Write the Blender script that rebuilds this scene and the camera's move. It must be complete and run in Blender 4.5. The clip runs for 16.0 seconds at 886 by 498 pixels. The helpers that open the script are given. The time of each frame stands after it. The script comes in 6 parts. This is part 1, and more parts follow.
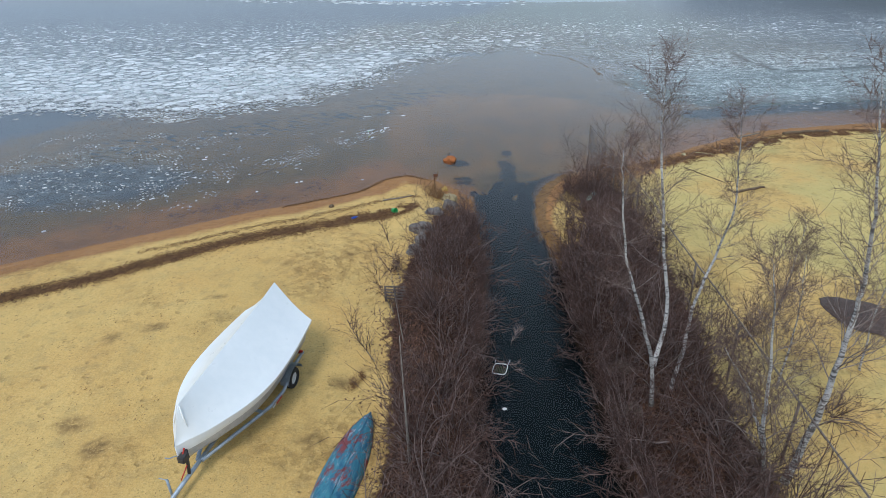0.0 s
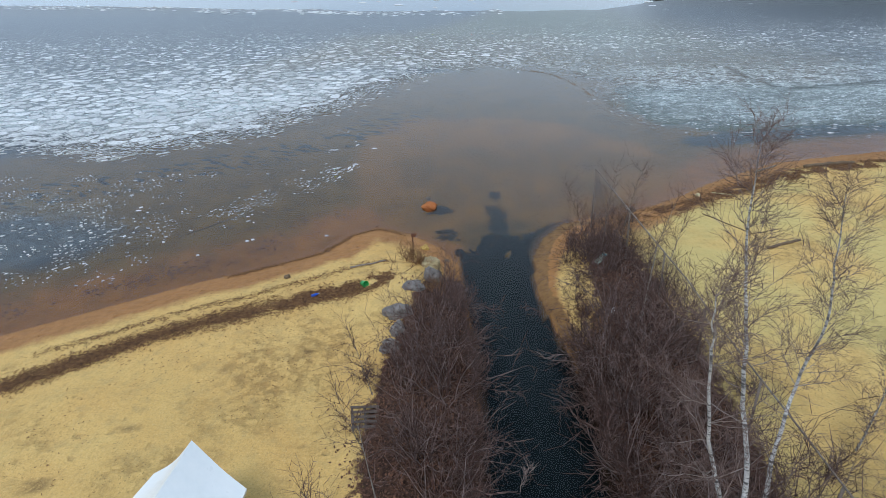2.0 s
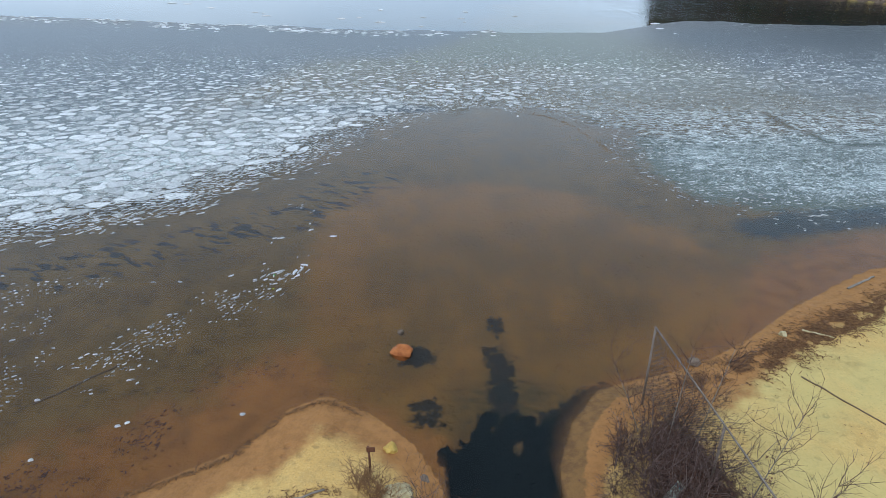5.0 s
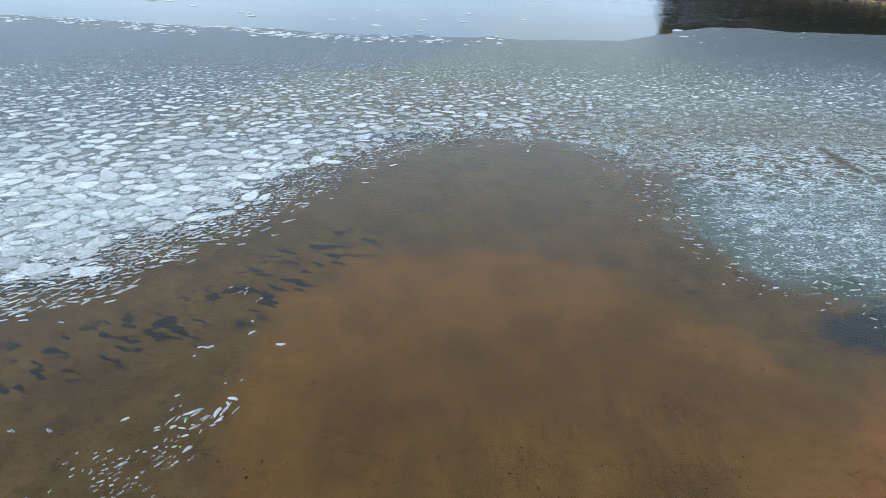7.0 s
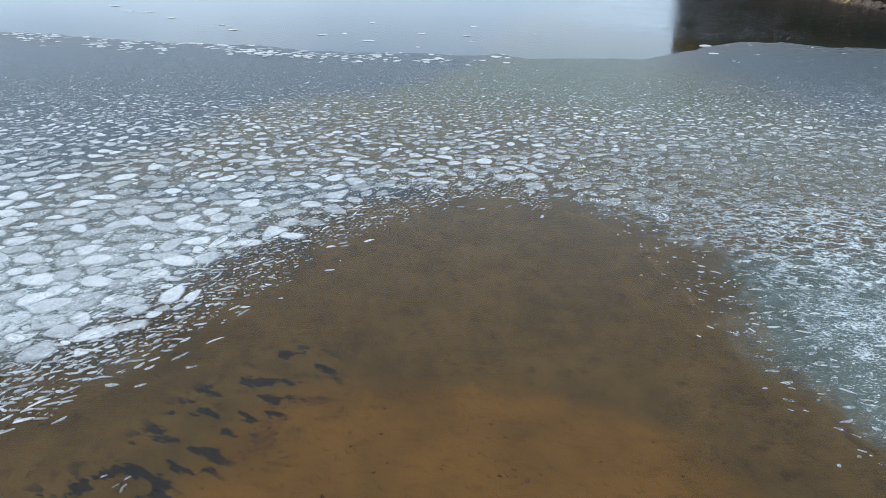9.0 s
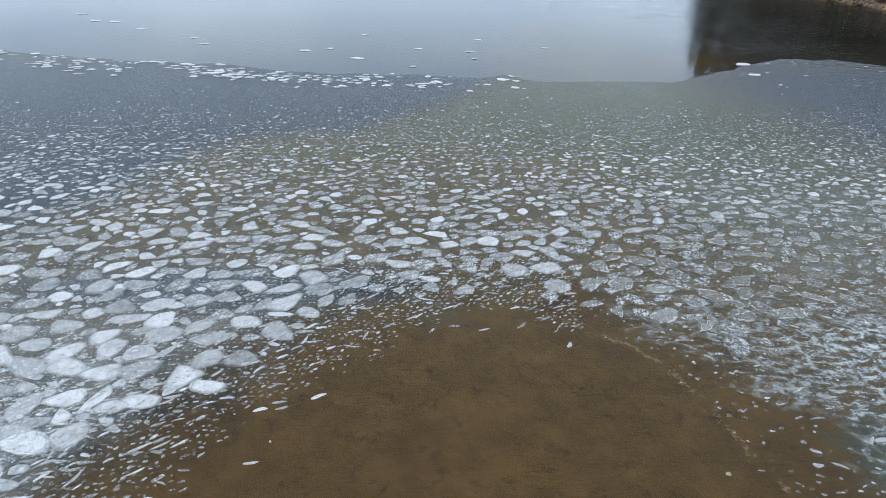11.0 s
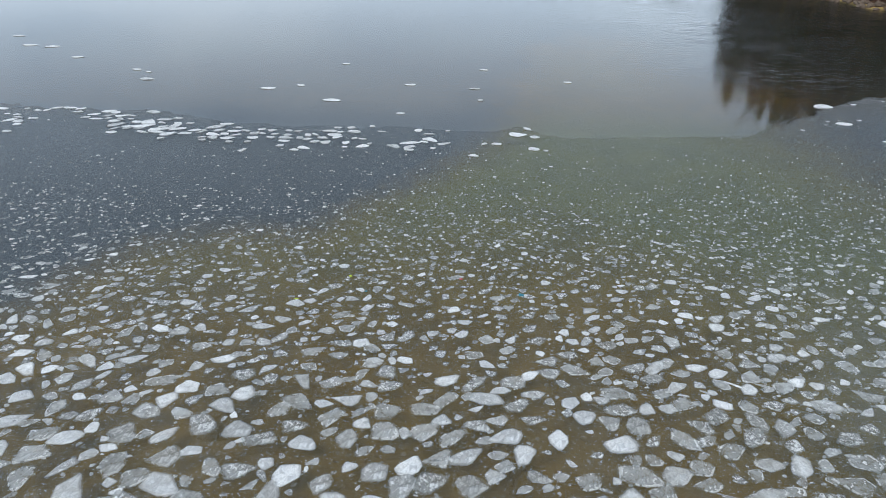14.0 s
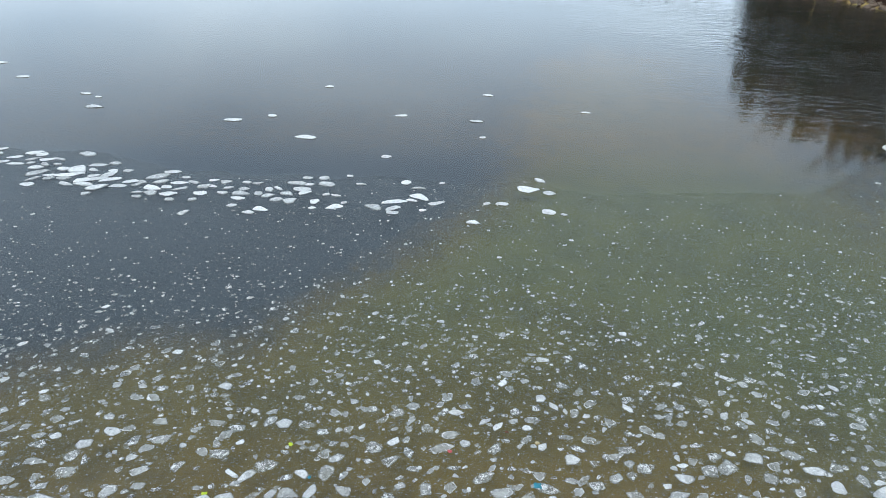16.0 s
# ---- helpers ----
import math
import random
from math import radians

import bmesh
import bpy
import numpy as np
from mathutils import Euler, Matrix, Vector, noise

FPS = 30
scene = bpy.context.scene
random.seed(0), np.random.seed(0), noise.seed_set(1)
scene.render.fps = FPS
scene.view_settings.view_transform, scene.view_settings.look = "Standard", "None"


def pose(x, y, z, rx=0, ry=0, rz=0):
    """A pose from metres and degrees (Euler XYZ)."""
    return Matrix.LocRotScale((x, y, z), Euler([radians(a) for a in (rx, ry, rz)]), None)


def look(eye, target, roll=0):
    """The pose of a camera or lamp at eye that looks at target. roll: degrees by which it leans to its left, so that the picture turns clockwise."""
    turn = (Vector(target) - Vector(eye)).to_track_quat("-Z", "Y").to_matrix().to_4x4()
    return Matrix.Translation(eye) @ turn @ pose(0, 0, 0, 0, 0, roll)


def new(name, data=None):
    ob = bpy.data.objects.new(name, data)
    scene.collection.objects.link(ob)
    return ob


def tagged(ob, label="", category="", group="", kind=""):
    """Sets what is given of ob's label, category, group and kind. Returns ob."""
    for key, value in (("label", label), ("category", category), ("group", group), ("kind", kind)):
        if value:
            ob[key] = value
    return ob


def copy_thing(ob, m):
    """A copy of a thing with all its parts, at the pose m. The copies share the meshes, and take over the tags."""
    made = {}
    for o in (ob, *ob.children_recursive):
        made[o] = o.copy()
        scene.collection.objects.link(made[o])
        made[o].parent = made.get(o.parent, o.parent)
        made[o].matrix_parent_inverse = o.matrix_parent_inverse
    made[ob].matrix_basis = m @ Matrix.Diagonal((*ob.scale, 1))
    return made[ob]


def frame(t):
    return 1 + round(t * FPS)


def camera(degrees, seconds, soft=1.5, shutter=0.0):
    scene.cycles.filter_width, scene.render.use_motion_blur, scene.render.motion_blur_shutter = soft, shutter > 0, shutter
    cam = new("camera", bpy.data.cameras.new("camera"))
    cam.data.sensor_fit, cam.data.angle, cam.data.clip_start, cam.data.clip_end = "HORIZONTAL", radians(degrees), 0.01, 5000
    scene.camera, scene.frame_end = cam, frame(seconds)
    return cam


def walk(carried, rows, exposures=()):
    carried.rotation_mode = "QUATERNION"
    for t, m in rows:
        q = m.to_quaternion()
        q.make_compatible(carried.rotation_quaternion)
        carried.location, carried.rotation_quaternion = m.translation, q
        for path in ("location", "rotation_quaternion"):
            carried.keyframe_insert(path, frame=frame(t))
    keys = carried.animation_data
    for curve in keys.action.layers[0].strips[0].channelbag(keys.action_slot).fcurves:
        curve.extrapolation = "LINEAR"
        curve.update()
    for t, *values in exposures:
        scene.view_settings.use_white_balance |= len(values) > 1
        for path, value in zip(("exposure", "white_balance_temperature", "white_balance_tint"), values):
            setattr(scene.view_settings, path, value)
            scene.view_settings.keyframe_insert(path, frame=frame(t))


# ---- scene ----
cam = camera(72.4, 16.0, 0.5)
PATH = [
    (0, (0.006, 0.035, 11.991), (-0.007, 1.776, 11.006), -0.6),
    (0.5, (-0.076, 1.315, 11.966), (-0.064, 3.057, 10.983), -0.5),
    (1, (-0.115, 2.664, 11.968), (-0.08, 4.407, 10.988), -0.6),
    (1.5, (-0.122, 4.002, 11.97), (-0.076, 5.746, 10.991), -0.6),
    (2, (-0.121, 5.492, 12.012), (-0.058, 7.236, 11.036), -0.6),
    (2.5, (-0.103, 6.873, 12.028), (-0.001, 8.626, 11.071), 0.2),
    (3, (0.012, 8.519, 12.084), (0.131, 10.271, 11.127), 0.1),
    (3.5, (0.1, 10.073, 12.114), (0.221, 11.825, 11.158), 0.1),
    (4, (0.21, 11.92, 12.147), (0.327, 13.673, 11.191), 0.0),
    (4.2, (0.253, 12.626, 12.179), (0.368, 14.379, 11.225), 0.1),
    (6.3, (1.069, 20.488, 12.226), (1.177, 22.23, 11.25), 1.4),
    (6.5, (1.16, 21.287, 12.227), (1.267, 23.029, 11.25), 1.4),
    (7, (1.41, 23.456, 12.258), (1.512, 25.199, 11.281), 1.4),
    (7.5, (1.656, 25.401, 12.264), (1.753, 27.145, 11.289), 1.3),
    (8, (1.939, 27.728, 12.267), (2.033, 29.473, 11.293), 1.3),
    (8.5, (2.21, 29.651, 12.22), (2.301, 31.397, 11.249), 1.4),
    (8.7, (2.327, 30.539, 12.228), (2.413, 32.286, 11.258), 1.3),
    (10.8, (3.354, 40.454, 12.374), (3.421, 42.198, 11.398), 1.1),
    (11, (3.417, 41.381, 12.386), (3.483, 43.125, 11.409), 1.2),
    (11.5, (3.605, 43.624, 12.385), (3.667, 45.367, 11.406), 1.1),
    (12, (3.819, 46.106, 12.404), (3.877, 47.85, 11.426), 1.1),
    (12.5, (4.044, 48.337, 12.439), (4.097, 50.08, 11.46), 1.1),
    (13, (4.222, 50.794, 12.49), (4.273, 52.537, 11.511), 1.1),
    (13.5, (4.409, 52.972, 12.503), (4.454, 54.715, 11.524), 1.0),
    (14, (4.623, 55.348, 12.543), (4.663, 57.092, 11.565), 0.9),
    (14.5, (4.799, 57.539, 12.575), (4.838, 59.281, 11.595), 1.0),
    (15, (5.026, 59.787, 12.648), (5.06, 61.528, 11.665), 1.0),
    (15.5, (5.198, 61.756, 12.689), (5.228, 63.496, 11.704), 1.1),
    (16, (5.335, 63.826, 12.76), (5.362, 65.566, 11.774), 1.1),
]
walk(cam, [(t, look(eye, target, roll)) for t, eye, target, roll in PATH],
     [(0.0, -0.03, 5950, 9), (4.0, -0.03, 5960, 9), (7.0, 0.16, 5860, 5), (8.7, 0.10, 5980, 7), (11.0, 0.0, 6180, 10), (12.5, -0.08, 6460, 10), (14.5, 0.03, 6450, 10), (16.0, 0.25, 6330, 7)])

# ---- world, sun, exposure ----
scene.view_settings.exposure = 0.0
SUN_EL, SUN_AZ = 58.0, 205.0          # degrees; azimuth clockwise from +y
world = bpy.data.worlds.new("overcast_sky")
scene.world = world
world.use_nodes = True
wt = world.node_tree
sky = wt.nodes.new("ShaderNodeTexSky")
sky.sky_type = "NISHITA"
sky.sun_disc = False
sky.sun_elevation, sky.sun_rotation = radians(SUN_EL), radians(SUN_AZ)
sky.air_density, sky.dust_density = 1.0, 2.0
wcoord = wt.nodes.new("ShaderNodeTexCoord")
wmap = wt.nodes.new("ShaderNodeMapping")
wmap.inputs["Scale"].default_value = (1.0, 1.0, 2.5)
wnoise = wt.nodes.new("ShaderNodeTexNoise")
wnoise.inputs["Scale"].default_value = 2.2
wnoise.inputs["Detail"].default_value = 5.0
wramp = wt.nodes.new("ShaderNodeValToRGB")
wramp.color_ramp.elements[0].position, wramp.color_ramp.elements[0].color = 0.3, (5.1, 6.5, 8.2, 1)
wramp.color_ramp.elements[1].position, wramp.color_ramp.elements[1].color = 0.7, (8.0, 9.3, 10.6, 1)
wmix = wt.nodes.new("ShaderNodeMix")
wmix.data_type = "RGBA"
wmix.inputs[0].default_value = 0.72
wt.links.new(wcoord.outputs["Generated"], wmap.inputs["Vector"])
wt.links.new(wmap.outputs["Vector"], wnoise.inputs["Vector"])
wt.links.new(wnoise.outputs["Fac"], wramp.inputs["Fac"])
wt.links.new(sky.outputs["Color"], wmix.inputs[6])
# the overcast is brighter towards the horizon
wsep = wt.nodes.new("ShaderNodeSeparateXYZ")
wlow = wt.nodes.new("ShaderNodeMapRange")
wlow.inputs["From Min"].default_value, wlow.inputs["From Max"].default_value = 0.0, 0.75
wlow.inputs["To Min"].default_value, wlow.inputs["To Max"].default_value = 1.9, 0.70
wmul = wt.nodes.new("ShaderNodeVectorMath")
wmul.operation = "SCALE"
wt.links.new(wcoord.outputs["Generated"], wsep.inputs[0])
wt.links.new(wsep.outputs["Z"], wlow.inputs["Value"])
wt.links.new(wramp.outputs["Color"], wmul.inputs[0])
wt.links.new(wlow.outputs["Result"], wmul.inputs["Scale"])
wt.links.new(wmul.outputs[0], wmix.inputs[7])
bg = wt.nodes["Background"]
bg.inputs["Strength"].default_value = 0.107
wt.links.new(wmix.outputs[2], bg.inputs["Color"])

sun = new("sun", bpy.data.lights.new("sun", "SUN"))
sun.data.energy, sun.data.angle, sun.data.color = 1.6, radians(16), (1.0, 0.96, 0.91)
_a, _e = radians(SUN_AZ), radians(SUN_EL)
sun.matrix_world = look((math.sin(_a) * math.cos(_e) * 80, math.cos(_a) * math.cos(_e) * 80, math.sin(_e) * 80), (0, 0, 0))


# ---- node helpers ----
class Nodes:
    """A small builder of node trees."""

    def __init__(self, name):
        self.m = bpy.data.materials.new(name)
        self.m.use_nodes = True
        self.t = self.m.node_tree
        self.bsdf = self.t.nodes["Principled BSDF"]
        self.out = self.t.nodes["Material Output"]
        self.coord = self.t.nodes.new("ShaderNodeTexCoord")

    def put(self, sock, v):
        if isinstance(v, bpy.types.NodeSocket):
            self.t.links.new(v, sock)
        elif isinstance(v, tuple) and len(v) == 3 and sock.type == "RGBA":
            sock.default_value = (*v, 1)
        else:
            sock.default_value = v

    def place(self, scale=(1, 1, 1), turn=0.0, vec=None):
        n = self.t.nodes.new("ShaderNodeMapping")
        n.vector_type = "TEXTURE"
        n.inputs["Scale"].default_value = tuple(1 / s for s in scale)
        n.inputs["Rotation"].default_value = (0, 0, radians(-turn))
        self.t.links.new(vec or self.coord.outputs["Object"], n.inputs["Vector"])
        return n.outputs["Vector"]

    def warped(self, scale, amount):
        """Object coordinates pushed about by noise."""
        n = self.t.nodes.new("ShaderNodeTexNoise")
        n.inputs["Scale"].default_value, n.inputs["Detail"].default_value = scale, 4.0
        self.t.links.new(self.coord.outputs["Object"], n.inputs["Vector"])
        a, b = self.t.nodes.new("ShaderNodeVectorMath"), self.t.nodes.new("ShaderNodeVectorMath")
        a.operation, b.operation = "SUBTRACT", "MULTIPLY_ADD"
        a.inputs[1].default_value = (0.5, 0.5, 0.5)
        b.inputs[1].default_value = (amount * 2, amount * 2, 0)
        self.t.links.new(n.outputs["Color"], a.inputs[0])
        self.t.links.new(a.outputs[0], b.inputs[0])
        self.t.links.new(self.coord.outputs["Object"], b.inputs[2])
        return b.outputs[0]

    def noise(self, scale, detail=3.0, rough=0.55, vec=None, warp=0.0):
        n = self.t.nodes.new("ShaderNodeTexNoise")
        for k, v in (("Scale", scale), ("Detail", detail), ("Roughness", rough), ("Distortion", warp)):
            n.inputs[k].default_value = v
        self.t.links.new(vec or self.coord.outputs["Object"], n.inputs["Vector"])
        return n.outputs["Fac"]

    def cells(self, scale, vec=None, edge=False):
        n = self.t.nodes.new("ShaderNodeTexVoronoi")
        n.feature = "DISTANCE_TO_EDGE" if edge else "F1"
        n.inputs["Scale"].default_value = scale
        self.t.links.new(vec or self.coord.outputs["Object"], n.inputs["Vector"])
        return n.outputs["Distance"]

    def ramp(self, fac, lo, hi, a=0.0, b=1.0):
        n = self.t.nodes.new("ShaderNodeMapRange")
        n.interpolation_type = "SMOOTHSTEP"
        for k, v in (("Value", fac), ("From Min", lo), ("From Max", hi), ("To Min", a), ("To Max", b)):
            self.put(n.inputs[k], v)
        return n.outputs["Result"]

    def calc(self, op, a, b=0.0, clamp=False):
        n = self.t.nodes.new("ShaderNodeMath")
        n.operation, n.use_clamp = op, clamp
        self.put(n.inputs[0], a)
        self.put(n.inputs[1], b)
        return n.outputs[0]

    def mix(self, fac, a, b, blend="MIX"):
        n = self.t.nodes.new("ShaderNodeMix")
        n.data_type, n.blend_type = "RGBA", blend
        self.put(n.inputs[0], fac)
        self.put(n.inputs[6], a)
        self.put(n.inputs[7], b)
        return n.outputs[2]

    def attr(self, name):
        n = self.t.nodes.new("ShaderNodeAttribute")
        n.attribute_name = name
        return n.outputs["Fac"]

    def chance(self):
        n = self.t.nodes.new("ShaderNodeObjectInfo")
        g = self.t.nodes.new("ShaderNodeNewGeometry")
        return self.calc("FRACT", self.calc("ADD", n.outputs["Random"], g.outputs["Random Per Island"]))

    def bump(self, height, strength, dist, under=None):
        n = self.t.nodes.new("ShaderNodeBump")
        n.inputs["Strength"].default_value, n.inputs["Distance"].default_value = strength, dist
        self.t.links.new(height, n.inputs["Height"])
        if under:
            self.t.links.new(under, n.inputs["Normal"])
        return n.outputs["Normal"]

    def shader(self, kind, **kw):
        n = self.t.nodes.new(kind)
        for k, v in kw.items():
            self.put(n.inputs[k], v)
        return n.outputs[0]

    def blend(self, fac, a, b):
        n = self.t.nodes.new("ShaderNodeMixShader")
        self.put(n.inputs[0], fac)
        self.t.links.new(a, n.inputs[1])
        self.t.links.new(b, n.inputs[2])
        return n.outputs[0]

    def surface(self, **kw):
        for k, v in kw.items():
            self.put(self.bsdf.inputs[k.replace("_", " ")], v)
        return self.m

    def end(self, shader):
        self.t.links.new(shader, self.out.inputs["Surface"])
        return self.m


def plain(name, a, b, scale, rough=0.7, metal=0.0, relief=0.004, fine=6.0):
    """Two-tone worn material with noise at two scales and a fine relief."""
    n = Nodes(name)
    f = n.calc("ADD", n.calc("MULTIPLY", n.noise(scale, 4), 0.65), n.calc("MULTIPLY", n.noise(scale * fine, 3), 0.35))
    col = n.mix(n.ramp(f, 0.35, 0.65), a, b)
    col = n.mix(n.calc("MULTIPLY", n.chance(), 0.3), col, (a[0] * 0.6, a[1] * 0.6, a[2] * 0.6))
    return n.surface(Base_Color=col, Roughness=n.ramp(f, 0.2, 0.8, rough - 0.1, min(1.0, rough + 0.1)), Metallic=metal,
                     Normal=n.bump(n.noise(scale * fine, 3), 0.5, relief))


# ---- materials ----
def ground_material():
    n = Nodes("beach_sand_and_lake_bed")
    big, mid, fine = n.noise(0.35, 4, 0.6), n.noise(2.2, 5, 0.6), n.noise(38, 4, 0.7)
    sand = n.mix(n.ramp(big, 0.3, 0.7), (0.695, 0.455, 0.150), (0.61, 0.365, 0.108))
    sand = n.mix(n.ramp(mid, 0.45, 0.75, 0, 0.55), sand, (0.38, 0.26, 0.10))
    sand = n.mix(n.ramp(fine, 0.35, 0.75, 0, 0.3), sand, (0.66, 0.50, 0.25))
    foot = n.calc("MULTIPLY", n.ramp(n.noise(0.5, 3), 0.44, 0.62), n.ramp(n.cells(2.6, n.warped(2.0, 0.22)), 0.10, 0.34, 1.0, 0.0))
    sand = n.mix(n.calc("MULTIPLY", foot, 0.42), sand, (0.30, 0.185, 0.07))
    churn = n.calc("MULTIPLY", n.ramp(n.noise(0.28, 3, 0.6, n.place((1, 1, 1), 40)), 0.46, 0.66), n.ramp(n.noise(3.4, 6, 0.75), 0.44, 0.66))
    sand = n.mix(n.calc("MULTIPLY", churn, 0.72), sand, (0.37, 0.215, 0.072))
    sand = n.mix(n.calc("MULTIPLY", n.attr("scuff"), n.ramp(n.noise(5, 5, 0.7), 0.32, 0.58, 0.35, 0.95)), sand, (0.22, 0.13, 0.05))
    speck = n.ramp(n.noise(15, 2, 0.5), 0.64, 0.68)
    sand = n.mix(n.calc("MULTIPLY", speck, n.ramp(n.noise(0.9, 3), 0.45, 0.65, 0.15, 0.7)), sand, (0.15, 0.09, 0.035))
    mossy = n.calc("MULTIPLY", n.ramp(n.noise(0.22, 3), 0.38, 0.60, 0.1, 0.6), n.attr("moss"))
    grit = n.ramp(n.noise(9, 5, 0.78), 0.52, 0.68, 0, 0.38)
    sand = n.mix(grit, sand, (0.30, 0.19, 0.08))
    grain = n.noise(20, 5, 0.8)
    sand = n.mix(n.ramp(grain, 0.50, 0.66, 0, 0.45), sand, (0.34, 0.22, 0.085))
    sand = n.mix(n.ramp(grain, 0.46, 0.34, 0, 0.35), sand, (0.78, 0.60, 0.30))
    sand = n.mix(mossy, sand, (0.53, 0.47, 0.185))
    wob = n.calc("MULTIPLY", n.calc("SUBTRACT", n.noise(1.6, 5, 0.65), 0.5), 0.9)
    wobs = n.calc("MULTIPLY", n.calc("SUBTRACT", n.noise(4.5, 5, 0.7), 0.5), 1.1)

    def zone(name, lo=0.35, hi=0.65, by=wob):
        return n.ramp(n.calc("ADD", n.attr(name), by), lo, hi)

    litter = n.mix(n.ramp(n.noise(9, 4, 0.7), 0.35, 0.65), (0.026, 0.014, 0.010), (0.100, 0.050, 0.030))
    litter = n.mix(n.ramp(n.noise(30, 2, 0.6), 0.62, 0.72), litter, (0.24, 0.135, 0.075))
    wrack = n.mix(n.ramp(n.noise(22, 3, 0.7), 0.4, 0.62), (0.10, 0.048, 0.022), (0.27, 0.130, 0.055))
    wet = zone("wet", 0.2, 0.8)
    col = n.mix(n.calc("MULTIPLY", wet, 0.9), sand, n.mix(n.ramp(n.noise(3.5, 5, 0.7), 0.4, 0.65), (0.34, 0.150, 0.046), (0.26, 0.112, 0.034)))
    col = n.mix(n.calc("MULTIPLY", zone("bank", 0.35, 0.65, wobs), 0.8), col, n.mix(n.ramp(n.noise(4, 5, 0.7), 0.4, 0.65), (0.20, 0.112, 0.038), (0.115, 0.064, 0.026)))
    col = n.mix(zone("litter", 0.35, 0.65, n.calc("ADD", wob, wobs)), col, litter)
    ragged = n.calc("MULTIPLY", n.calc("SUBTRACT", n.noise(3.0, 7, 0.78, n.place((0.8, 1.3, 1), 24)), 0.5), 1.6)
    col = n.mix(n.calc("MULTIPLY", zone("wrack", 0.50, 0.62, ragged), 0.85), col, wrack)
    # under water
    shallow = n.mix(n.ramp(n.noise(0.8, 5, 0.65), 0.3, 0.7), (0.245, 0.158, 0.058), (0.165, 0.112, 0.044))
    shallow = n.mix(n.ramp(n.noise(1.7, 5, 0.7), 0.54, 0.68, 0, 0.5), shallow, (0.060, 0.048, 0.034))
    wave = n.calc("SINE", n.calc("ADD", n.calc("MULTIPLY", n.noise(0.8, 3), 26.0), n.calc("MULTIPLY", n.noise(2.0, 2, 0.5, n.place((0.1, 4.5, 1))), 60.0)))
    shallow = n.mix(n.calc("MULTIPLY", n.ramp(wave, -0.2, 1.0, 0, 0.3), n.ramp(n.noise(0.25, 3), 0.42, 0.58)), shallow, (0.07, 0.045, 0.018))
    plume = n.mix(n.ramp(n.noise(0.30, 5, 0.6, warp=0.5), 0.35, 0.7), (0.325, 0.178, 0.050), (0.235, 0.138, 0.044))
    rip = n.noise(2.2, 4, 0.6, n.place((0.5, 1.5, 1), 5))
    plume = n.mix(n.ramp(rip, 0.50, 0.75, 0, 0.35), plume, (0.11, 0.06, 0.02))
    plume = n.mix(n.ramp(n.noise(5, 2), 0.690, 0.73, 0, 0.8), plume, (0.03, 0.02, 0.012))
    plume = n.mix(n.calc("MULTIPLY", n.attr("silt"), n.ramp(n.noise(0.5, 5, 0.65, n.place((1.4, 0.5, 1))), 0.30, 0.62, 0.1, 0.6)), plume, (0.155, 0.100, 0.034))
    streaks = n.noise(1.6, 5, 0.7, n.place((3.0, 0.35, 1), 8))
    plume = n.mix(n.calc("MULTIPLY", n.ramp(streaks, 0.52, 0.70, 0, 0.3), n.attr("silt")), plume, (0.075, 0.052, 0.022))
    shoal = n.mix(n.ramp(n.noise(1.3, 4, 0.6), 0.35, 0.7), (0.39, 0.190, 0.060), (0.28, 0.140, 0.048))
    shallow = n.mix(zone("near", 0.05, 0.75), shallow, shoal)
    bed = n.mix(zone("plume", 0.30, 0.75), shallow, plume)
    olive = n.mix(n.ramp(n.noise(0.5, 5, 0.65), 0.3, 0.7), (0.25, 0.170, 0.048), (0.180, 0.128, 0.040))
    green = n.mix(n.ramp(n.noise(0.5, 5, 0.65), 0.3, 0.7), (0.170, 0.184, 0.080), (0.138, 0.158, 0.080))
    olive = n.mix(n.attr("green"), olive, green)
    bed = n.mix(n.attr("olive"), bed, olive)
    bed = n.mix(n.ramp(n.calc("ADD", n.attr("deep"), n.calc("MULTIPLY", wob, 0.35)), 0.12, 0.88), bed, (0.076, 0.098, 0.132))
    bed = n.mix(n.calc("MULTIPLY", zone("teal", 0.25, 0.75), 0.75), bed, (0.130, 0.185, 0.165))
    bed = n.mix(n.calc("MULTIPLY", zone("cold", 0.1, 0.9), 0.75), bed, (0.028, 0.058, 0.082))
    pit = n.calc("MULTIPLY", n.ramp(n.noise(1.5, 3, 0.55, n.place((0.75, 1.7, 1), 25)), 0.54, 0.60), n.ramp(n.attr("pits"), 0.25, 0.7))
    bed = n.mix(n.calc("MULTIPLY", pit, 0.85), bed, (0.040, 0.046, 0.052))
    # bed darkened off the far bank, painting in the trees' dark reflection
    bed = n.mix(n.calc("MULTIPLY", n.attr("reflection_dark"), 0.9), bed, (0.022, 0.024, 0.018))
    algae = n.calc("MULTIPLY", n.attr("algae"), n.ramp(n.noise(2.4, 6, 0.75, n.place((0.8, 1.4, 1), 20)), 0.40, 0.58, 0.45, 0.85))
    bed = n.mix(algae, bed, (0.085, 0.072, 0.034))
    bed = n.mix(n.calc("MULTIPLY", zone("runnel", 0.24, 0.60, n.calc("MULTIPLY", n.calc("SUBTRACT", n.noise(3.2, 7, 0.75), 0.5), 2.4)), 0.88), bed, (0.014, 0.022, 0.025))
    bed = n.mix(zone("channel", 0.30, 0.66, n.calc("ADD", wob, wobs)), bed, (0.004, 0.009, 0.012))
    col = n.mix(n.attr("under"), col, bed)
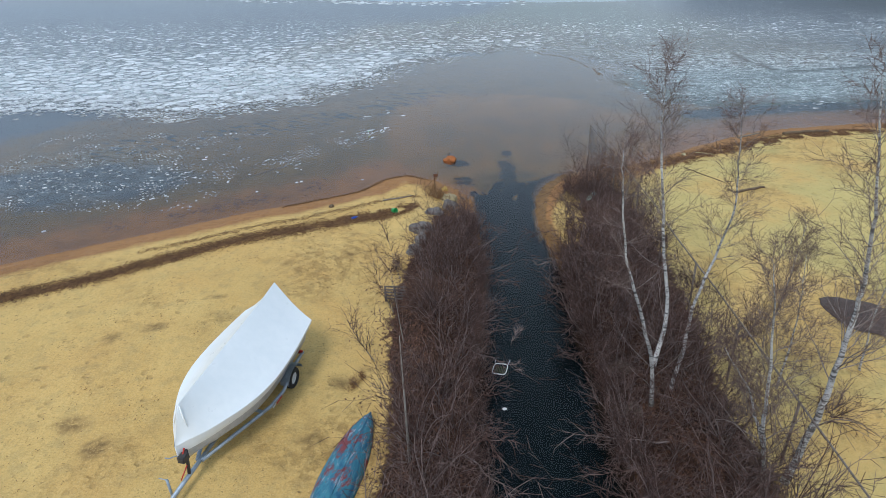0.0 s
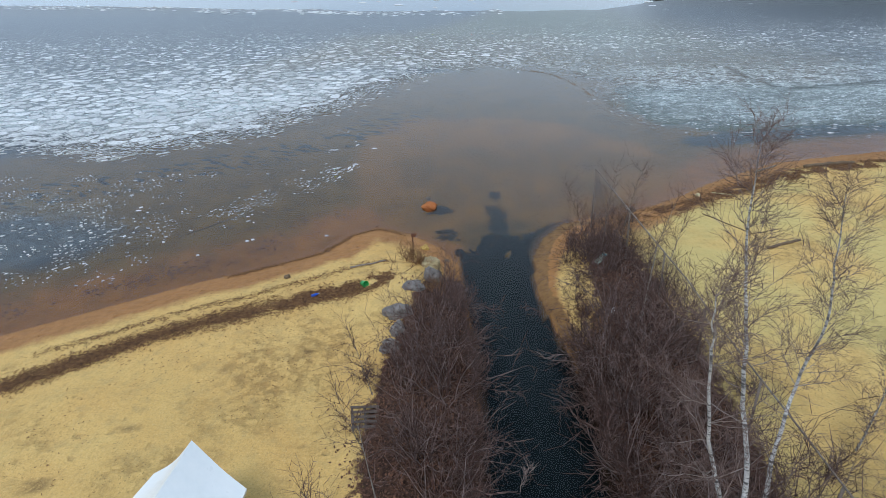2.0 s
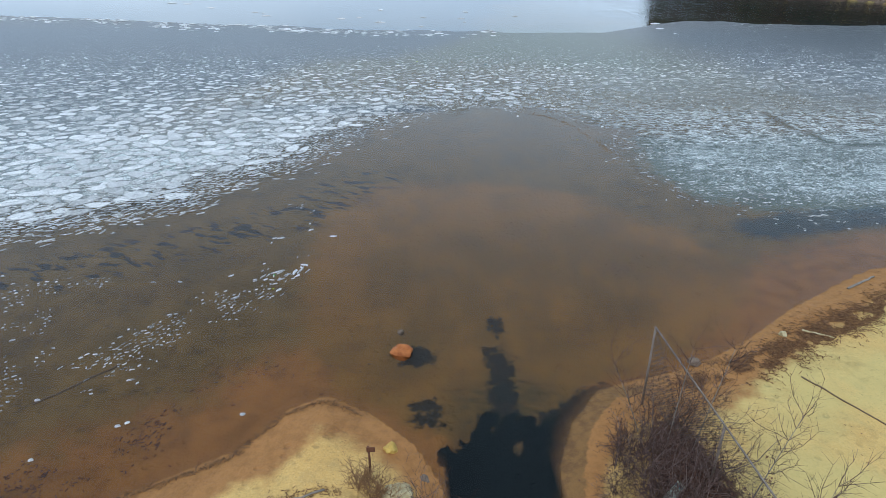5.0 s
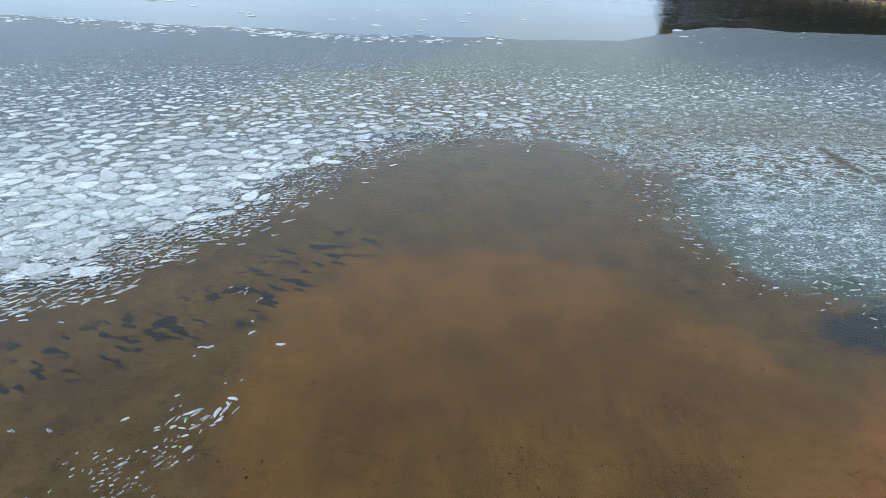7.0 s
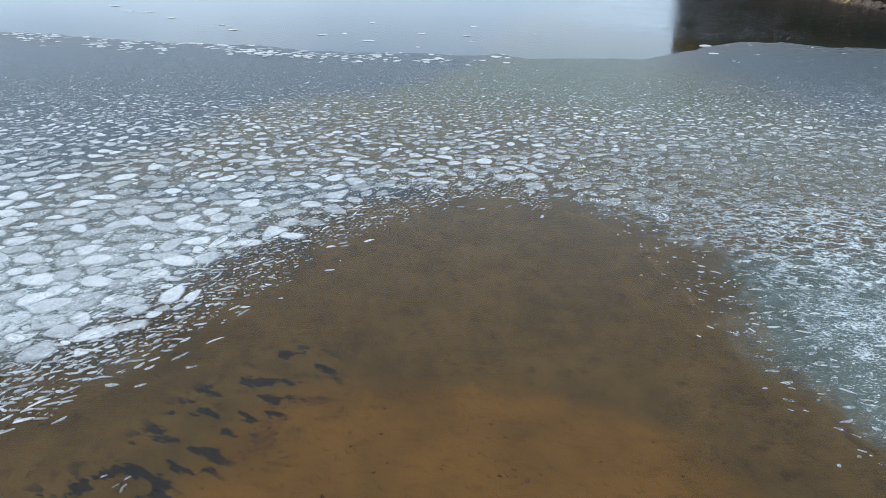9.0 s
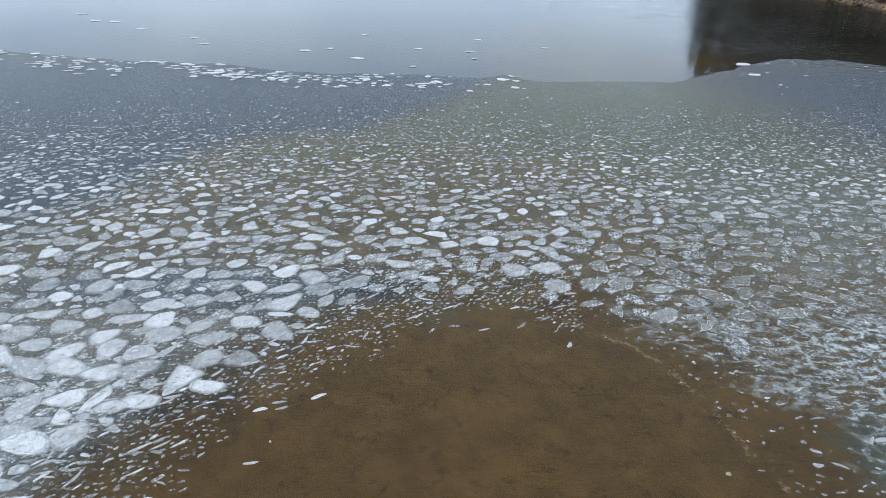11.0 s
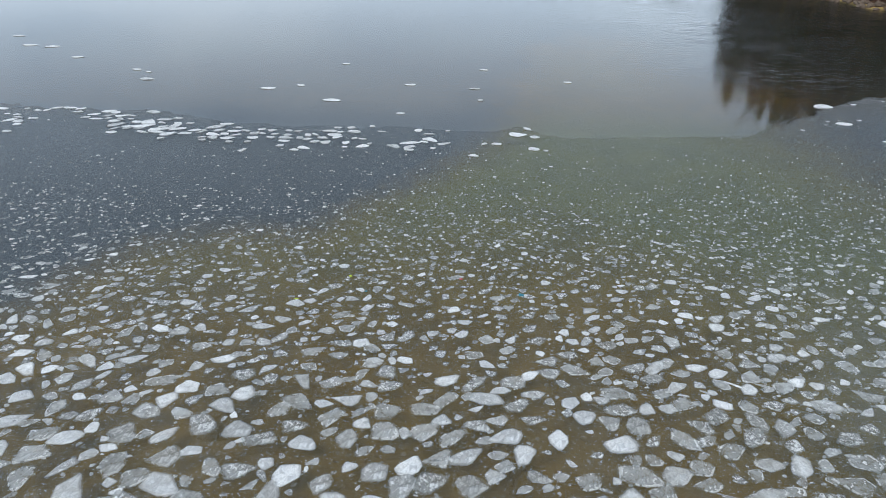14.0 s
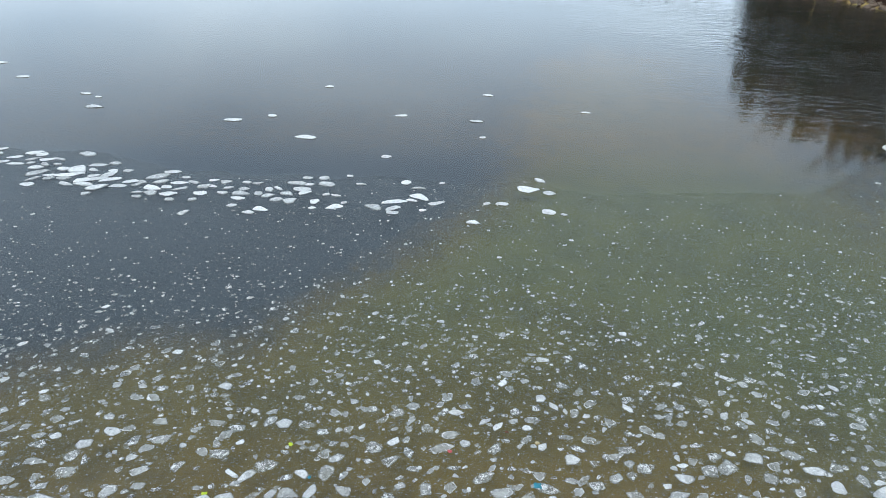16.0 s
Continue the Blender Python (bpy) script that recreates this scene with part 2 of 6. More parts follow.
    h = n.calc("ADD", n.calc("MULTIPLY", n.noise(3.2, 5, 0.65), 0.9), n.calc("ADD", n.calc("MULTIPLY", foot, -0.5), n.calc("MULTIPLY", churn, -0.4)))
    nor = n.bump(h, 0.9, 0.08, n.bump(fine, 0.5, 0.012))
    return n.surface(Base_Color=col, Roughness=n.ramp(wet, 0, 1, 0.95, 0.7), Specular_IOR_Level=n.ramp(n.attr("under"), 0, 1, 0.25, 0.0), Normal=nor)


def water_material():
    n = Nodes("lake_water_and_ice_skin")
    skin, white, streak = n.attr("skin"), n.attr("white"), n.attr("streak")
    ripple = n.noise(1.0, 3, 0.55, n.place((0.42, 1.25, 1), 14))
    calm = n.ramp(n.noise(0.05, 3), 0.35, 0.65, 0.25, 1.0)
    ripple = n.calc("MULTIPLY", n.calc("MULTIPLY", ripple, calm), n.attr("breeze"))
    warp = n.warped(0.9, 0.55)
    frost = n.noise(14, 5, 0.7)
    nor = n.bump(n.calc("MULTIPLY", frost, skin), 0.35, 0.02, n.bump(ripple, 1.0, 0.30))
    edge = n.ramp(n.calc("ADD", skin, n.calc("MULTIPLY", n.calc("SUBTRACT", n.noise(1.6, 6, 0.72, n.place((0.6, 1.5, 1), 27)), 0.5), 1.5)), 0.40, 0.70)
    fr = n.t.nodes.new("ShaderNodeFresnel")
    fr.inputs["IOR"].default_value = 1.33
    n.t.links.new(nor, fr.inputs["Normal"])
    fac = n.calc("MULTIPLY", fr.outputs[0], n.ramp(edge, 0, 1, 1.0, 0.72))
    clear = n.shader("ShaderNodeBsdfTransparent", Color=(0.80, 0.80, 0.76))
    gloss = n.shader("ShaderNodeBsdfGlossy", Color=(1, 1, 1), Roughness=n.calc("ADD", n.ramp(edge, 0, 1, n.ramp(n.attr("open"), 0, 1, 0.24, 0.07), 0.35), n.calc("MULTIPLY", n.attr("breeze"), 0.08)), Normal=nor)
    water = n.blend(fac, clear, gloss)
    # frozen slush: mottled grains, and drawn-out streaks where the wind packed it
    grain = n.calc("ADD", n.calc("MULTIPLY", n.noise(1.7, 6, 0.72, n.place((0.8, 1.5, 1), -24), warp=0.5), 0.55),
                   n.calc("MULTIPLY", n.noise(8, 6, 0.8, n.place((0.8, 1.4, 1), -24)), 0.45))
    web1 = n.ramp(n.cells(1.35, n.place((0.8, 1.5, 1), 8, warp), edge=True), 0.0, 0.11, 1.0, 0.0)
    web2 = n.ramp(n.cells(3.1, n.place((0.7, 1.6, 1), -6, warp), edge=True), 0.0, 0.11, 1.0, 0.0)
    web1 = n.calc("MULTIPLY", web1, n.ramp(n.noise(1.2, 5, 0.65), 0.36, 0.54))
    web2 = n.calc("MULTIPLY", web2, n.ramp(n.noise(1.0, 5, 0.65, n.place((1, 1, 1), 70)), 0.42, 0.60))
    webs = n.calc("MULTIPLY", n.calc("MAXIMUM", web1, web2), n.ramp(n.noise(9, 4, 0.75), 0.32, 0.58, 0.25, 1.0))
    lines = n.calc("ADD", n.calc("MULTIPLY", n.noise(1.4, 6, 0.75, n.place((0.6, 1.7, 1), -8), warp=0.8), 0.30), n.calc("ADD", n.calc("MULTIPLY", n.noise(10, 6, 0.8, n.place((0.6, 1.6, 1), -8)), 0.63), n.calc("MULTIPLY", webs, 0.07)))
    pat = n.calc("ADD", n.calc("MULTIPLY", grain, n.calc("SUBTRACT", 1.0, streak)), n.calc("MULTIPLY", lines, streak))
    level = n.calc("SUBTRACT", 0.645, n.calc("MULTIPLY", white, 0.28))
    opac = n.ramp(n.calc("SUBTRACT", pat, level), 0.0, 0.085)
    veil = n.calc("MULTIPLY", n.calc("MULTIPLY", white, n.ramp(streak, 0, 1, 0.52, 0.34)), n.ramp(n.noise(0.7, 5, 0.65), 0.30, 0.70, 0.35, 1.0))
    specks = n.calc("MULTIPLY", n.ramp(n.calc("ADD", n.calc("MULTIPLY", n.noise(24, 3, 0.7, n.place((0.8, 1.3, 1), -24)), 0.6), n.calc("MULTIPLY", n.noise(5, 4, 0.7), 0.4)), 0.50, 0.60), n.calc("MULTIPLY", white, 1.1, clamp=True))
    opac = n.calc("MAXIMUM", n.calc("MAXIMUM", n.calc("MULTIPLY", opac, 0.80), veil), n.calc("MULTIPLY", specks, 0.70))
    # pressure ridges: long low cells with white walls and dark floors
    rw = n.warped(1.6, 0.35)
    wall = n.ramp(n.cells(1.2, n.place((0.62, 1.7, 1), 6, rw), edge=True), 0.03, 0.16, 1.0, 0.0)
    wall2 = n.ramp(n.cells(2.3, n.place((0.60, 1.7, 1), -5, rw), edge=True), 0.02, 0.15, 1.0, 0.0)
    wall = n.calc("MAXIMUM", n.calc("MULTIPLY", wall, n.ramp(n.noise(1.1, 4, 0.6), 0.30, 0.52)), n.calc("MULTIPLY", wall2, n.ramp(n.noise(0.8, 4, 0.6, n.place((1, 1, 1), 50)), 0.44, 0.62)))
    wall = n.calc("MULTIPLY", n.calc("MULTIPLY", wall, n.ramp(n.noise(4, 5, 0.8), 0.38, 0.56, 0.05, 1.0)), n.attr("ridge"))
    opac = n.calc("MAXIMUM", n.calc("MULTIPLY", opac, n.ramp(n.attr("ridge"), 0, 1, 1.0, 0.42)), n.calc("MULTIPLY", wall, 0.80))
    flecks = n.ramp(n.noise(11, 4, 0.7, n.place((1, 1.5, 1))), 0.57, 0.66, 0, n.ramp(white, 0.0, 0.25, 0.45, 0.7))
    opac = n.calc("MAXIMUM", opac, n.calc("MULTIPLY", flecks, edge))
    opac = n.calc("MAXIMUM", n.calc("MULTIPLY", opac, n.ramp(n.calc("ADD", skin, n.calc("MULTIPLY", n.calc("SUBTRACT", n.noise(2.2, 6, 0.72), 0.5), 1.3)), 0.15, 0.85)), n.calc("MULTIPLY", edge, 0.03))
    ice_col = n.mix(n.calc("MAXIMUM", n.ramp(pat, 0.40, 0.62), wall), n.mix(streak, (0.47, 0.57, 0.57), (0.36, 0.46, 0.46)), (0.88, 0.935, 0.94))
    ice = n.shader("ShaderNodeBsdfPrincipled", **{"Base Color": ice_col, "Roughness": 0.55, "Normal": n.bump(pat, 0.6, 0.05)})
    return n.end(n.blend(opac, water, ice))


def floe_material():
    n = Nodes("floating_ice")
    rim, dense = n.attr("rim"), n.attr("dense")
    blot, fine, mid = n.noise(2.6, 5, 0.65), n.noise(34, 4, 0.75), n.noise(9, 6, 0.75)
    frost = n.calc("ADD", n.calc("MULTIPLY", fine, 0.5), n.calc("MULTIPLY", mid, 0.5))
    kind = n.chance()
    # frosted crust: along the raised rim of some plates, in patches on others
    edge = n.calc("MULTIPLY", n.ramp(rim, 0.55, 0.9), n.ramp(rim, 0.98, 1.08, 1.0, 0.0))
    patchy = n.calc("ADD", n.calc("MULTIPLY", n.noise(4.5, 3, 0.6), 0.45), n.calc("MULTIPLY", mid, 0.55))
    crust = n.ramp(n.calc("ADD", n.calc("MULTIPLY", n.calc("MULTIPLY", edge, n.ramp(n.noise(1.7, 3, 0.6), 0.38, 0.62, 0.25, 1.0)), 0.42), n.calc("MULTIPLY", n.calc("SUBTRACT", patchy, 0.5), 2.2)), 0.10, 0.30)
    crust = n.calc("MULTIPLY", crust, n.ramp(kind, 0.20, 0.55, 0.15, 1.0))
    snow = n.calc("MULTIPLY", n.ramp(n.calc("ADD", n.calc("MULTIPLY", fine, 0.4), n.calc("MULTIPLY", patchy, 0.6)), 0.47, 0.55), n.ramp(kind, 0.60, 0.30))
    crust = n.calc("MULTIPLY", n.calc("MAXIMUM", crust, snow), n.ramp(dense, 0.10, 0.30, 0.1, 1.0))
    body = n.calc("MULTIPLY", dense, n.ramp(blot, 0.30, 0.70, n.ramp(dense, 0.70, 0.95, 0.58, 0.85), 1.15))
    body = n.calc("MULTIPLY", body, n.ramp(frost, 0.40, 0.60, 0.80, 1.06))
    a = n.calc("MAXIMUM", body, n.calc("MULTIPLY", crust, n.ramp(fine, 0.32, 0.54, 0.50, 0.97)))
    # the drowned margin fades out under water
    worn = n.calc("ADD", rim, n.calc("MULTIPLY", n.calc("SUBTRACT", mid, 0.5), 0.5))
    a = n.calc("MULTIPLY", a, n.ramp(worn, n.ramp(dense, 0.86, 0.97, 0.50, 0.94), n.ramp(dense, 0.86, 0.97, 1.42, 1.18), 1.0, 0.0))
    a = n.calc("MINIMUM", a, 0.97)
    white = n.calc("MAXIMUM", n.calc("MULTIPLY", crust, 0.97), n.ramp(dense, 0.45, 0.90, 0.25, 0.95))
    col = n.mix(white, (0.66, 0.70, 0.705), (0.95, 0.965, 0.965))
    col = n.mix(n.ramp(frost, 0.38, 0.52, 0.24, 0.0), col, (0.42, 0.48, 0.50))
    ice = n.shader("ShaderNodeBsdfPrincipled", **{"Base Color": col, "Roughness": 0.5, "Normal": n.bump(n.calc("ADD", blot, n.calc("ADD", n.calc("MULTIPLY", fine, 0.3), n.calc("MULTIPLY", crust, 0.5))), 1.0, 0.06)})
    return n.end(n.blend(a, n.shader("ShaderNodeBsdfTransparent", Color=(0.96, 0.97, 0.96)), ice))


def birch_material():
    n = Nodes("birch_bark")
    v = n.place((1.2, 1.2, 7))
    dark = n.calc("MAXIMUM", n.ramp(n.noise(2.6, 5, 0.7, v), 0.51, 0.58), n.ramp(n.noise(14, 4, 0.7, n.place((1, 1, 2.5))), 0.54, 0.62, 0, 0.8))
    col = n.mix(n.ramp(n.noise(1.3, 4), 0.3, 0.7), (0.60, 0.57, 0.53), (0.38, 0.36, 0.34))
    col = n.mix(n.calc("MULTIPLY", dark, 0.9), col, (0.045, 0.04, 0.038))
    return n.surface(Base_Color=col, Roughness=0.75, Normal=n.bump(dark, 0.5, 0.01))


def peeling_paint():
    n = Nodes("peeling_boat_paint")
    v = n.place((2.2, 0.55, 1.6))
    f, g = n.noise(2.6, 6, 0.75, v, 0.8), n.noise(5.0, 7, 0.8, v, 0.6)
    col = n.mix(n.ramp(f, 0.35, 0.6), (0.02, 0.10, 0.19), (0.05, 0.21, 0.27))
    col = n.mix(n.ramp(n.noise(2.1, 6, 0.75, n.place((1.6, 0.6, 1), 15)), 0.52, 0.60), col, (0.20, 0.045, 0.05))
    col = n.mix(n.ramp(g, 0.54, 0.62, 0, 0.85), col, (0.36, 0.39, 0.45))
    col = n.mix(n.ramp(g, 0.30, 0.38, 1, 0), col, (0.03, 0.05, 0.08))
    return n.surface(Base_Color=col, Roughness=0.65, Normal=n.bump(g, 0.7, 0.01))


def bark_material(name, a, b):
    n = Nodes(name)
    col = n.mix(n.ramp(n.noise(5, 4, 0.6, n.place((1, 1, 0.3))), 0.3, 0.7), a, b)
    col = n.mix(n.ramp(n.chance(), 0.40, 1.0, 0.0, 0.58), col, (0.29, 0.205, 0.175))
    return n.surface(Base_Color=col, Roughness=0.85)


M_GROUND, M_WATER, M_FLOE, M_BIRCH, M_PAINT = ground_material(), water_material(), floe_material(), birch_material(), peeling_paint()
M_ALDER = bark_material("alder_twigs", (0.028, 0.013, 0.010), (0.120, 0.058, 0.042))
M_TWIG = bark_material("birch_twigs", (0.085, 0.048, 0.037), (0.16, 0.100, 0.078))
M_STEM = bark_material("alder_stems", (0.09, 0.060, 0.050), (0.24, 0.185, 0.165))
M_LIMB = bark_material("birch_limbs", (0.16, 0.12, 0.10), (0.36, 0.31, 0.28))
M_WIRE = plain("dull_fence_wire", (0.075, 0.066, 0.064), (0.045, 0.038, 0.036), 4, 0.7)
M_RAIL = plain("rusty_fence_rail", (0.27, 0.225, 0.19), (0.15, 0.115, 0.09), 4, 0.7)
M_DIRTY = plain("sandy_dirty_ice", (0.27, 0.19, 0.115), (0.18, 0.125, 0.075), 6, 0.8)
M_GREYWOOD = plain("weathered_grey_wood", (0.30, 0.27, 0.23), (0.19, 0.165, 0.14), 3, 0.85)
M_DRIFT = plain("wet_driftwood", (0.13, 0.085, 0.05), (0.20, 0.14, 0.08), 4, 0.85)
M_WRACK = plain("dead_reeds_and_bark", (0.10, 0.048, 0.022), (0.34, 0.185, 0.080), 9, 0.9)
M_PALLET = plain("rotten_pallet_wood", (0.15, 0.12, 0.10), (0.08, 0.062, 0.05), 4, 0.9)
M_BOARD = plain("pale_green_board", (0.40, 0.48, 0.40), (0.26, 0.31, 0.25), 7, 0.7)
M_LEAF = plain("dead_leaves", (0.085, 0.038, 0.023), (0.21, 0.100, 0.055), 5, 0.85)
M_DRYGRASS = plain("dry_stalks", (0.26, 0.135, 0.06), (0.36, 0.22, 0.10), 4, 0.9)
M_COVER = plain("white_shrink_wrap", (0.93, 0.95, 0.93), (0.88, 0.91, 0.895), 1.2, 0.34, 0.0, 0.012, 4)
M_HULL = plain("white_gelcoat", (0.55, 0.56, 0.57), (0.40, 0.41, 0.42), 2, 0.35)
M_GALV = plain("galvanised_steel", (0.40, 0.46, 0.52), (0.30, 0.34, 0.38), 5, 0.45, 0.5)
M_RUBBER = plain("tyre_rubber", (0.022, 0.022, 0.024), (0.035, 0.034, 0.033), 8, 0.85)
M_WHITE = plain("white_paint", (0.74, 0.75, 0.74), (0.62, 0.63, 0.62), 6, 0.5)
M_RED = plain("red_plastic", (0.55, 0.035, 0.02), (0.42, 0.03, 0.02), 6, 0.4)
M_BLACK = plain("black_metal", (0.03, 0.03, 0.032), (0.06, 0.055, 0.05), 6, 0.55)
M_ROCK = plain("grey_granite", (0.24, 0.215, 0.195), (0.115, 0.104, 0.098), 5, 0.9, 0, 0.03)
M_PALE_ROCK = plain("pale_yellow_rock", (0.52, 0.45, 0.27), (0.36, 0.28, 0.13), 4, 0.9, 0, 0.02)
M_YELLOW_ROCK = plain("ochre_rock", (0.62, 0.42, 0.10), (0.45, 0.28, 0.06), 5, 0.9, 0, 0.02)
M_RUST_ROCK = plain("rusty_orange_rock", (0.46, 0.155, 0.035), (0.30, 0.09, 0.025), 5, 0.8, 0, 0.02)
M_BROWN_ROCK = plain("brown_bank_rock", (0.20, 0.15, 0.11), (0.11, 0.08, 0.06), 2, 0.9, 0, 0.03)
M_RUSTWOOD = plain("rust_brown_wood", (0.17, 0.065, 0.03), (0.11, 0.045, 0.025), 7, 0.85)
M_GREEN = plain("bright_green_plastic", (0.03, 0.50, 0.10), (0.02, 0.40, 0.08), 8, 0.4)
M_BLUE = plain("blue_plastic", (0.02, 0.09, 0.50), (0.02, 0.07, 0.38), 8, 0.4)
M_LIME = plain("lime_plastic", (0.50, 0.62, 0.02), (0.42, 0.52, 0.03), 8, 0.4)
M_TEAL = plain("teal_plastic", (0.02, 0.22, 0.30), (0.02, 0.16, 0.22), 8, 0.5)
M_PINK = plain("red_wrapper", (0.55, 0.10, 0.10), (0.4, 0.06, 0.06), 8, 0.5)
M_MOSS = plain("slimy_green_seat", (0.05, 0.065, 0.028), (0.09, 0.085, 0.04), 6, 0.7)
M_PINE = plain("pine_needles", (0.020, 0.042, 0.014), (0.040, 0.065, 0.020), 1, 0.8)
M_BARE = plain("bare_crown_twigs", (0.022, 0.016, 0.011), (0.040, 0.029, 0.019), 1, 0.9)
M_TRUNK = plain("brown_trunk_bark", (0.085, 0.06, 0.045), (0.05, 0.036, 0.03), 3, 0.9)
# brown of the added flat patch that stands for shaded ground
M_SHADED_GROUND = plain("shaded_ground_brown", (0.06, 0.045, 0.04), (0.11, 0.08, 0.065), 5, 0.9)


# ---- geometry helpers ----


def grid_noise(x, y, seed=0):
    """Smooth value noise between 0 and 1 on arrays."""
    x, y = np.asarray(x, float), np.asarray(y, float)
    xi, yi = np.floor(x).astype(np.int64), np.floor(y).astype(np.int64)
    fx, fy = x - xi, y - yi
    fx, fy = fx * fx * (3 - 2 * fx), fy * fy * (3 - 2 * fy)

    def h(a, b):
        v = np.sin(a * 127.1 + b * 311.7 + seed * 74.7) * 43758.5453
        return v - np.floor(v)

    top = h(xi, yi) * (1 - fx) + h(xi + 1, yi) * fx
    low = h(xi, yi + 1) * (1 - fx) + h(xi + 1, yi + 1) * fx
    return top * (1 - fy) + low * fy


def fbm(x, y, seed=0, octaves=4):
    total, amp, freq = 0.0, 0.5, 1.0
    for k in range(octaves):
        total = total + amp * grid_noise(x * freq, y * freq, seed + k)
        amp, freq = amp / 2, freq * 2
    return total


def inside(x, y, poly):
    """Signed distance to a closed outline, positive inside."""
    x, y = np.asarray(x, float), np.asarray(y, float)
    best, odd = np.full(x.shape, 1e9), np.zeros(x.shape, bool)
    for (ax, ay), (bx, by) in zip(poly, poly[1:] + poly[:1]):
        ex, ey = bx - ax, by - ay
        u = np.clip(((x - ax) * ex + (y - ay) * ey) / (ex * ex + ey * ey), 0, 1)
        best = np.minimum(best, np.hypot(x - ax - u * ex, y - ay - u * ey))
        if ay != by:
            odd ^= ((ay > y) != (by > y)) & (x < (bx - ax) * (y - ay) / (by - ay) + ax)
    return np.where(odd, best, -best)


def along(x, y, line):
    """Distance to an open line."""
    x, y = np.asarray(x, float), np.asarray(y, float)
    best = np.full(x.shape, 1e9)
    for (ax, ay), (bx, by) in zip(line, line[1:]):
        ex, ey = bx - ax, by - ay
        u = np.clip(((x - ax) * ex + (y - ay) * ey) / (ex * ex + ey * ey), 0, 1)
        best = np.minimum(best, np.hypot(x - ax - u * ex, y - ay - u * ey))
    return best


def step(v, lo, hi):
    u = np.clip((v - lo) / (hi - lo), 0, 1)
    return u * u * (3 - 2 * u)


def points_on(line, count, spread, seed=0):
    """Random points near an open line."""
    r = np.random.default_rng(seed)
    p = np.array(line, float)
    seg = np.hypot(*np.diff(p, axis=0).T)
    at = np.concatenate([[0], np.cumsum(seg)])
    u = r.uniform(0, at[-1], count)
    x, y = np.interp(u, at, p[:, 0]), np.interp(u, at, p[:, 1])
    return x + r.normal(0, spread, count), y + r.normal(0, spread, count)


def mesh_data(name, verts, faces, mat=None, smooth=False, attrs=None):
    me = bpy.data.meshes.new(name)
    verts, n = np.asarray(verts, np.float32), len(faces)
    if isinstance(faces, np.ndarray):
        me.vertices.add(len(verts))
        me.vertices.foreach_set("co", verts.ravel())
        k = faces.shape[1]
        me.loops.add(n * k)
        me.loops.foreach_set("vertex_index", faces.astype(np.int32).ravel())
        me.polygons.add(n)
        me.polygons.foreach_set("loop_start", np.arange(0, n * k, k, dtype=np.int32))
        me.update(calc_edges=True)
    else:
        me.from_pydata([tuple(v) for v in verts.tolist()], [], faces)
    if mat:
        me.materials.append(mat)
    if smooth:
        me.polygons.foreach_set("use_smooth", np.ones(n, bool))
    for k, v in (attrs or {}).items():
        me.attributes.new(k, "FLOAT", "POINT").data.foreach_set("value", np.asarray(v, np.float32).ravel())
    me.update()
    return me


def thing(name, label, category, group="", kind="", at=None):
    ob = tagged(new(name), label, category, group, kind)
    if at is not None:
        ob.matrix_basis = at
    return ob


def part(name, data, parent, label="", m=None):
    """One mesh under a thing or under a part; data is a mesh."""
    ob = new(name, data)
    ob.parent = parent
    if m is not None:
        ob.matrix_basis = m
    return tagged(ob, label)


def from_bm(name, bm, mat, smooth=False):
    me = bpy.data.meshes.new(name)
    bm.to_mesh(me)
    bm.free()
    me.materials.append(mat)
    if smooth:
        for p in me.polygons:
            p.use_smooth = True
    return me


def box(name, size, mat, at=(0, 0, 0), bevel=0.0, turn=None):
    bm = bmesh.new()
    bmesh.ops.create_cube(bm, size=1.0)
    bmesh.ops.scale(bm, vec=size, verts=bm.verts)
    if bevel:
        bmesh.ops.bevel(bm, geom=bm.edges[:], offset=bevel, segments=2, affect="EDGES")
    if turn is not None:
        bmesh.ops.transform(bm, matrix=turn, verts=bm.verts)
    bmesh.ops.translate(bm, vec=at, verts=bm.verts)
    return from_bm(name, bm, mat)


def tubes(name, segs, mat, sides=3, smooth=True):
    """Tapered tubes from rows of x0 y0 z0 x1 y1 z1 r0 r1, open at the ends."""
    s = np.asarray(segs, float)
    p0, p1, r0, r1 = s[:, 0:3], s[:, 3:6], s[:, 6], s[:, 7]
    d = p1 - p0
    d /= np.maximum(np.linalg.norm(d, axis=1), 1e-6)[:, None]
    ref = np.where(np.abs(d[:, 2:3]) > 0.9, np.array([[1.0, 0, 0]]), np.array([[0, 0, 1.0]]))
    a = np.cross(d, ref)
    a /= np.linalg.norm(a, axis=1)[:, None]
    b = np.cross(d, a)
    ang = np.arange(sides) * 2 * np.pi / sides
    ring = np.cos(ang)[None, :, None] * a[:, None] + np.sin(ang)[None, :, None] * b[:, None]
    v = np.stack([p0[:, None] + ring * r0[:, None, None], p1[:, None] + ring * r1[:, None, None]], 1)
    base = (np.arange(len(s)) * 2 * sides)[:, None]
    i = np.arange(sides)[None]
    j = (i + 1) % sides
    f = np.stack([base + i, base + j, base + sides + j, base + sides + i], -1).reshape(-1, 4)
    return mesh_data(name, v.reshape(-1, 3), f, mat, smooth)


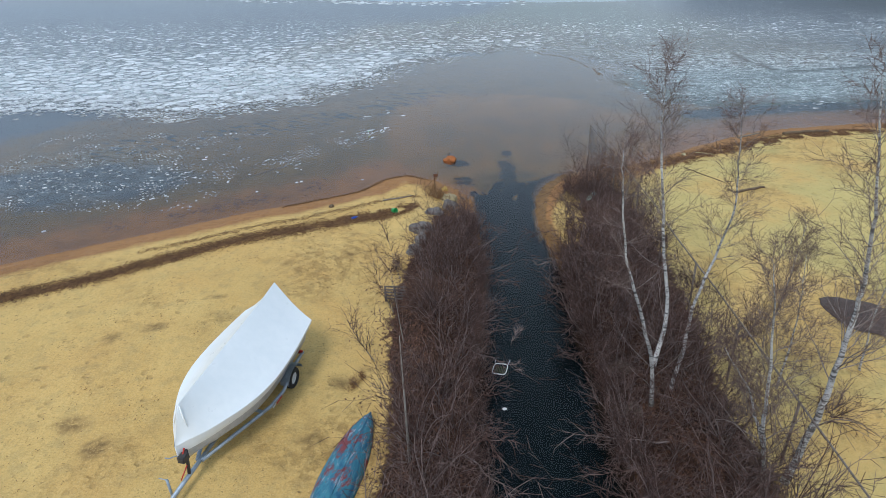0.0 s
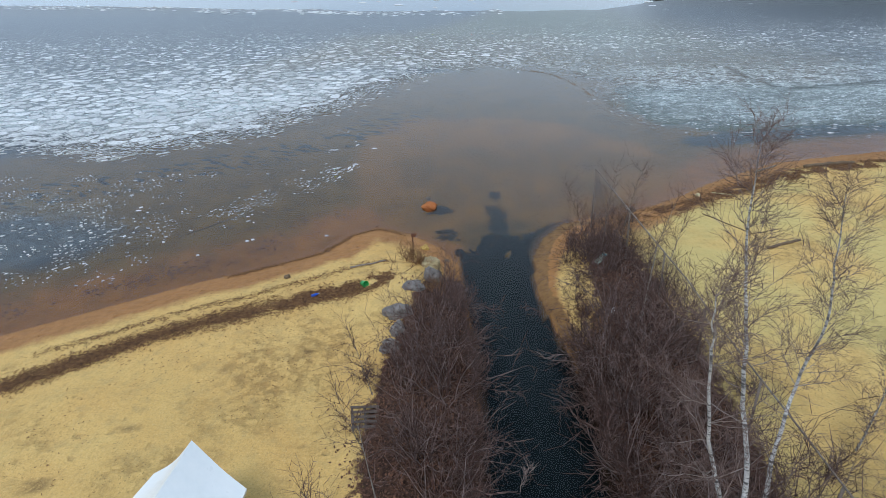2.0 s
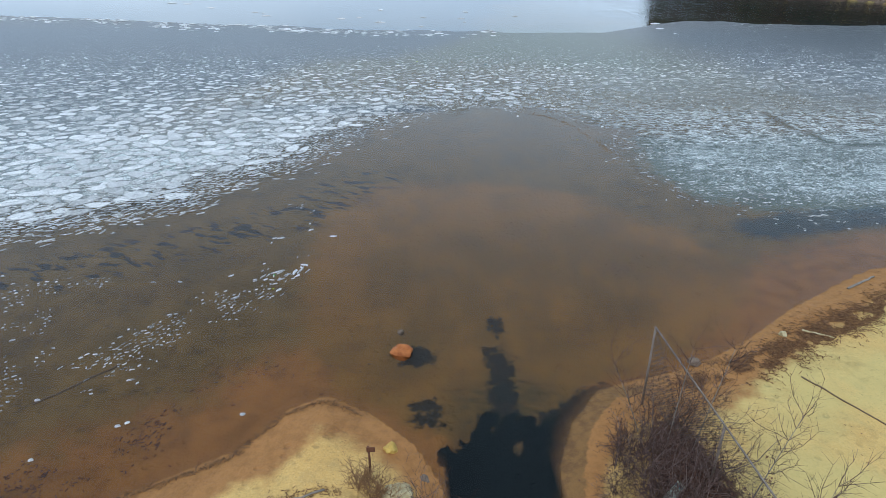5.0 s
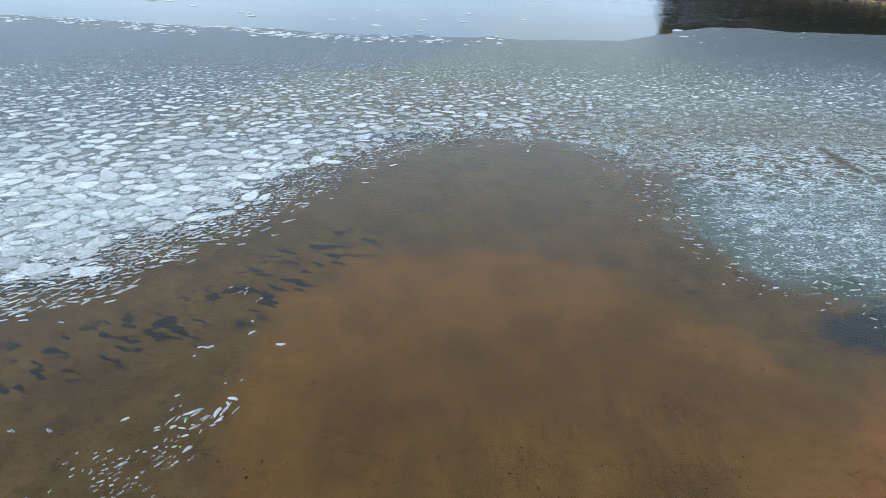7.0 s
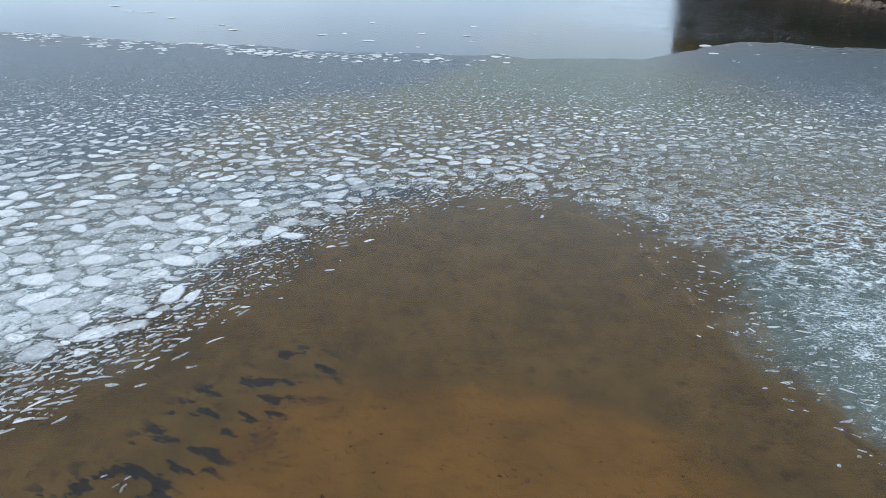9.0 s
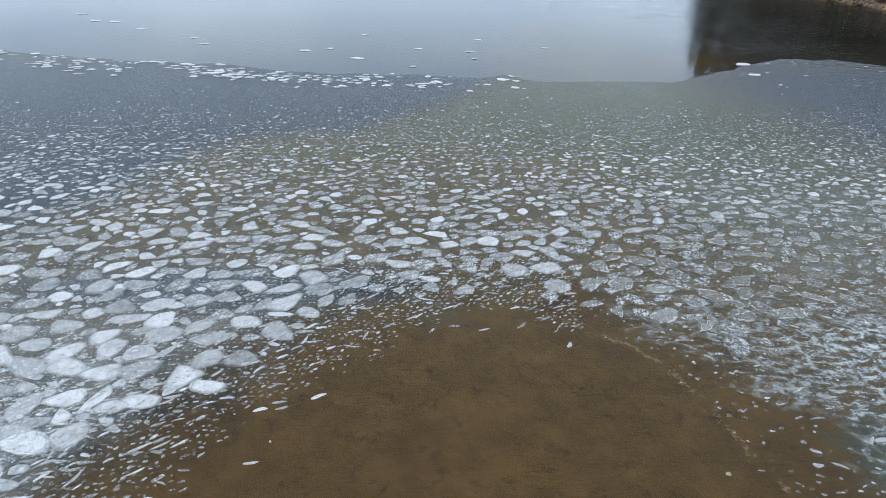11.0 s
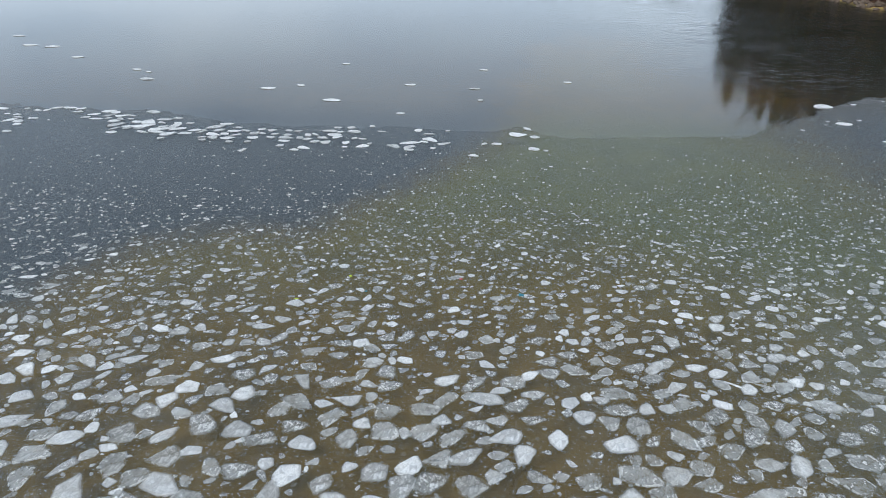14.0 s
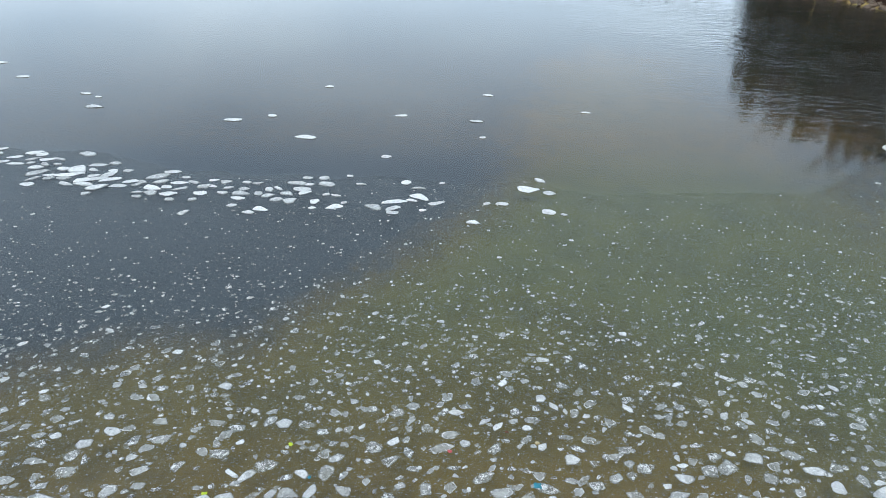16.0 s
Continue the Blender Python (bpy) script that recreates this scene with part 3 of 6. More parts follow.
def pipe(name, pts, r, mat, sides=8, closed=False):
    """One tube along a line of points, with mitred joints and closed ends."""
    p = np.array(pts, float)
    k = len(p)
    nxt, prv = np.roll(p, -1, 0), np.roll(p, 1, 0)
    if not closed:
        nxt[-1], prv[0] = p[-1], p[0]
    d = nxt - prv
    d /= np.linalg.norm(d, axis=1)[:, None]
    rr = np.broadcast_to(np.asarray(r, float), (k,))
    ref = np.array([0.0, 0, 1]) if abs(d[:, 2]).mean() < 0.8 else np.array([1.0, 0, 0])
    a = np.cross(d, ref)
    a /= np.maximum(np.linalg.norm(a, axis=1), 1e-6)[:, None]
    b = np.cross(d, a)
    ang = np.arange(sides) * 2 * np.pi / sides
    v = p[:, None] + (np.cos(ang)[None, :, None] * a[:, None] + np.sin(ang)[None, :, None] * b[:, None]) * rr[:, None, None]
    faces = []
    for q in range(k if closed else k - 1):
        w = (q + 1) % k
        faces += [[q * sides + i, q * sides + (i + 1) % sides, w * sides + (i + 1) % sides, w * sides + i] for i in range(sides)]
    if not closed:
        faces += [list(range(sides))[::-1], [(k - 1) * sides + i for i in range(sides)]]
    return mesh_data(name, v.reshape(-1, 3), faces, mat, True)


def boulder(name, size, mat, seed=0, rough=0.25, detail=3):
    bm = bmesh.new()
    bmesh.ops.create_icosphere(bm, subdivisions=detail, radius=1.0)
    off = Vector((seed * 3.7, seed * 1.9, seed * 5.1))
    for v in bm.verts:
        c = v.co.copy()
        k = 1 + rough * noise.noise(c * 1.1 + off) * 1.6 + rough * 0.6 * noise.noise(c * 2.6 + off) + rough * 0.4 * noise.noise(c * 6 + off)
        q = c * k
        v.co = Vector((q.x * size[0], q.y * size[1], max(q.z, -0.55) * size[2]))
    return from_bm(name, bm, mat, False)


# ---- ground and lake bed: one sheet ----
LAND_WEST = [(-1500, -700), (-80, -12), (-40, 8), (-17.4, 20.1), (-12, 23), (-8.7, 24.8), (-6, 26), (-4, 27.1), (-3, 28.5), (-2, 29), (-0.7, 28.2),
             (0.5, 27), (1.2, 25.6), (1.4, 21.5), (1.4, 18.7), (1.2, 16.6), (0.9, 14.3), (0.7, 12.4), (0.6, 9), (0.6, -1500), (-1500, -1500)]
LAND_EAST = [(4.5, -1500), (4.5, 9.4), (4.4, 14.5), (4.4, 18.0), (4.25, 20), (4.0, 22), (3.85, 23.6), (4.0, 24.9), (4.2, 26), (4.9, 27.6), (6, 28.9), (7.4, 29.3),
             (9.3, 29.8), (11.7, 31.1), (14.3, 32.9), (18.7, 35.3), (24.2, 36.4), (30, 37.1), (60, 40), (1500, 60), (1500, -1500)]
FAR_BANK = [(1500, 60), (140, 80), (92, 112), (79, 130), (76, 142), (73.5, 152), (72, 160), (73.5, 172), (68, 190), (72, 212), (110, 240), (1500, 300)]
CHANNEL = [(2.5, -1500), (2.5, 9), (2.6, 14), (2.9, 18), (2.75, 22), (2.6, 25.5), (2.75, 27.0)]
RUNNEL = [(2.75, 26.5), (3.1, 28.2), (3.3, 30.2), (3.2, 31.0)]
MOUTH = [(1.5, 26.8), (2.2, 27.1), (3.0, 26.9), (3.5, 26.5), (3.9, 27.3), (4.5, 28.1), (6.2, 29.2), (6.5, 28.9), (5.3, 27.9), (4.6, 26.4), (4.3, 24), (1.4, 24)]
SPUR = [(3.5, 26.7), (4.56, 27.8), (6.0, 28.8)]
HOLES = [((3.2, 29.5), 0.45, 0.9), ((3.42, 32.6), 0.32, 0.75), ((0.65, 30.9), 0.75, 0.55), ((0.9, 28.3), 0.5, 0.75), ((4.7, 27.9), 0.9, 0.5)]
ICE = [(-2000, 20), (-90, 37), (-30, 40.3), (-22, 39.8), (-18, 38.6), (-12, 41), (-9.6, 42.9), (-8.2, 44.8), (-5.5, 47.5), (-3.2, 50.8), (-1.3, 54.3), (1.1, 56.5),
       (4.4, 58.6), (6.5, 59.2), (9, 57.8), (11.3, 55), (12.4, 51.3), (12.3, 46), (13, 43), (14.1, 41.2), (17.3, 39.3), (22, 38.9), (35, 40), (90, 46), (140, 60),
       (140, 104), (60, 99), (48, 100.3), (44, 102.6), (39, 102.5), (33, 98.7), (29.3, 95.5), (25, 93), (15.3, 92.2), (12.6, 92.7), (10.8, 94.8), (8, 93.6), (2.5, 94.2),
       (-4, 94.4), (-8.2, 94.9), (-14, 97), (-24, 98.3), (-36.7, 102), (-90, 112), (-2000, 150)]
PLUME = [(-1.5, 29.3), (-2.6, 32), (-3.4, 35.5), (-3.5, 38.3), (-3.3, 42), (-2.4, 45), (-0.7, 45.9), (2.4, 46.0), (6.6, 45.3), (9.6, 43.5), (11, 41.1),
         (12.6, 39.3), (13.6, 36.8), (13.0, 34.0), (9.2, 31), (6, 29.2), (4.4, 28.2), (1.5, 27.5)]
OLIVE = [(-30, 63), (-9, 64), (0, 61), (10, 61), (16, 60), (40, 60), (32, 80), (29, 100), (26, 124), (16, 120), (9, 94.7), (4.4, 87.2), (1.7, 84.4), (0, 82), (-1.2, 80.8), (-5.2, 80.3),
         (-8.3, 79.3), (-11, 75), (-18, 66)]
WRACK_WEST = [(-40, 6.2), (-22, 13.6), (-15.5, 17.0), (-11.9, 18.9), (-10.8, 19.7), (-9.0, 20.9), (-7.0, 21.8), (-5.5, 22.45), (-3.6, 23.1), (-2.4, 23.55), (-1.5, 24.0)]
DRIFT_WEST = [(-12, 20.4), (-8.5, 22.3), (-6.3, 23.3), (-5.2, 23.8), (-4.2, 24.3), (-3.4, 24.7), (-2.5, 25.2), (-1.2, 25.3)]
TIDE_WEST = [(-7.5, 25.2), (-6, 25.9), (-4.2, 26.8), (-3.1, 28.3), (-2, 28.8), (-0.9, 28.2)]
WRACK_EAST = [(8.6, 28.6), (10, 29.2), (12.8, 30.5), (16, 32.0), (19.2, 33.3), (22.3, 34), (26.2, 35), (34, 36)]
THICKET_WEST = [(0.35, 24.4), (0.2, 22.8), (0.1, 21.6), (-0.05, 20.3), (-0.9, 18.6), (-1.7, 15.5), (-1.5, 12.8), (-1.3, 9.0), (-1.3, 3), (0.3, 3), (0.35, 12.4), (0.65, 15), (0.95, 18.7), (1.1, 22), (0.9, 24.8)]
LITTER_WEST = [(0.2, 24.6), (-0.4, 22.6), (-0.9, 20.5), (-1.5, 18.5), (-1.8, 16), (-1.7, 13.5), (-1.4, 11.5), (-1.5, 9), (-1.5, 3), (1.5, 3), (1.55, 12), (1.7, 18), (1.7, 23), (1.2, 24.4)]
THICKET_EAST = [(4.4, 3), (4.4, 10), (4.4, 15), (4.4, 18.4), (5.0, 20.0), (5.3, 22.6), (5.7, 24.6), (6.3, 27.0), (7.3, 27.8), (8.3, 26.8), (8.4, 23), (7.6, 18), (7.1, 12), (7.1, 3)]


def height(x, y):
    """Height of the ground and of the lake bed."""
    x, y = np.asarray(x, float), np.asarray(y, float)
    dw, de, df = inside(x, y, LAND_WEST), inside(x, y, LAND_EAST), inside(x, y, FAR_BANK)
    d = np.maximum(dw, de)
    near_channel = step(27.0 - y, 0, 5) * (1 - step(np.abs(x - 2.6), 3.0, 5.5))
    slope = 2.3 - 1.5 * near_channel
    land = 0.52 * (1 - np.exp(-np.maximum(d, 0) / slope)) + 0.008 * np.clip(d, 0, 60)
    land = land + 0.35 * near_channel * step(d, 0.5, 1.8)
    rough = (fbm(x * 1.3, y * 1.3, 3) - 0.47) * 0.10 + (fbm(x * 0.25, y * 0.25, 9) - 0.47) * 0.25
    land = land + rough * step(d, 0.4, 3)
    sea = -0.05 * np.clip(-d, 0, 6) - 0.02 * np.clip(-d - 6, 0, 20) - 0.0
    ch = along(x, y, CHANNEL)
    sea = sea - 0.7 * (1 - step(ch, 0.4, 1.5))
    far = 0.15 + 1.3 * (1 - np.exp(-np.maximum(df, 0) / 3)) + 0.25 * np.clip(df - 1, 0, 32)
    z = np.where(d > 0, land, sea)
    z = np.where(df > 0, far, z)
    return np.where((df <= 0) & (df > -3) & (d < 0), z * np.clip(-df / 3, 0.1, 1), z)


def ground_z(x, y):
    return float(height(np.array([x]), np.array([y]))[0])


gx = np.concatenate([[-1500, -600, -250, -120, -80, -60, -48, -38], np.arange(-31, -14, 0.5), np.arange(-14, 18, 0.2), np.arange(18, 36, 0.5),
                     np.arange(36, 60, 2), np.arange(60, 100, 1.5), [105, 120, 150, 220, 400, 800, 1500]])
gy = np.concatenate([[-1500, -600, -250, -100, -40, -15, -5], np.arange(0, 34, 0.2), np.arange(34, 52, 0.4), np.arange(52, 110, 1.0), np.arange(110, 220, 2.0),
                     [230, 260, 320, 450, 800, 1500]])
GX, GY = np.meshgrid(gx, gy)


def sheet_faces(nx, ny):
    i = (np.arange(ny - 1)[:, None] * nx + np.arange(nx - 1)[None]).ravel()
    return np.stack([i, i + 1, i + nx + 1, i + nx], -1)


GZ = height(GX, GY)
d_land = np.maximum(inside(GX, GY, LAND_WEST), inside(GX, GY, LAND_EAST))
d_far = inside(GX, GY, FAR_BANK)
wig = (fbm(GX * 0.7, GY * 0.7, 21) - 0.47) * 1.2
wide = (fbm(GX * 0.18, GY * 0.18, 33) - 0.47)
wig2 = (fbm(GX * 1.5, GY * 1.5, 91, 5) - 0.47) * 2.2
hole = np.zeros_like(GX)
SCUFFS = [(-10.3, 14.8, 0.35, 0.3), (-9.1, 15.3, 0.45, 0.3), (-7.8, 17.0, 0.3, 0.2), (-9.6, 11.2, 0.5, 0.3), (-8.6, 10.5, 0.4, 0.35), (-3.0, 12.9, 0.35, 0.3), (-5.9, 19.3, 0.3, 0.2), (-3.7, 20.0, 0.25, 0.25), (-3.4, 10.8, 0.3, 0.3)]
wrack_patch = fbm(GX * 1.9, GY * 1.9, 17)
for (hx, hy), rx, ry in HOLES:
    hole = np.maximum(hole, 0.72 * (1 - step(np.hypot((GX - hx) / rx, (GY - hy) / ry), 0.3, 1.5)))
deep = step(inside(GX, GY, [(-300, 30), (-34, 30), (-22, 46), (-16, 64), (-11, 75), (-8.3, 79.3), (-5.2, 80.5), (-1.2, 80.8), (1.7, 84.4), (4.4, 87.2), (9, 94.7), (12, 100),
                            (17, 125), (26, 128), (29, 100), (32, 80), (40, 55), (300, 60), (300, 1000), (-300, 1000)]) / (1 + 2.2 * step(GX, 14, 24)) + wide * 4 * step(np.abs(GY - 88), 4, 20) + wig2 * 0.8, -4.0, 4.0)
pits = np.exp(-(along(GX, GY, [(-20, 34.5), (-16, 35.8), (-11, 38.6), (-7, 40.7), (-4.4, 42.6), (-3.4, 45), (-1.5, 46.8)]) / 1.9) ** 2)
deep = np.maximum(deep, 0.8 * (1 - step(np.hypot((GX + 5) / 9, (GY - 61.5) / 1.8) + wig * 0.5, 0.5, 1.3)))
deep = np.maximum(deep, 0.75 * (1 - step(np.hypot((GX + 19) / 7, (GY - 29) / 4.5) + wig * 0.4, 0.4, 1.2)))
litter = np.maximum(step(inside(GX, GY, LITTER_WEST), -0.6, 0.5), step(inside(GX, GY, THICKET_EAST) - 0.7 * step(GY, 19, 22), -1.3, 0.4))
attrs = {
    "under": step(-GZ, -0.01, 0.03) * (d_far < 0.5),
    "wet": (1 - step(GZ + 0.08 * step(GX, -2, -0.5) * (GX < 3), 0.15, 0.38)) * (d_land > -1),
    "green": np.clip(step(GY, 70, 86) + 0.5 * step(GX, 10, 22) * step(GY, 60, 70), 0, 1),
    "pits": pits,
    "teal": step(GX, 11.5, 15) * (1 - step(GY, 50, 58)) * step(inside(GX, GY, ICE) + wig, 0.5, 4.5),
    "cold": 1 - step(along(GX, GY, [(17.0, 39.7), (20, 40.4), (30, 41.5), (60, 46)]) + wig * 1.2, 0.2, 2.2),
    "bank": (1 - step(d_land + wig * 0.25, 0.35, 0.75)) * step(29.6 - GY, 0, 1.0) * step(GX, 3.0, 3.6) * (1 - step(GX, 6.5, 9)),
    "scuff": np.maximum.reduce([1 - step(np.hypot((GX - sx) / sa, (GY - sy) / sb) + wig * 0.6, 0.55, 1.05) for sx, sy, sa, sb in SCUFFS]),
    "silt": (1 - step(GY + wig, 36, 44)) * step(inside(GX, GY, PLUME), 0.3, 3.0),
    # where the far trees mirror, for darkening the bed colour
    "reflection_dark": step(d_far, -62, -22) * step(GY, 92, 112),
    "algae": (1 - step(np.hypot((GX - 3.4) / 2.2, (GY - 28.3) / 1.9) + wig * 0.4, 0.5, 1.2)) * (GZ < 0.02),
    "runnel": np.maximum.reduce([0.75 * (1 - step(along(GX, GY, RUNNEL), 0.1, 0.75)), 0.75 * (1 - step(along(GX, GY, SPUR), 0.1, 0.75)), hole]) * (GZ < 0.05),
    "moss": 0.2 + 0.8 * step(GX, 5, 10),
    "near": step(d_land + wig * 0.8, -5.0, 0.2),
    "plume": step(inside(GX, GY, PLUME) + wig * 0.6, -2.4, 1.6),
    "olive": step(inside(GX, GY, OLIVE) / (1 + 1.6 * step(GX, 14, 24)) + wide * 5 * (1 - step(GY, 76, 80)), -5.0 + 1 * step(GY, 76, 80), 4.0) * (1 - 0.72 * step(GY, 92.5, 104)),
    "deep": deep * (d_land < 0.5) * (1 - 0.42 * step(GY, 92.5, 104) * (GX < 60)),
    "channel": np.maximum(step(inside(GX, GY, MOUTH) + wig2 * 0.35, -0.30, 0.25), 1 - step(along(GX, GY, CHANNEL) + wig2 * step(GY, 23, 26.5) * 1.3, 1.0 + 1.1 * (1 - step(GY, 18.5, 20.5)), 1.75 + 1.4 * (1 - step(GY, 18.5, 20.5)))) * (GZ < 0.05),
    "litter": np.maximum(litter, step(d_far, -0.5, 2)),
    "wrack": np.maximum.reduce([0.80 * (1 - step(along(GX, GY, WRACK_WEST) + wig * 0.25, 0.05, 0.50 + 0.65 * step(GX, -8, -4))) * np.maximum(step(wrack_patch, 0.34, 0.48), 0.92 * (1 - step(GX, -6.2, -4.4))), 0.30 * (1 - step(along(GX, GY, DRIFT_WEST), 0.03, 0.3)),
                                0.25 * (1 - step(along(GX, GY, TIDE_WEST), 0.03, 0.25)), (1 - step(along(GX, GY, WRACK_EAST), 0.1, 0.9)) * step(wrack_patch, 0.36, 0.50)]),
}
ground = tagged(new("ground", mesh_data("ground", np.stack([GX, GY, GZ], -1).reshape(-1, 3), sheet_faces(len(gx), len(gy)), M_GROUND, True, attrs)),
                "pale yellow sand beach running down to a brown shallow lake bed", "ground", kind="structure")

# ---- water and the frozen skin on it ----
FAR_EDGE = [(-90, 112), (-36.7, 102), (-24, 98.3), (-14, 97), (-8.2, 94.9), (-4, 94.4), (2.5, 94.2), (8, 93.6)]
CRACK = [(26.3, 57.2), (26.3, 55.0), (26.8, 52.7), (27.4, 50.2), (30.5, 50.7), (35.5, 51.8), (60, 57)]


def whiteness(x, y):
    """How much white ice lies on the water, 0 to 1."""
    d = inside(x, y, ICE)
    west = 1 - step(x, 3, 9)
    w_west = 0.72 * (0.12 * step(d, -0.3, 1.5) + 0.88 * step(d, 2.0, 4.5)) * (0.55 + 0.45 * (1 - step(x, -6, 3))) * (1 - 0.80 * step(y + 5 * (fbm(x * 0.2, y * 0.2, 15) - 0.47), 47, 68)) * (1 - 0.85 * step(y, 70, 82))
    w_east = (0.34 + 0.40 * step(d, 0.5, 5)) * (1 - 0.62 * step(y, 50, 58)) * (1 - 0.9 * step(y, 66, 82)) * (1 - 0.6 * (1 - step(x, 13, 20)) * step(y, 48, 53))
    w = w_west * west + w_east * (1 - west)
    w = w * (0.75 + 0.6 * (fbm(x * 0.16, y * 0.25, 5) - 0.2))
    return np.clip(w * (d > 0), 0, 1)


wx = np.concatenate([[-2500, -1000, -400, -200, -120, -80], np.arange(-60, 70, 0.6), [75, 90, 120, 200, 400, 1000, 2500]])
wy = np.concatenate([[-400, -50, -10, 0, 5, 10, 15], np.arange(20, 112, 0.5), np.arange(112, 220, 4), [250, 400, 1000, 2500]])
WX, WY = np.meshgrid(wx, wy)
d_ice = inside(WX, WY, ICE) + (fbm(WX * 0.45, WY * 0.45, 40) - 0.47) * (1.6 + 4.5 * (1 - step(WY, 62, 75)))
low = (1 - step(np.hypot((WX + 18.5) / 6.5, (WY - 29) / 5.0) + (fbm(WX * 0.6, WY * 0.6, 4) - 0.47) * 1.4, 0.55, 1.15))
south = 1 - step(WY, 66, 76)
skin = np.maximum(step(d_ice - 1.2 * south * step(WX, 4, 10), -0.6 - 0.8 * south, 0.7 + 2.6 * south), low * 0.55)
white = np.maximum(whiteness(WX, WY), low * 0.22)
crack_gap = step(along(WX, WY, CRACK) + (fbm(WX * 1.4, WY * 1.4, 45) - 0.47) * 0.5, 0.10, 0.42)
white = white * crack_gap
east = step(WX, 8, 14) * (1 - step(WY, 54, 66))
streak = np.clip(east, 0, 1)
ridge = step(WX + 0.25 * (WY - 50), 9.5, 12.5) * step(WY + (fbm(WX * 0.5, WY * 0.5, 88) - 0.47) * 2, 49.2, 51.0) * (1 - step(WY + (fbm(WX * 0.3, WY * 0.3, 89) - 0.47) * 4, 56, 62)) * crack_gap
ridge = np.clip(ridge * step(d_ice, 0.2, 1.5) * (0.55 + 0.45 * step(WX, 14, 20)), 0, 1)
bank_gap = inside(WX, WY, FAR_BANK)
breeze = np.clip(0.9 * step(bank_gap, -65, -22) * step(WY, 85, 110), 0, 1)
wfaces = sheet_faces(len(wx), len(wy))
icy = skin.ravel()[wfaces].max(1) > 0.02
wverts = np.stack([WX, WY, np.zeros_like(WX)], -1).reshape(-1, 3)


def water_sheet(name, faces, label, category):
    used, idx = np.unique(faces, return_inverse=True)
    at = {k: v.ravel()[used] for k, v in (("skin", skin), ("white", white), ("streak", streak), ("breeze", breeze), ("ridge", ridge), ("open", step(WY, 78, 92)))}
    return tagged(new(name, mesh_data(name, wverts[used], idx.reshape(-1, 4), M_WATER, True, at)), label, category, kind="structure")


water_sheet("water", wfaces[~icy], "calm shallow brown lake water reflecting a grey sky", "water")
water_sheet("slush_ice", wfaces[icy], "thin grey melting slush ice skin on the lake", "ice")


# ---- ice floes ----
def hexes(x0, x1, y0, y1, gap, r):
    ny, nx = int((y1 - y0) / (gap * 0.87)) + 1, int((x1 - x0) / gap) + 1
    j, i = np.meshgrid(np.arange(ny), np.arange(nx), indexing="ij")
    x = x0 + (i + 0.5 * (j % 2)) * gap + r.uniform(-0.30, 0.30, i.shape) * gap
    y = y0 + j * gap * 0.87 + r.uniform(-0.28, 0.28, i.shape) * gap
    return x.ravel(), y.ravel()


SIDES = 10


def floe_arrays(x, y, rad, aspect, turn, thick, r, levels=5):
    """Vertices, quads and rim values of many floes; each has a thin drowned margin, a raised rim and a dished middle."""
    n = len(x)
    packed = 1 - step(y, 56, 66)
    corner = (np.arange(5)[None] + r.uniform(-0.40, 0.40, (n, 5))) * 2 * np.pi / 5
    reach = r.uniform(0.72, 1.36, (n, 5))
    px, py = np.cos(corner) * reach, np.sin(corner) * reach
    blunt = r.uniform(0.06, 0.26, (n, 5)) + 0.09 * packed[:, None]
    ex, ey = np.empty((n, SIDES)), np.empty((n, SIDES))
    for q, p in ((ex, px), (ey, py)):
        q[:, 0::2] = p + (np.roll(p, 1, 1) - p) * blunt
        q[:, 1::2] = p + (np.roll(p, -1, 1) - p) * blunt
    ex = ex * rad[:, None] * np.sqrt(aspect)[:, None] * r.uniform(0.96, 1.04, (n, SIDES))
    ey = ey * rad[:, None] / np.sqrt(aspect)[:, None] * r.uniform(0.96, 1.04, (n, SIDES))
    ey = ey + (r.normal(0, 0.05, n) * np.clip(aspect - 1.8, 0, 3) / np.maximum(rad * np.sqrt(aspect), 0.01))[:, None] * ex * ex
    c, s = np.cos(turn)[:, None], np.sin(turn)[:, None]
    ox, oy = ex * c - ey * s, ex * s + ey * c
    rings, z = [], np.ones((n, SIDES))
    tilt = r.normal(0, 0.02, (n, 1))
    full = ((1.22, 0.15), (1.03, 0.45), (0.94, 1.0), (0.74, 0.90), (0.36, 0.66))
    for scale, zz in full if levels == 5 else ((1.0, -0.01), (0.85, 1.0)):
        top = zz if zz < 0 else 0.004 + thick[:, None] * zz + (np.maximum(-0.003, tilt * ox * scale) if zz > 0.4 else 0)
        rings.append(np.stack([x[:, None] + ox * scale, y[:, None] + oy * scale, top * z], -1))
    v = np.stack(rings, 1)
    rim = np.broadcast_to(np.array([1.5, 1.0, 0.9, 0.5, 0.0] if levels == 5 else [0.9, 0.7])[None, :, None], (n, levels, SIDES))
    base = (np.arange(n) * levels * SIDES)[:, None, None]
    i = np.arange(SIDES)[None, None]
    w = (i + 1) % SIDES
    q = np.arange(levels - 1)[None, :, None] * SIDES
    f = np.stack([base + q + i, base + q + w, base + q + SIDES + w, base + q + SIDES + i], -1).reshape(-1, 4)
    # the middle is closed with four quads
    t = base[:, 0] + (levels - 1) * SIDES
    mid = np.concatenate([np.stack([t[:, 0] + a for a in quad], -1) for quad in ((0, 1, 2, 3), (0, 3, 4, 9), (4, 5, 8, 9), (5, 6, 7, 8))])
    return v.reshape(-1, 3), np.concatenate([f, mid]), rim.reshape(-1)


r_ice = np.random.default_rng(11)
fields = []


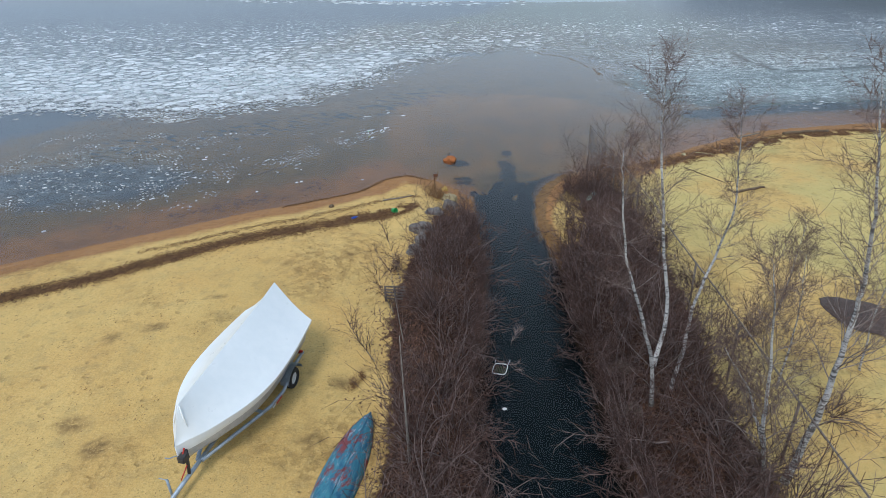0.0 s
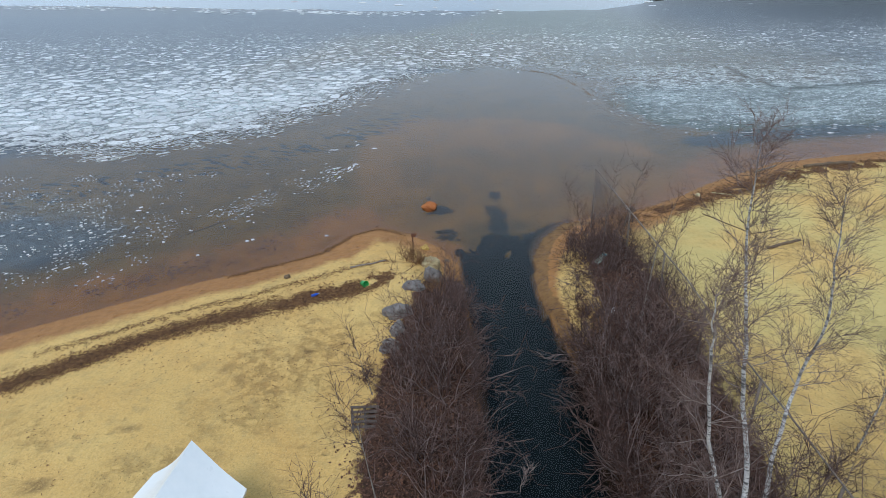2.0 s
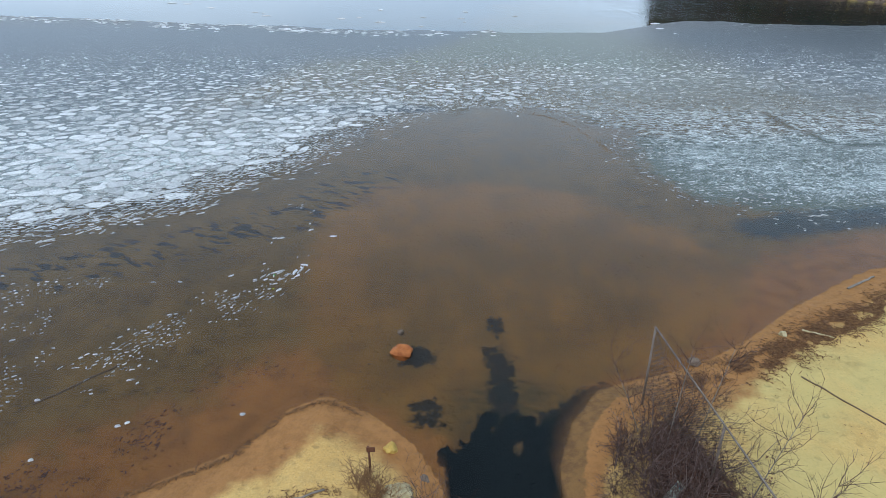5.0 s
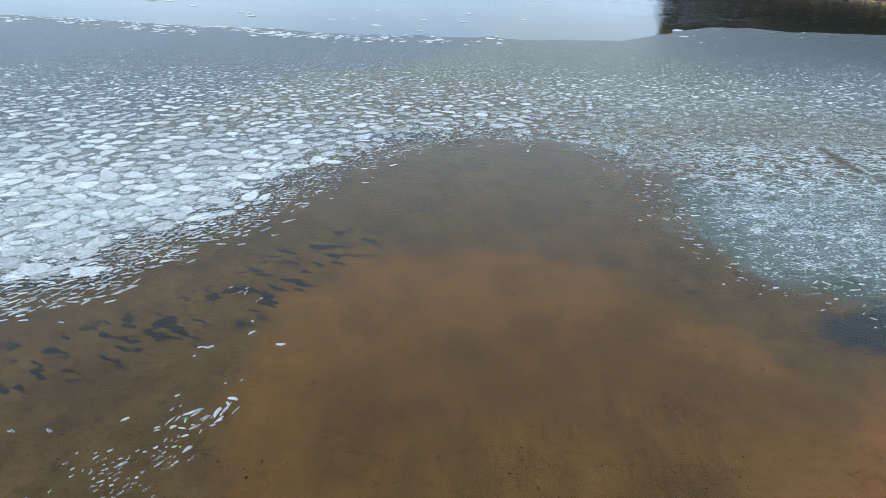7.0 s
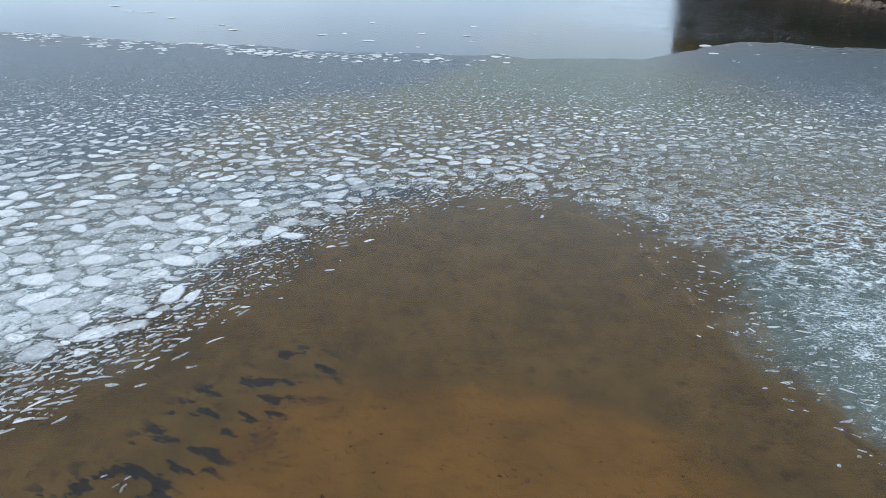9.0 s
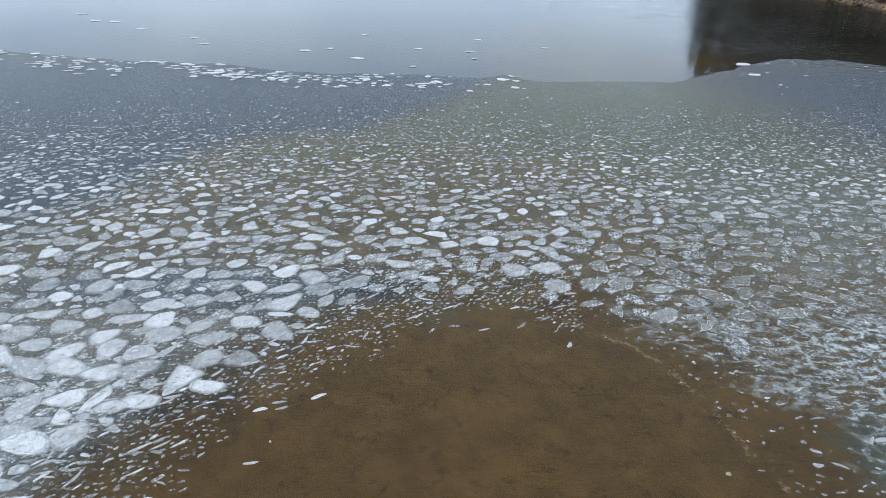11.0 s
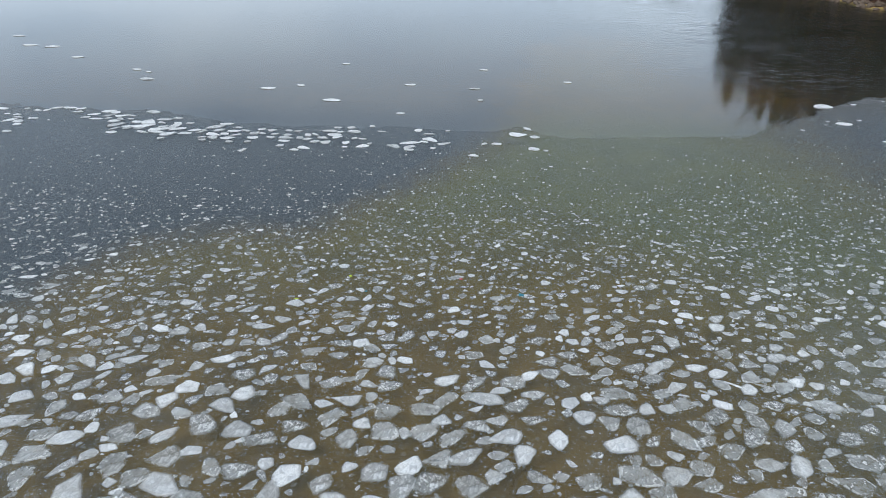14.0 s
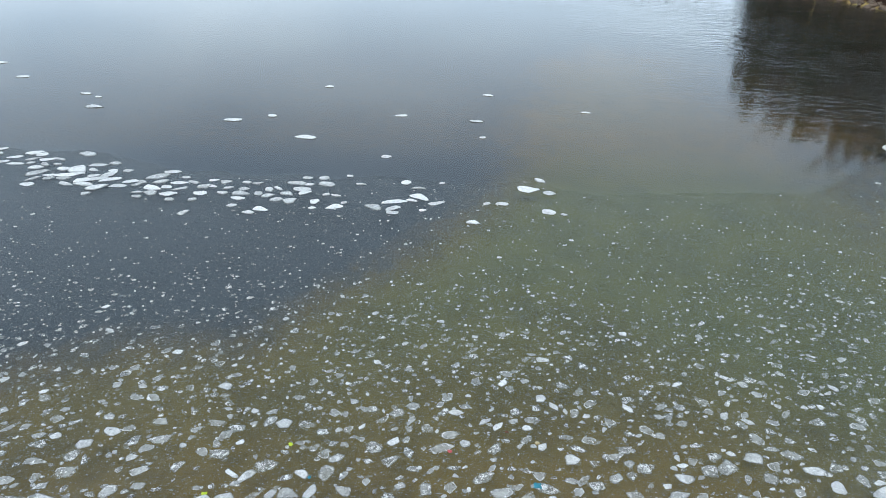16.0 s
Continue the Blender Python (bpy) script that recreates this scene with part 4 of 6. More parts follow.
def sow(x0, x1, y0, y1, gap, chance, size, aspect, lean, thick, dense, loose=False):
    """Floes over a field: chance and size are functions of place."""
    x, y = hexes(x0, x1, y0, y1, gap, r_ice)
    keep = (r_ice.uniform(0, 1, len(x)) < chance(x, y)) & (loose | (inside(x, y, ICE) > 0.1))
    x, y = x[keep], y[keep]
    n = len(x)
    rad = gap * 0.5 * size(x, y) * r_ice.uniform(0.55, 1.12, n)
    fields.append([x, y, rad, r_ice.uniform(*aspect, n), radians(lean) + r_ice.normal(0, 0.35, n), r_ice.uniform(*thick, n), np.clip(dense(x, y, r_ice.uniform(0, 1, n)), 0.05, 1)])


def west_of(x, lo=6, hi=14):
    return 1 - step(x, lo, hi)


def frosted(x, y, u):
    """Opacity of a plate: white and packed in the south-west, clear and thin towards the lake."""
    pack = (1 - step(y, 56, 72)) * west_of(x, 8, 20)
    north = step(y, 68, 82)
    skin_east = step(x, 7, 12) * (1 - step(y, 62, 70))
    sw = (1 - step(y, 52, 62)) * west_of(x, -3, 6)
    thin = 0.46 + 0.10 * pack + 0.16 * sw - 0.12 * north - 0.06 * step(y, 75, 80) - 0.24 * skin_east
    solid = step(u, 0.42 - 0.08 * pack - 0.22 * sw + 0.14 * north + 0.12 * step(y, 74, 80) + 0.42 * skin_east, 1.0 + 0.1 * step(y, 74, 80) + 0.3 * skin_east)
    return thin + 0.22 * u * (1 - 0.8 * skin_east) + (0.93 - thin - 0.22 * u) * solid


# packed plates of many sizes, thinning towards the open lake: the largest are laid first
def pack(x0, x1, y0, y1, count, reach, chance, aspect, lean, r):
    x, y = r.uniform(x0, x1, count), r.uniform(y0, y1, count)
    ok = (inside(x, y, ICE) > 0.25) & (r.uniform(0, 1, count) < chance(x, y)) & (along(x, y, CRACK) > 0.45)
    x, y = x[ok], y[ok]
    rad = reach(x, y) * np.exp(np.clip(r.normal(-0.06, 0.42, len(x)), -1.4, 0.52))
    cells, kept = {}, []
    for q in np.argsort(-rad):
        a, b, c = x[q], y[q], rad[q]
        ci, cj = int(a // 1.5), int(b // 1.5)
        clash = False
        for u in (ci - 1, ci, ci + 1):
            for w in (cj - 1, cj, cj + 1):
                for e, f, g in cells.get((u, w), ()):
                    if (e - a) ** 2 + (f - b) ** 2 < ((0.76 + 0.11 * min(max((b - 50) / 16, 0), 1)) * (c + g)) ** 2:
                        clash = True
                        break
                if clash:
                    break
            if clash:
                break
        if not clash:
            cells.setdefault((ci, cj), []).append((a, b, c))
            kept.append(q)
    x, y, rad = x[kept], y[kept], rad[kept]
    n = len(x)
    fields.append([x, y, rad, r.uniform(*aspect, n), radians(lean) + r.normal(0, 0.45, n), r.uniform(0.010, 0.04, n) * np.clip(rad / 0.4, 0.4, 1.2), np.clip(frosted(x, y, r.uniform(0, 1, n)), 0.05, 1)])


def plate_size(x, y):
    s = 0.345 - 0.04 * step(y, 57, 63) - 0.08 * step(y, 62, 68) - 0.07 * step(y, 67, 73) - 0.06 * step(y, 73, 79) - 0.03 * step(y, 79, 84)
    return np.clip(np.minimum(s, 0.36 - 0.14 * step(x, 10, 22)), 0.06, 1)


def plate_chance(x, y):
    yy = y + 5 * (fbm(x * 0.22, y * 0.22, 2) - 0.5)
    north = (1 - 0.25 * step(yy, 63, 72)) * (1 - 0.22 * step(yy, 70, 76)) * (1 - 0.93 * step(yy, 76, 86)) * (1 - 0.5 * step(fbm(x * 0.8, y * 0.9, 81), 0.46, 0.60) * step(y, 58, 64))
    rim_gap = step(inside(x, y, ICE) + 4 * (fbm(x * 0.5, y * 0.5, 14) - 0.47), 1.6 - 2.0 * (1 - step(x, -17, -13)), 4.4 - 3 * (1 - step(x, -17, -13)))
    return north * rim_gap * (west_of(x, 6, 12) + (1 - west_of(x, 6, 12)) * (0.75 * step(y, 56, 61) + 0.25 * step(y, 63, 71)))


pack(-58, 58, 41, 90, 80000, plate_size, plate_chance, (1.0, 1.9), 12, r_ice)
# small bits between the plates
sow(-34, 44, 50, 84, 0.36, lambda x, y: 0.46 - 0.2 * step(y, 76, 84), lambda x, y: 0.42 + 0 * x, (1.0, 1.9), 8, (0.004, 0.014), lambda x, y, u: 0.14 + 0.75 * u ** 3)
sow(-40, 44, 78, 95, 0.50, lambda x, y: 0.45 * (1 - step(y, 80, 92)) + 0.12, lambda x, y: 0.24 + 0 * x, (1.0, 1.8), 0, (0.004, 0.012), lambda x, y, u: 0.10 + 0.85 * u ** 5)
sow(-36, 46, 75, 94, 0.27, lambda x, y: 0.55 * (1 - 0.45 * step(y, 82, 92)) * (0.35 + 1.1 * fbm(x * 0.35, y * 0.35, 83)) * step(inside(x, y, ICE), 0.0, 1.0), lambda x, y: 0.21 + 0.12 * fbm(x * 2, y * 2, 84), (1.0, 2.0), 0, (0.003, 0.010), lambda x, y, u: 0.10 + 0.8 * u ** 4)
# drawn-out shards along the southern rim
sow(-26, 9, 43, 63, 0.24, lambda x, y: 0.90 * (1 - 0.6 * step(inside(x, y, ICE), 4, 9)) * step(inside(x, y, ICE) + 3 * (fbm(x * 0.6, y * 0.6, 72) - 0.47), -0.6, 0.8), lambda x, y: 0.50 + 0 * x, (1.2, 3.6), 24, (0.004, 0.014), lambda x, y, u: 0.22 + 0.72 * u ** 1.6, True)
sow(-50, 9, 38, 62, 0.30, lambda x, y: step(inside(x, y, ICE) + 3 * (fbm(x * 0.4, y * 0.4, 71) - 0.5), -1.6, 1.2) * (1 - step(inside(x, y, ICE), 3.4, 6)) * (0.22 + 0.78 * (1 - step(x, -9, -3))), lambda x, y: 0.80 + 0 * x, (2.2, 8.0), 27, (0.010, 0.03), lambda x, y, u: 0.50 + 0.5 * u, True)
sow(10, 34, 39, 61, 0.27, lambda x, y: 0.34 * step(inside(x, y, ICE) + 2.5 * (fbm(x * 0.6, y * 0.6, 73) - 0.47), -0.8, 1.5) * step(fbm(x * 0.9, y * 1.6, 74), 0.34, 0.54) * (1 - 0.35 * step(y, 50, 56)), lambda x, y: 0.48 + 0 * x, (1.6, 5.5), -8, (0.004, 0.014), lambda x, y, u: 0.2 + 0.8 * u ** 1.5, True)
sow(10, 50, 38.5, 70, 0.46, lambda x, y: (0.26 - 0.12 * step(y, 50, 58)) * step(inside(x, y, ICE), 0.3, 2) * (0.4 + fbm(x * 0.5, y * 0.8, 6)), lambda x, y: 0.60 + 0 * x, (2.0, 6.0), -6, (0.006, 0.02), lambda x, y, u: 0.2 + 0.75 * u ** 1.4)
# white lumps along the far edge
sow(-62, 14, 88, 110, 0.85, lambda x, y: 1.0 * np.exp(-((along(x, y, FAR_EDGE) - 2.1) / 2.1) ** 2) * step(fbm(x * 0.4, y * 0.5, 77), 0.24, 0.50) * (0.25 + 0.75 * west_of(x, -4, 10)), lambda x, y: 0.34 + 0.95 * fbm(x * 3, y * 3, 4), (1.2, 2.6), 0, (0.03, 0.09),
    lambda x, y, u: 0.75 + 0.3 * u)
sow(8, 50, 90, 104, 1.2, lambda x, y: 0.12 + 0 * x, lambda x, y: 0.35 + 0 * x, (1.3, 2.6), 0, (0.03, 0.06), lambda x, y, u: 0.5 + 0.5 * u)
# loose scraps of ice in the shallows
sow(-26, -8, 23, 37, 0.42, lambda x, y: 0.55 * np.exp(-(np.hypot((x + 18) / 6.5, (y - 29.5) / 4.5)) ** 4) * step(fbm(x * 0.5, y * 0.6, 61), 0.42, 0.6), lambda x, y: 0.40 + 0 * x, (1.0, 3.5), 20, (0.006, 0.03),
    lambda x, y, u: 0.45 + 0.55 * u, True)
sow(-10, -2, 29, 43, 0.36, lambda x, y: 0.55 * np.exp(-(along(x, y, [(-8.3, 30.4), (-7.3, 32.6), (-5.6, 34.6), (-4.4, 36.2), (-4.2, 39.6)]) / 0.8) ** 2) * step(fbm(x * 0.8, y * 0.8, 62), 0.40, 0.6),
    lambda x, y: 0.50 + 0 * x, (1.5, 4.5), 30, (0.006, 0.03), lambda x, y, u: 0.45 + 0.55 * u, True)
sow(-11, -3.5, 28, 37, 0.20, lambda x, y: 0.95 * np.exp(-(along(x, y, [(-8.9, 30.8), (-7.5, 32.6), (-6.1, 34.2), (-5.2, 34.7)]) / 0.95) ** 4) * step(fbm(x * 0.9, y * 0.9, 64), 0.33, 0.50), lambda x, y: 0.48 + 0 * x, (1.5, 6.0), 35, (0.004, 0.02), lambda x, y, u: 0.30 + 0.7 * u * u, True)
sow(-24, -11, 25, 36, 0.22, lambda x, y: 0.75 * step(fbm(x * 0.8, y * 0.9, 65), 0.43, 0.56), lambda x, y: 0.40 + 0 * x, (1.2, 4.0), 25, (0.004, 0.02), lambda x, y, u: 0.30 + 0.7 * u * u, True)
sow(-5.6, -3.6, 35, 42.5, 0.26, lambda x, y: 0.22 * step(fbm(x * 0.8, y * 0.8, 66), 0.42, 0.58), lambda x, y: 0.42 + 0 * x, (1.5, 5.0), 45, (0.004, 0.02), lambda x, y, u: 0.4 + 0.6 * u, True)
sow(-24, -3, 27, 42, 0.9, lambda x, y: 0.045 * (inside(x, y, LAND_WEST) < -0.5), lambda x, y: 0.20 + 0 * x, (1.0, 2.5), 0, (0.006, 0.02), lambda x, y, u: 0.3 + 0.7 * u, True)
for qx, qy in ((-7.3, 28.2), (-7.5, 28.1), (-9.2, 27.0), (-11.0, 28.2)):
    fields.append([np.array([qx]), np.array([qy]), np.array([0.065]), np.array([1.5]), np.array([0.4]), np.array([0.03]), np.array([1.0])])
# thin pans in the shallows, of which shards of the frozen outline show
for px, py, lx, ly, lean in ((-16.9, 41.1, 1.55, 0.42, 6), (-12.8, 41.4, 1.25, 0.40, 4), (-20.8, 42.2, 1.3, 0.8, -5), (-19.6, 39.6, 1.2, 0.5, 8), (-4.4, 36.0, 1.0, 0.5, 35), (-18.2, 38.4, 1.2, 0.35, 8)):
    n = int(14 + 10 * lx)
    a, k = r_ice.uniform(0, 2 * np.pi, n), np.where(r_ice.uniform(0, 1, n) < 0.5, r_ice.normal(1, 0.14, n), r_ice.uniform(0.0, 1.1, n))
    c, s = math.cos(radians(lean)), math.sin(radians(lean))
    qx, qy = np.cos(a) * lx * k, np.sin(a) * ly * k
    way = np.arctan2(np.cos(a) * ly, -np.sin(a) * lx)
    fields.append([px + qx * c - qy * s, py + qx * s + qy * c, r_ice.uniform(0.03, 0.11, n), r_ice.uniform(2.5, 8, n), way + radians(lean) + r_ice.normal(0, 0.2, n), r_ice.uniform(0.01, 0.03, n), r_ice.uniform(0.6, 1.0, n)])
X, Y, RAD, ASP, TURN, THICK, DENSE = [np.concatenate(c) for c in zip(*fields)]
clear_of = along(X, Y, CRACK) > 0.30 + 0.3 * RAD
X, Y, RAD, ASP, TURN, THICK, DENSE = [c[clear_of] for c in (X, Y, RAD, ASP, TURN, THICK, DENSE)]
single = (Y > 57.5) & (Y < 68) & (X > -6) & (X < 12) & (RAD > 0.23)
pick = np.flatnonzero(single)[:290]
rest = np.ones(len(X), bool)
rest[pick] = False
for name, some, levels, label in (("brash_ice", rest & (RAD > 0.12), 5, "field of white and grey broken ice floes on the lake"),
                                  ("brash_crumbs", rest & (RAD <= 0.12), 2, "small crumbs and shards of ice between the floes")):
    v, f, rim = floe_arrays(X[some], Y[some], RAD[some], ASP[some], TURN[some], THICK[some], r_ice, levels)
    tagged(new(name, mesh_data(name, v, f, M_FLOE, False, {"rim": rim, "dense": np.repeat(DENSE[some], levels * SIDES)})), label, "ice", kind="stuff")
for q in pick:
    s = slice(q, q + 1)
    v, f, rim = floe_arrays(X[s] * 0, Y[s], RAD[s], ASP[s], TURN[s], THICK[s], r_ice)
    ob = new("ice_floe", mesh_data("ice_floe", v, f, M_FLOE, False, {"rim": rim, "dense": rim * 0 + DENSE[q]}))
    ob.data.transform(Matrix.Translation((0, -Y[q], 0)))
    ob.location = (X[q], Y[q], 0)
    tagged(ob, "frosted grey-white plate of ice floating among others", "ice floe", "ice floes")
# sandy rim pushed up along the eastern edge of the open pool
r_rim = np.random.default_rng(19)
rx, ry = points_on([(7.6, 58.8), (9, 57.8), (10.2, 57.0), (11.2, 55.6), (11.8, 53.8), (12.4, 51.4), (12.5, 49.6)], 650, 0.07, 23)
rx, ry = rx + 0.35 * (fbm(rx * 1.1, ry * 1.1, 26) - 0.47), ry + 0.9 * (fbm(rx * 1.3, ry * 1.3, 27) - 0.47)
some = fbm(rx * 1.4, ry * 1.4, 29) > 0.42
rx, ry = rx[some], ry[some]
n_rim = len(rx)
v, f, rim = floe_arrays(rx, ry, r_rim.uniform(0.008, 0.034, n_rim), r_rim.uniform(1.2, 3.6, n_rim), -0.75 + r_rim.normal(0, 0.4, n_rim), r_rim.uniform(0.004, 0.018, n_rim), r_rim)
tagged(new("sandy_ice_rim", mesh_data("sandy_ice_rim", v, f, M_DIRTY)), "tan sandy rim of dirty ice along open water", "ice", kind="stuff")
# lone floes on the open water
LONE = [(-18.8, 106.2, 0.5), (-21.1, 109.5, 0.35), (-19.7, 108.6, 0.25), (-8.3, 103.6, 0.38), (-5.9, 104.6, 0.32), (-2.9, 100.3, 0.48), (2.9, 105.1, 0.33), (2.5, 97.1, 0.3), (9.3, 110.6, 0.3),
        (8.1, 104.0, 0.32), (8.3, 100.7, 0.2), (16.0, 106.4, 0.25), (-33.5, 118.9, 0.6), (-28.5, 114.2, 0.4), (-39.9, 124.4, 0.6), (-3.2, 112.5, 0.3), (-36, 119.5, 0.5), (33.8, 99.8, 0.65), (33.0, 95.5, 0.4)]
for x, y, s in LONE:
    o = np.zeros(1)
    v, f, rim = floe_arrays(o, o, o + s, o + 1.7, o, o + 0.06, r_ice)
    ob = new("ice_floe", mesh_data("ice_floe", v, f, M_FLOE, False, {"rim": rim, "dense": rim * 0 + 1}))
    ob.location = (x, y, 0)
    tagged(ob, "small white lump of ice drifting on open water", "ice floe", "lone ice floes")



# ---- woody plants ----
def branch_segments(start, heading, length, radius, steps, r, wander=0.18, up=0.05, taper=0.35):
    """A wandering tapered branch as tube rows; also gives its points."""
    p, d = np.array(start, float), np.array(heading, float)
    d /= np.linalg.norm(d)
    rows, pts = [], [(p.copy(), d.copy(), radius)]
    for k in range(steps):
        d = d + r.normal(0, wander, 3) + np.array([0, 0, up])
        d /= np.linalg.norm(d)
        q = p + d * length / steps
        r0, r1 = radius * (1 - (1 - taper) * k / steps), radius * (1 - (1 - taper) * (k + 1) / steps)
        rows.append([*p, *q, r0, r1])
        p = q
        pts.append((p.copy(), d.copy(), r1))
    return rows, pts


def side_way(d, r, spread):
    w = r.normal(0, 1, 3)
    w -= d * w.dot(d)
    w /= np.linalg.norm(w)
    return d * math.cos(spread) + w * math.sin(spread)


def shrub_meshes(seed, height_m, stems, spread, twig_mat, dense=1.0, own=5, stem_mat=None):
    """A leafless many-stemmed shrub: its main stems a mesh each, the fine growth in one more."""
    r = np.random.default_rng(seed)
    thick, fine = [], []
    for k in range(stems):
        a = r.uniform(0, 2 * np.pi)
        out = r.uniform(0.10, spread * 1.7)
        rows, pts = branch_segments((r.normal(0, 0.14), r.normal(0, 0.14), -0.05), (math.cos(a) * out, math.sin(a) * out, 1), height_m * r.uniform(0.6, 1.05),
                                    r.uniform(0.009, 0.021), 6, r, 0.17, 0.04, 0.25)
        if k < own:
            thick.append(tubes("stem", rows, stem_mat or twig_mat, 4))
        else:
            fine += rows
        for p, d, rad in pts[1:]:
            for _ in range(int(1.9 * dense + r.uniform(0, 1))):
                rows2, pts2 = branch_segments(p, side_way(d, r, r.uniform(0.5, 1.15)), height_m * r.uniform(0.16, 0.38), rad * 0.6 + 0.002, 3, r, 0.20, 0.05, 0.4)
                fine += rows2
                for p2, d2, rad2 in pts2[1:]:
                    for _ in range(1 if dense < 0.8 or r.uniform() < 0.45 else 2):
                        fine += branch_segments(p2, side_way(d2, r, r.uniform(0.3, 0.9)), height_m * r.uniform(0.07, 0.18), 0.0066, 1, r, 0.1, 0.0, 0.5)[0]
    return thick, tubes("crown", fine, twig_mat, 3)


def shrub(meshes, name, label, group, m):
    ob = thing(name, label, "shrub", group, at=m)
    for me in meshes[0]:
        part("stem", me, ob)
    tagged(part("crown", meshes[1], ob, "fine bare twigs"), kind="stuff")
    return ob


ALDERS = [shrub_meshes(100 + k, 2.1 + 0.12 * k, 11 + k % 3, 0.45 + 0.05 * (k % 4), M_ALDER, 0.5, 7, M_STEM) for k in range(7)]
LOW = [shrub_meshes(140 + k, 1.15, 12, 0.8, M_ALDER, 0.7, 4, M_STEM) for k in range(3)]


def fill(outline, gap, seed):
    r = np.random.default_rng(seed)
    p = np.array(outline)
    x, y = hexes(p[:, 0].min(), p[:, 0].max(), p[:, 1].min(), p[:, 1].max(), gap, r)
    ok = inside(x, y, outline) > 0.15
    return list(zip(x[ok], y[ok])), r


spots, r_sh = fill(THICKET_WEST, 0.74, 5)
for x, y in spots:
    if r_sh.uniform() < (0.34 + 0.42 * step(x, -1.2, -0.3)) * max(step(fbm(np.array(x * 0.9), np.array(y * 0.9), 55), 0.28, 0.46), y > 18):
        tall = (0.95 if y < 18 else 0.95 - 0.38 * min(1, (y - 18) / 4)) * (0.75 + 0.25 * step(x, -1.4, -0.4))
        s = tall * r_sh.uniform(0.6, 1.25)
        lean = 10 * (x + 0.4)
        m = pose(x, y, ground_z(x, y) - 0.03, r_sh.normal(0, 5), lean + r_sh.normal(0, 6), r_sh.uniform(0, 360)) @ Matrix.Scale(s, 4)
        shrub(ALDERS[r_sh.integers(7)], "alder_shrub", "leafless purple-brown alder shrub on the channel bank", "alder thicket west of the channel", m)
spots, r_sh = fill(THICKET_EAST, 0.76, 6)
for x, y in spots:
    if r_sh.uniform() < (0.92 if y < 20 else 1.0) * step(fbm(np.array(x * 0.9), np.array(y * 0.9), 56), 0.28, 0.46) * (1.0 if y < 20.5 or x > 5.9 else 0.75):
        if 4.9 < x < 6.5 and 10.0 < y < 12.3:
            s_near = 0.5
        else:
            s_near = 1.0
        s = s_near * (1.0 if y < 18 else 1.0 - 0.32 * min(1, (y - 18) / 7)) * r_sh.uniform(0.6, 1.2)
        m = pose(x, y, ground_z(x, y) - 0.03, r_sh.normal(0, 5), r_sh.normal(0, 6) - 20 * (5.4 - x if x < 5.4 else 0), r_sh.uniform(0, 360)) @ Matrix.Scale(s, 4)
        shrub(ALDERS[r_sh.integers(7)], "alder_shrub", "leafless purple-brown alder shrub beside the wire fence", "alder thicket east of the channel", m)
for x, y, s in ((-0.1, 22.0, 0.6), (-0.35, 20.9, 0.65), (-0.6, 19.7, 0.7), (-0.9, 18.8, 0.75), (0.0, 23.2, 0.5), (-1.9, 18.6, 0.6), (0.6, 23.4, 0.8), (0.9, 22.2, 0.9), (6.2, 26.2, 1.0), (5.9, 24.9, 1.0), (5.7, 23.4, 0.8), (6.8, 24.2, 0.9), (5.9, 26.5, 0.8), (5.3, 24.9, 0.7), (5.6, 25.8, 0.9), (4.5, 15.8, 0.9), (4.5, 12.5, 0.9), (4.4, 10.6, 1.0),
                (4.95, 22.3, 0.75), (5.05, 21.4, 0.8), (5.2, 23.2, 0.8), (4.8, 20.6, 0.8), (8.3, 20.5, 0.8), (8.5, 17.6, 0.9), (8.9, 14.8, 1.0), (9.9, 11.6, 1.0)):
    m = pose(x, y, ground_z(x, y) - 0.03, 0, 0, r_sh.uniform(0, 360)) @ Matrix.Scale(s, 4)
    shrub(LOW[r_sh.integers(3)], "low_shrub", "low spreading bare brown shrub on the sand", "low shrubs", m)
# brush along the water's edge, leaning out over the channel
for side, lo, hi, edge_x, count in ((1, 8.0, 20.5, 4.50, 38), (-1, 8.5, 24.0, 1.15, 30)):
    for k in range(count):
        y = lo + (hi - lo) * (k + r_sh.uniform(0, 0.9)) / count
        x = edge_x + r_sh.uniform(-0.18, 0.22) - (0.45 * (1 - step(y, 15, 20)) if side < 0 else 0)
        m = pose(x, y, max(ground_z(x, y), -0.05) - 0.03, r_sh.normal(0, 8), -side * r_sh.uniform(12, 38), r_sh.uniform(0, 360)) @ Matrix.Scale(r_sh.uniform(0.6, 1.15) * (0.75 if side < 0 else 1.0), 4)
        shrub(LOW[r_sh.integers(3)], "low_shrub", "dark bare shrub leaning out over the channel", "brush at the channel's edge", m)
DRY = shrub_meshes(170, 0.75, 26, 0.5, M_DRYGRASS, 0.5)
for x, y, s in ((-0.62, 25.35, 1.0), (-0.3, 25.0, 0.8), (4.9, 21.5, 0.8), (5.2, 20.6, 0.7), (0.2, 23.0, 0.7), (-2.65, 12.75, 0.45), (-2.45, 13.1, 0.35)):
    shrub(DRY, "dry_weeds", "clump of rust-brown dry weed stalks", "dry weeds", pose(x, y, ground_z(x, y), 0, 0, 40 * x) @ Matrix.Scale(s, 4))


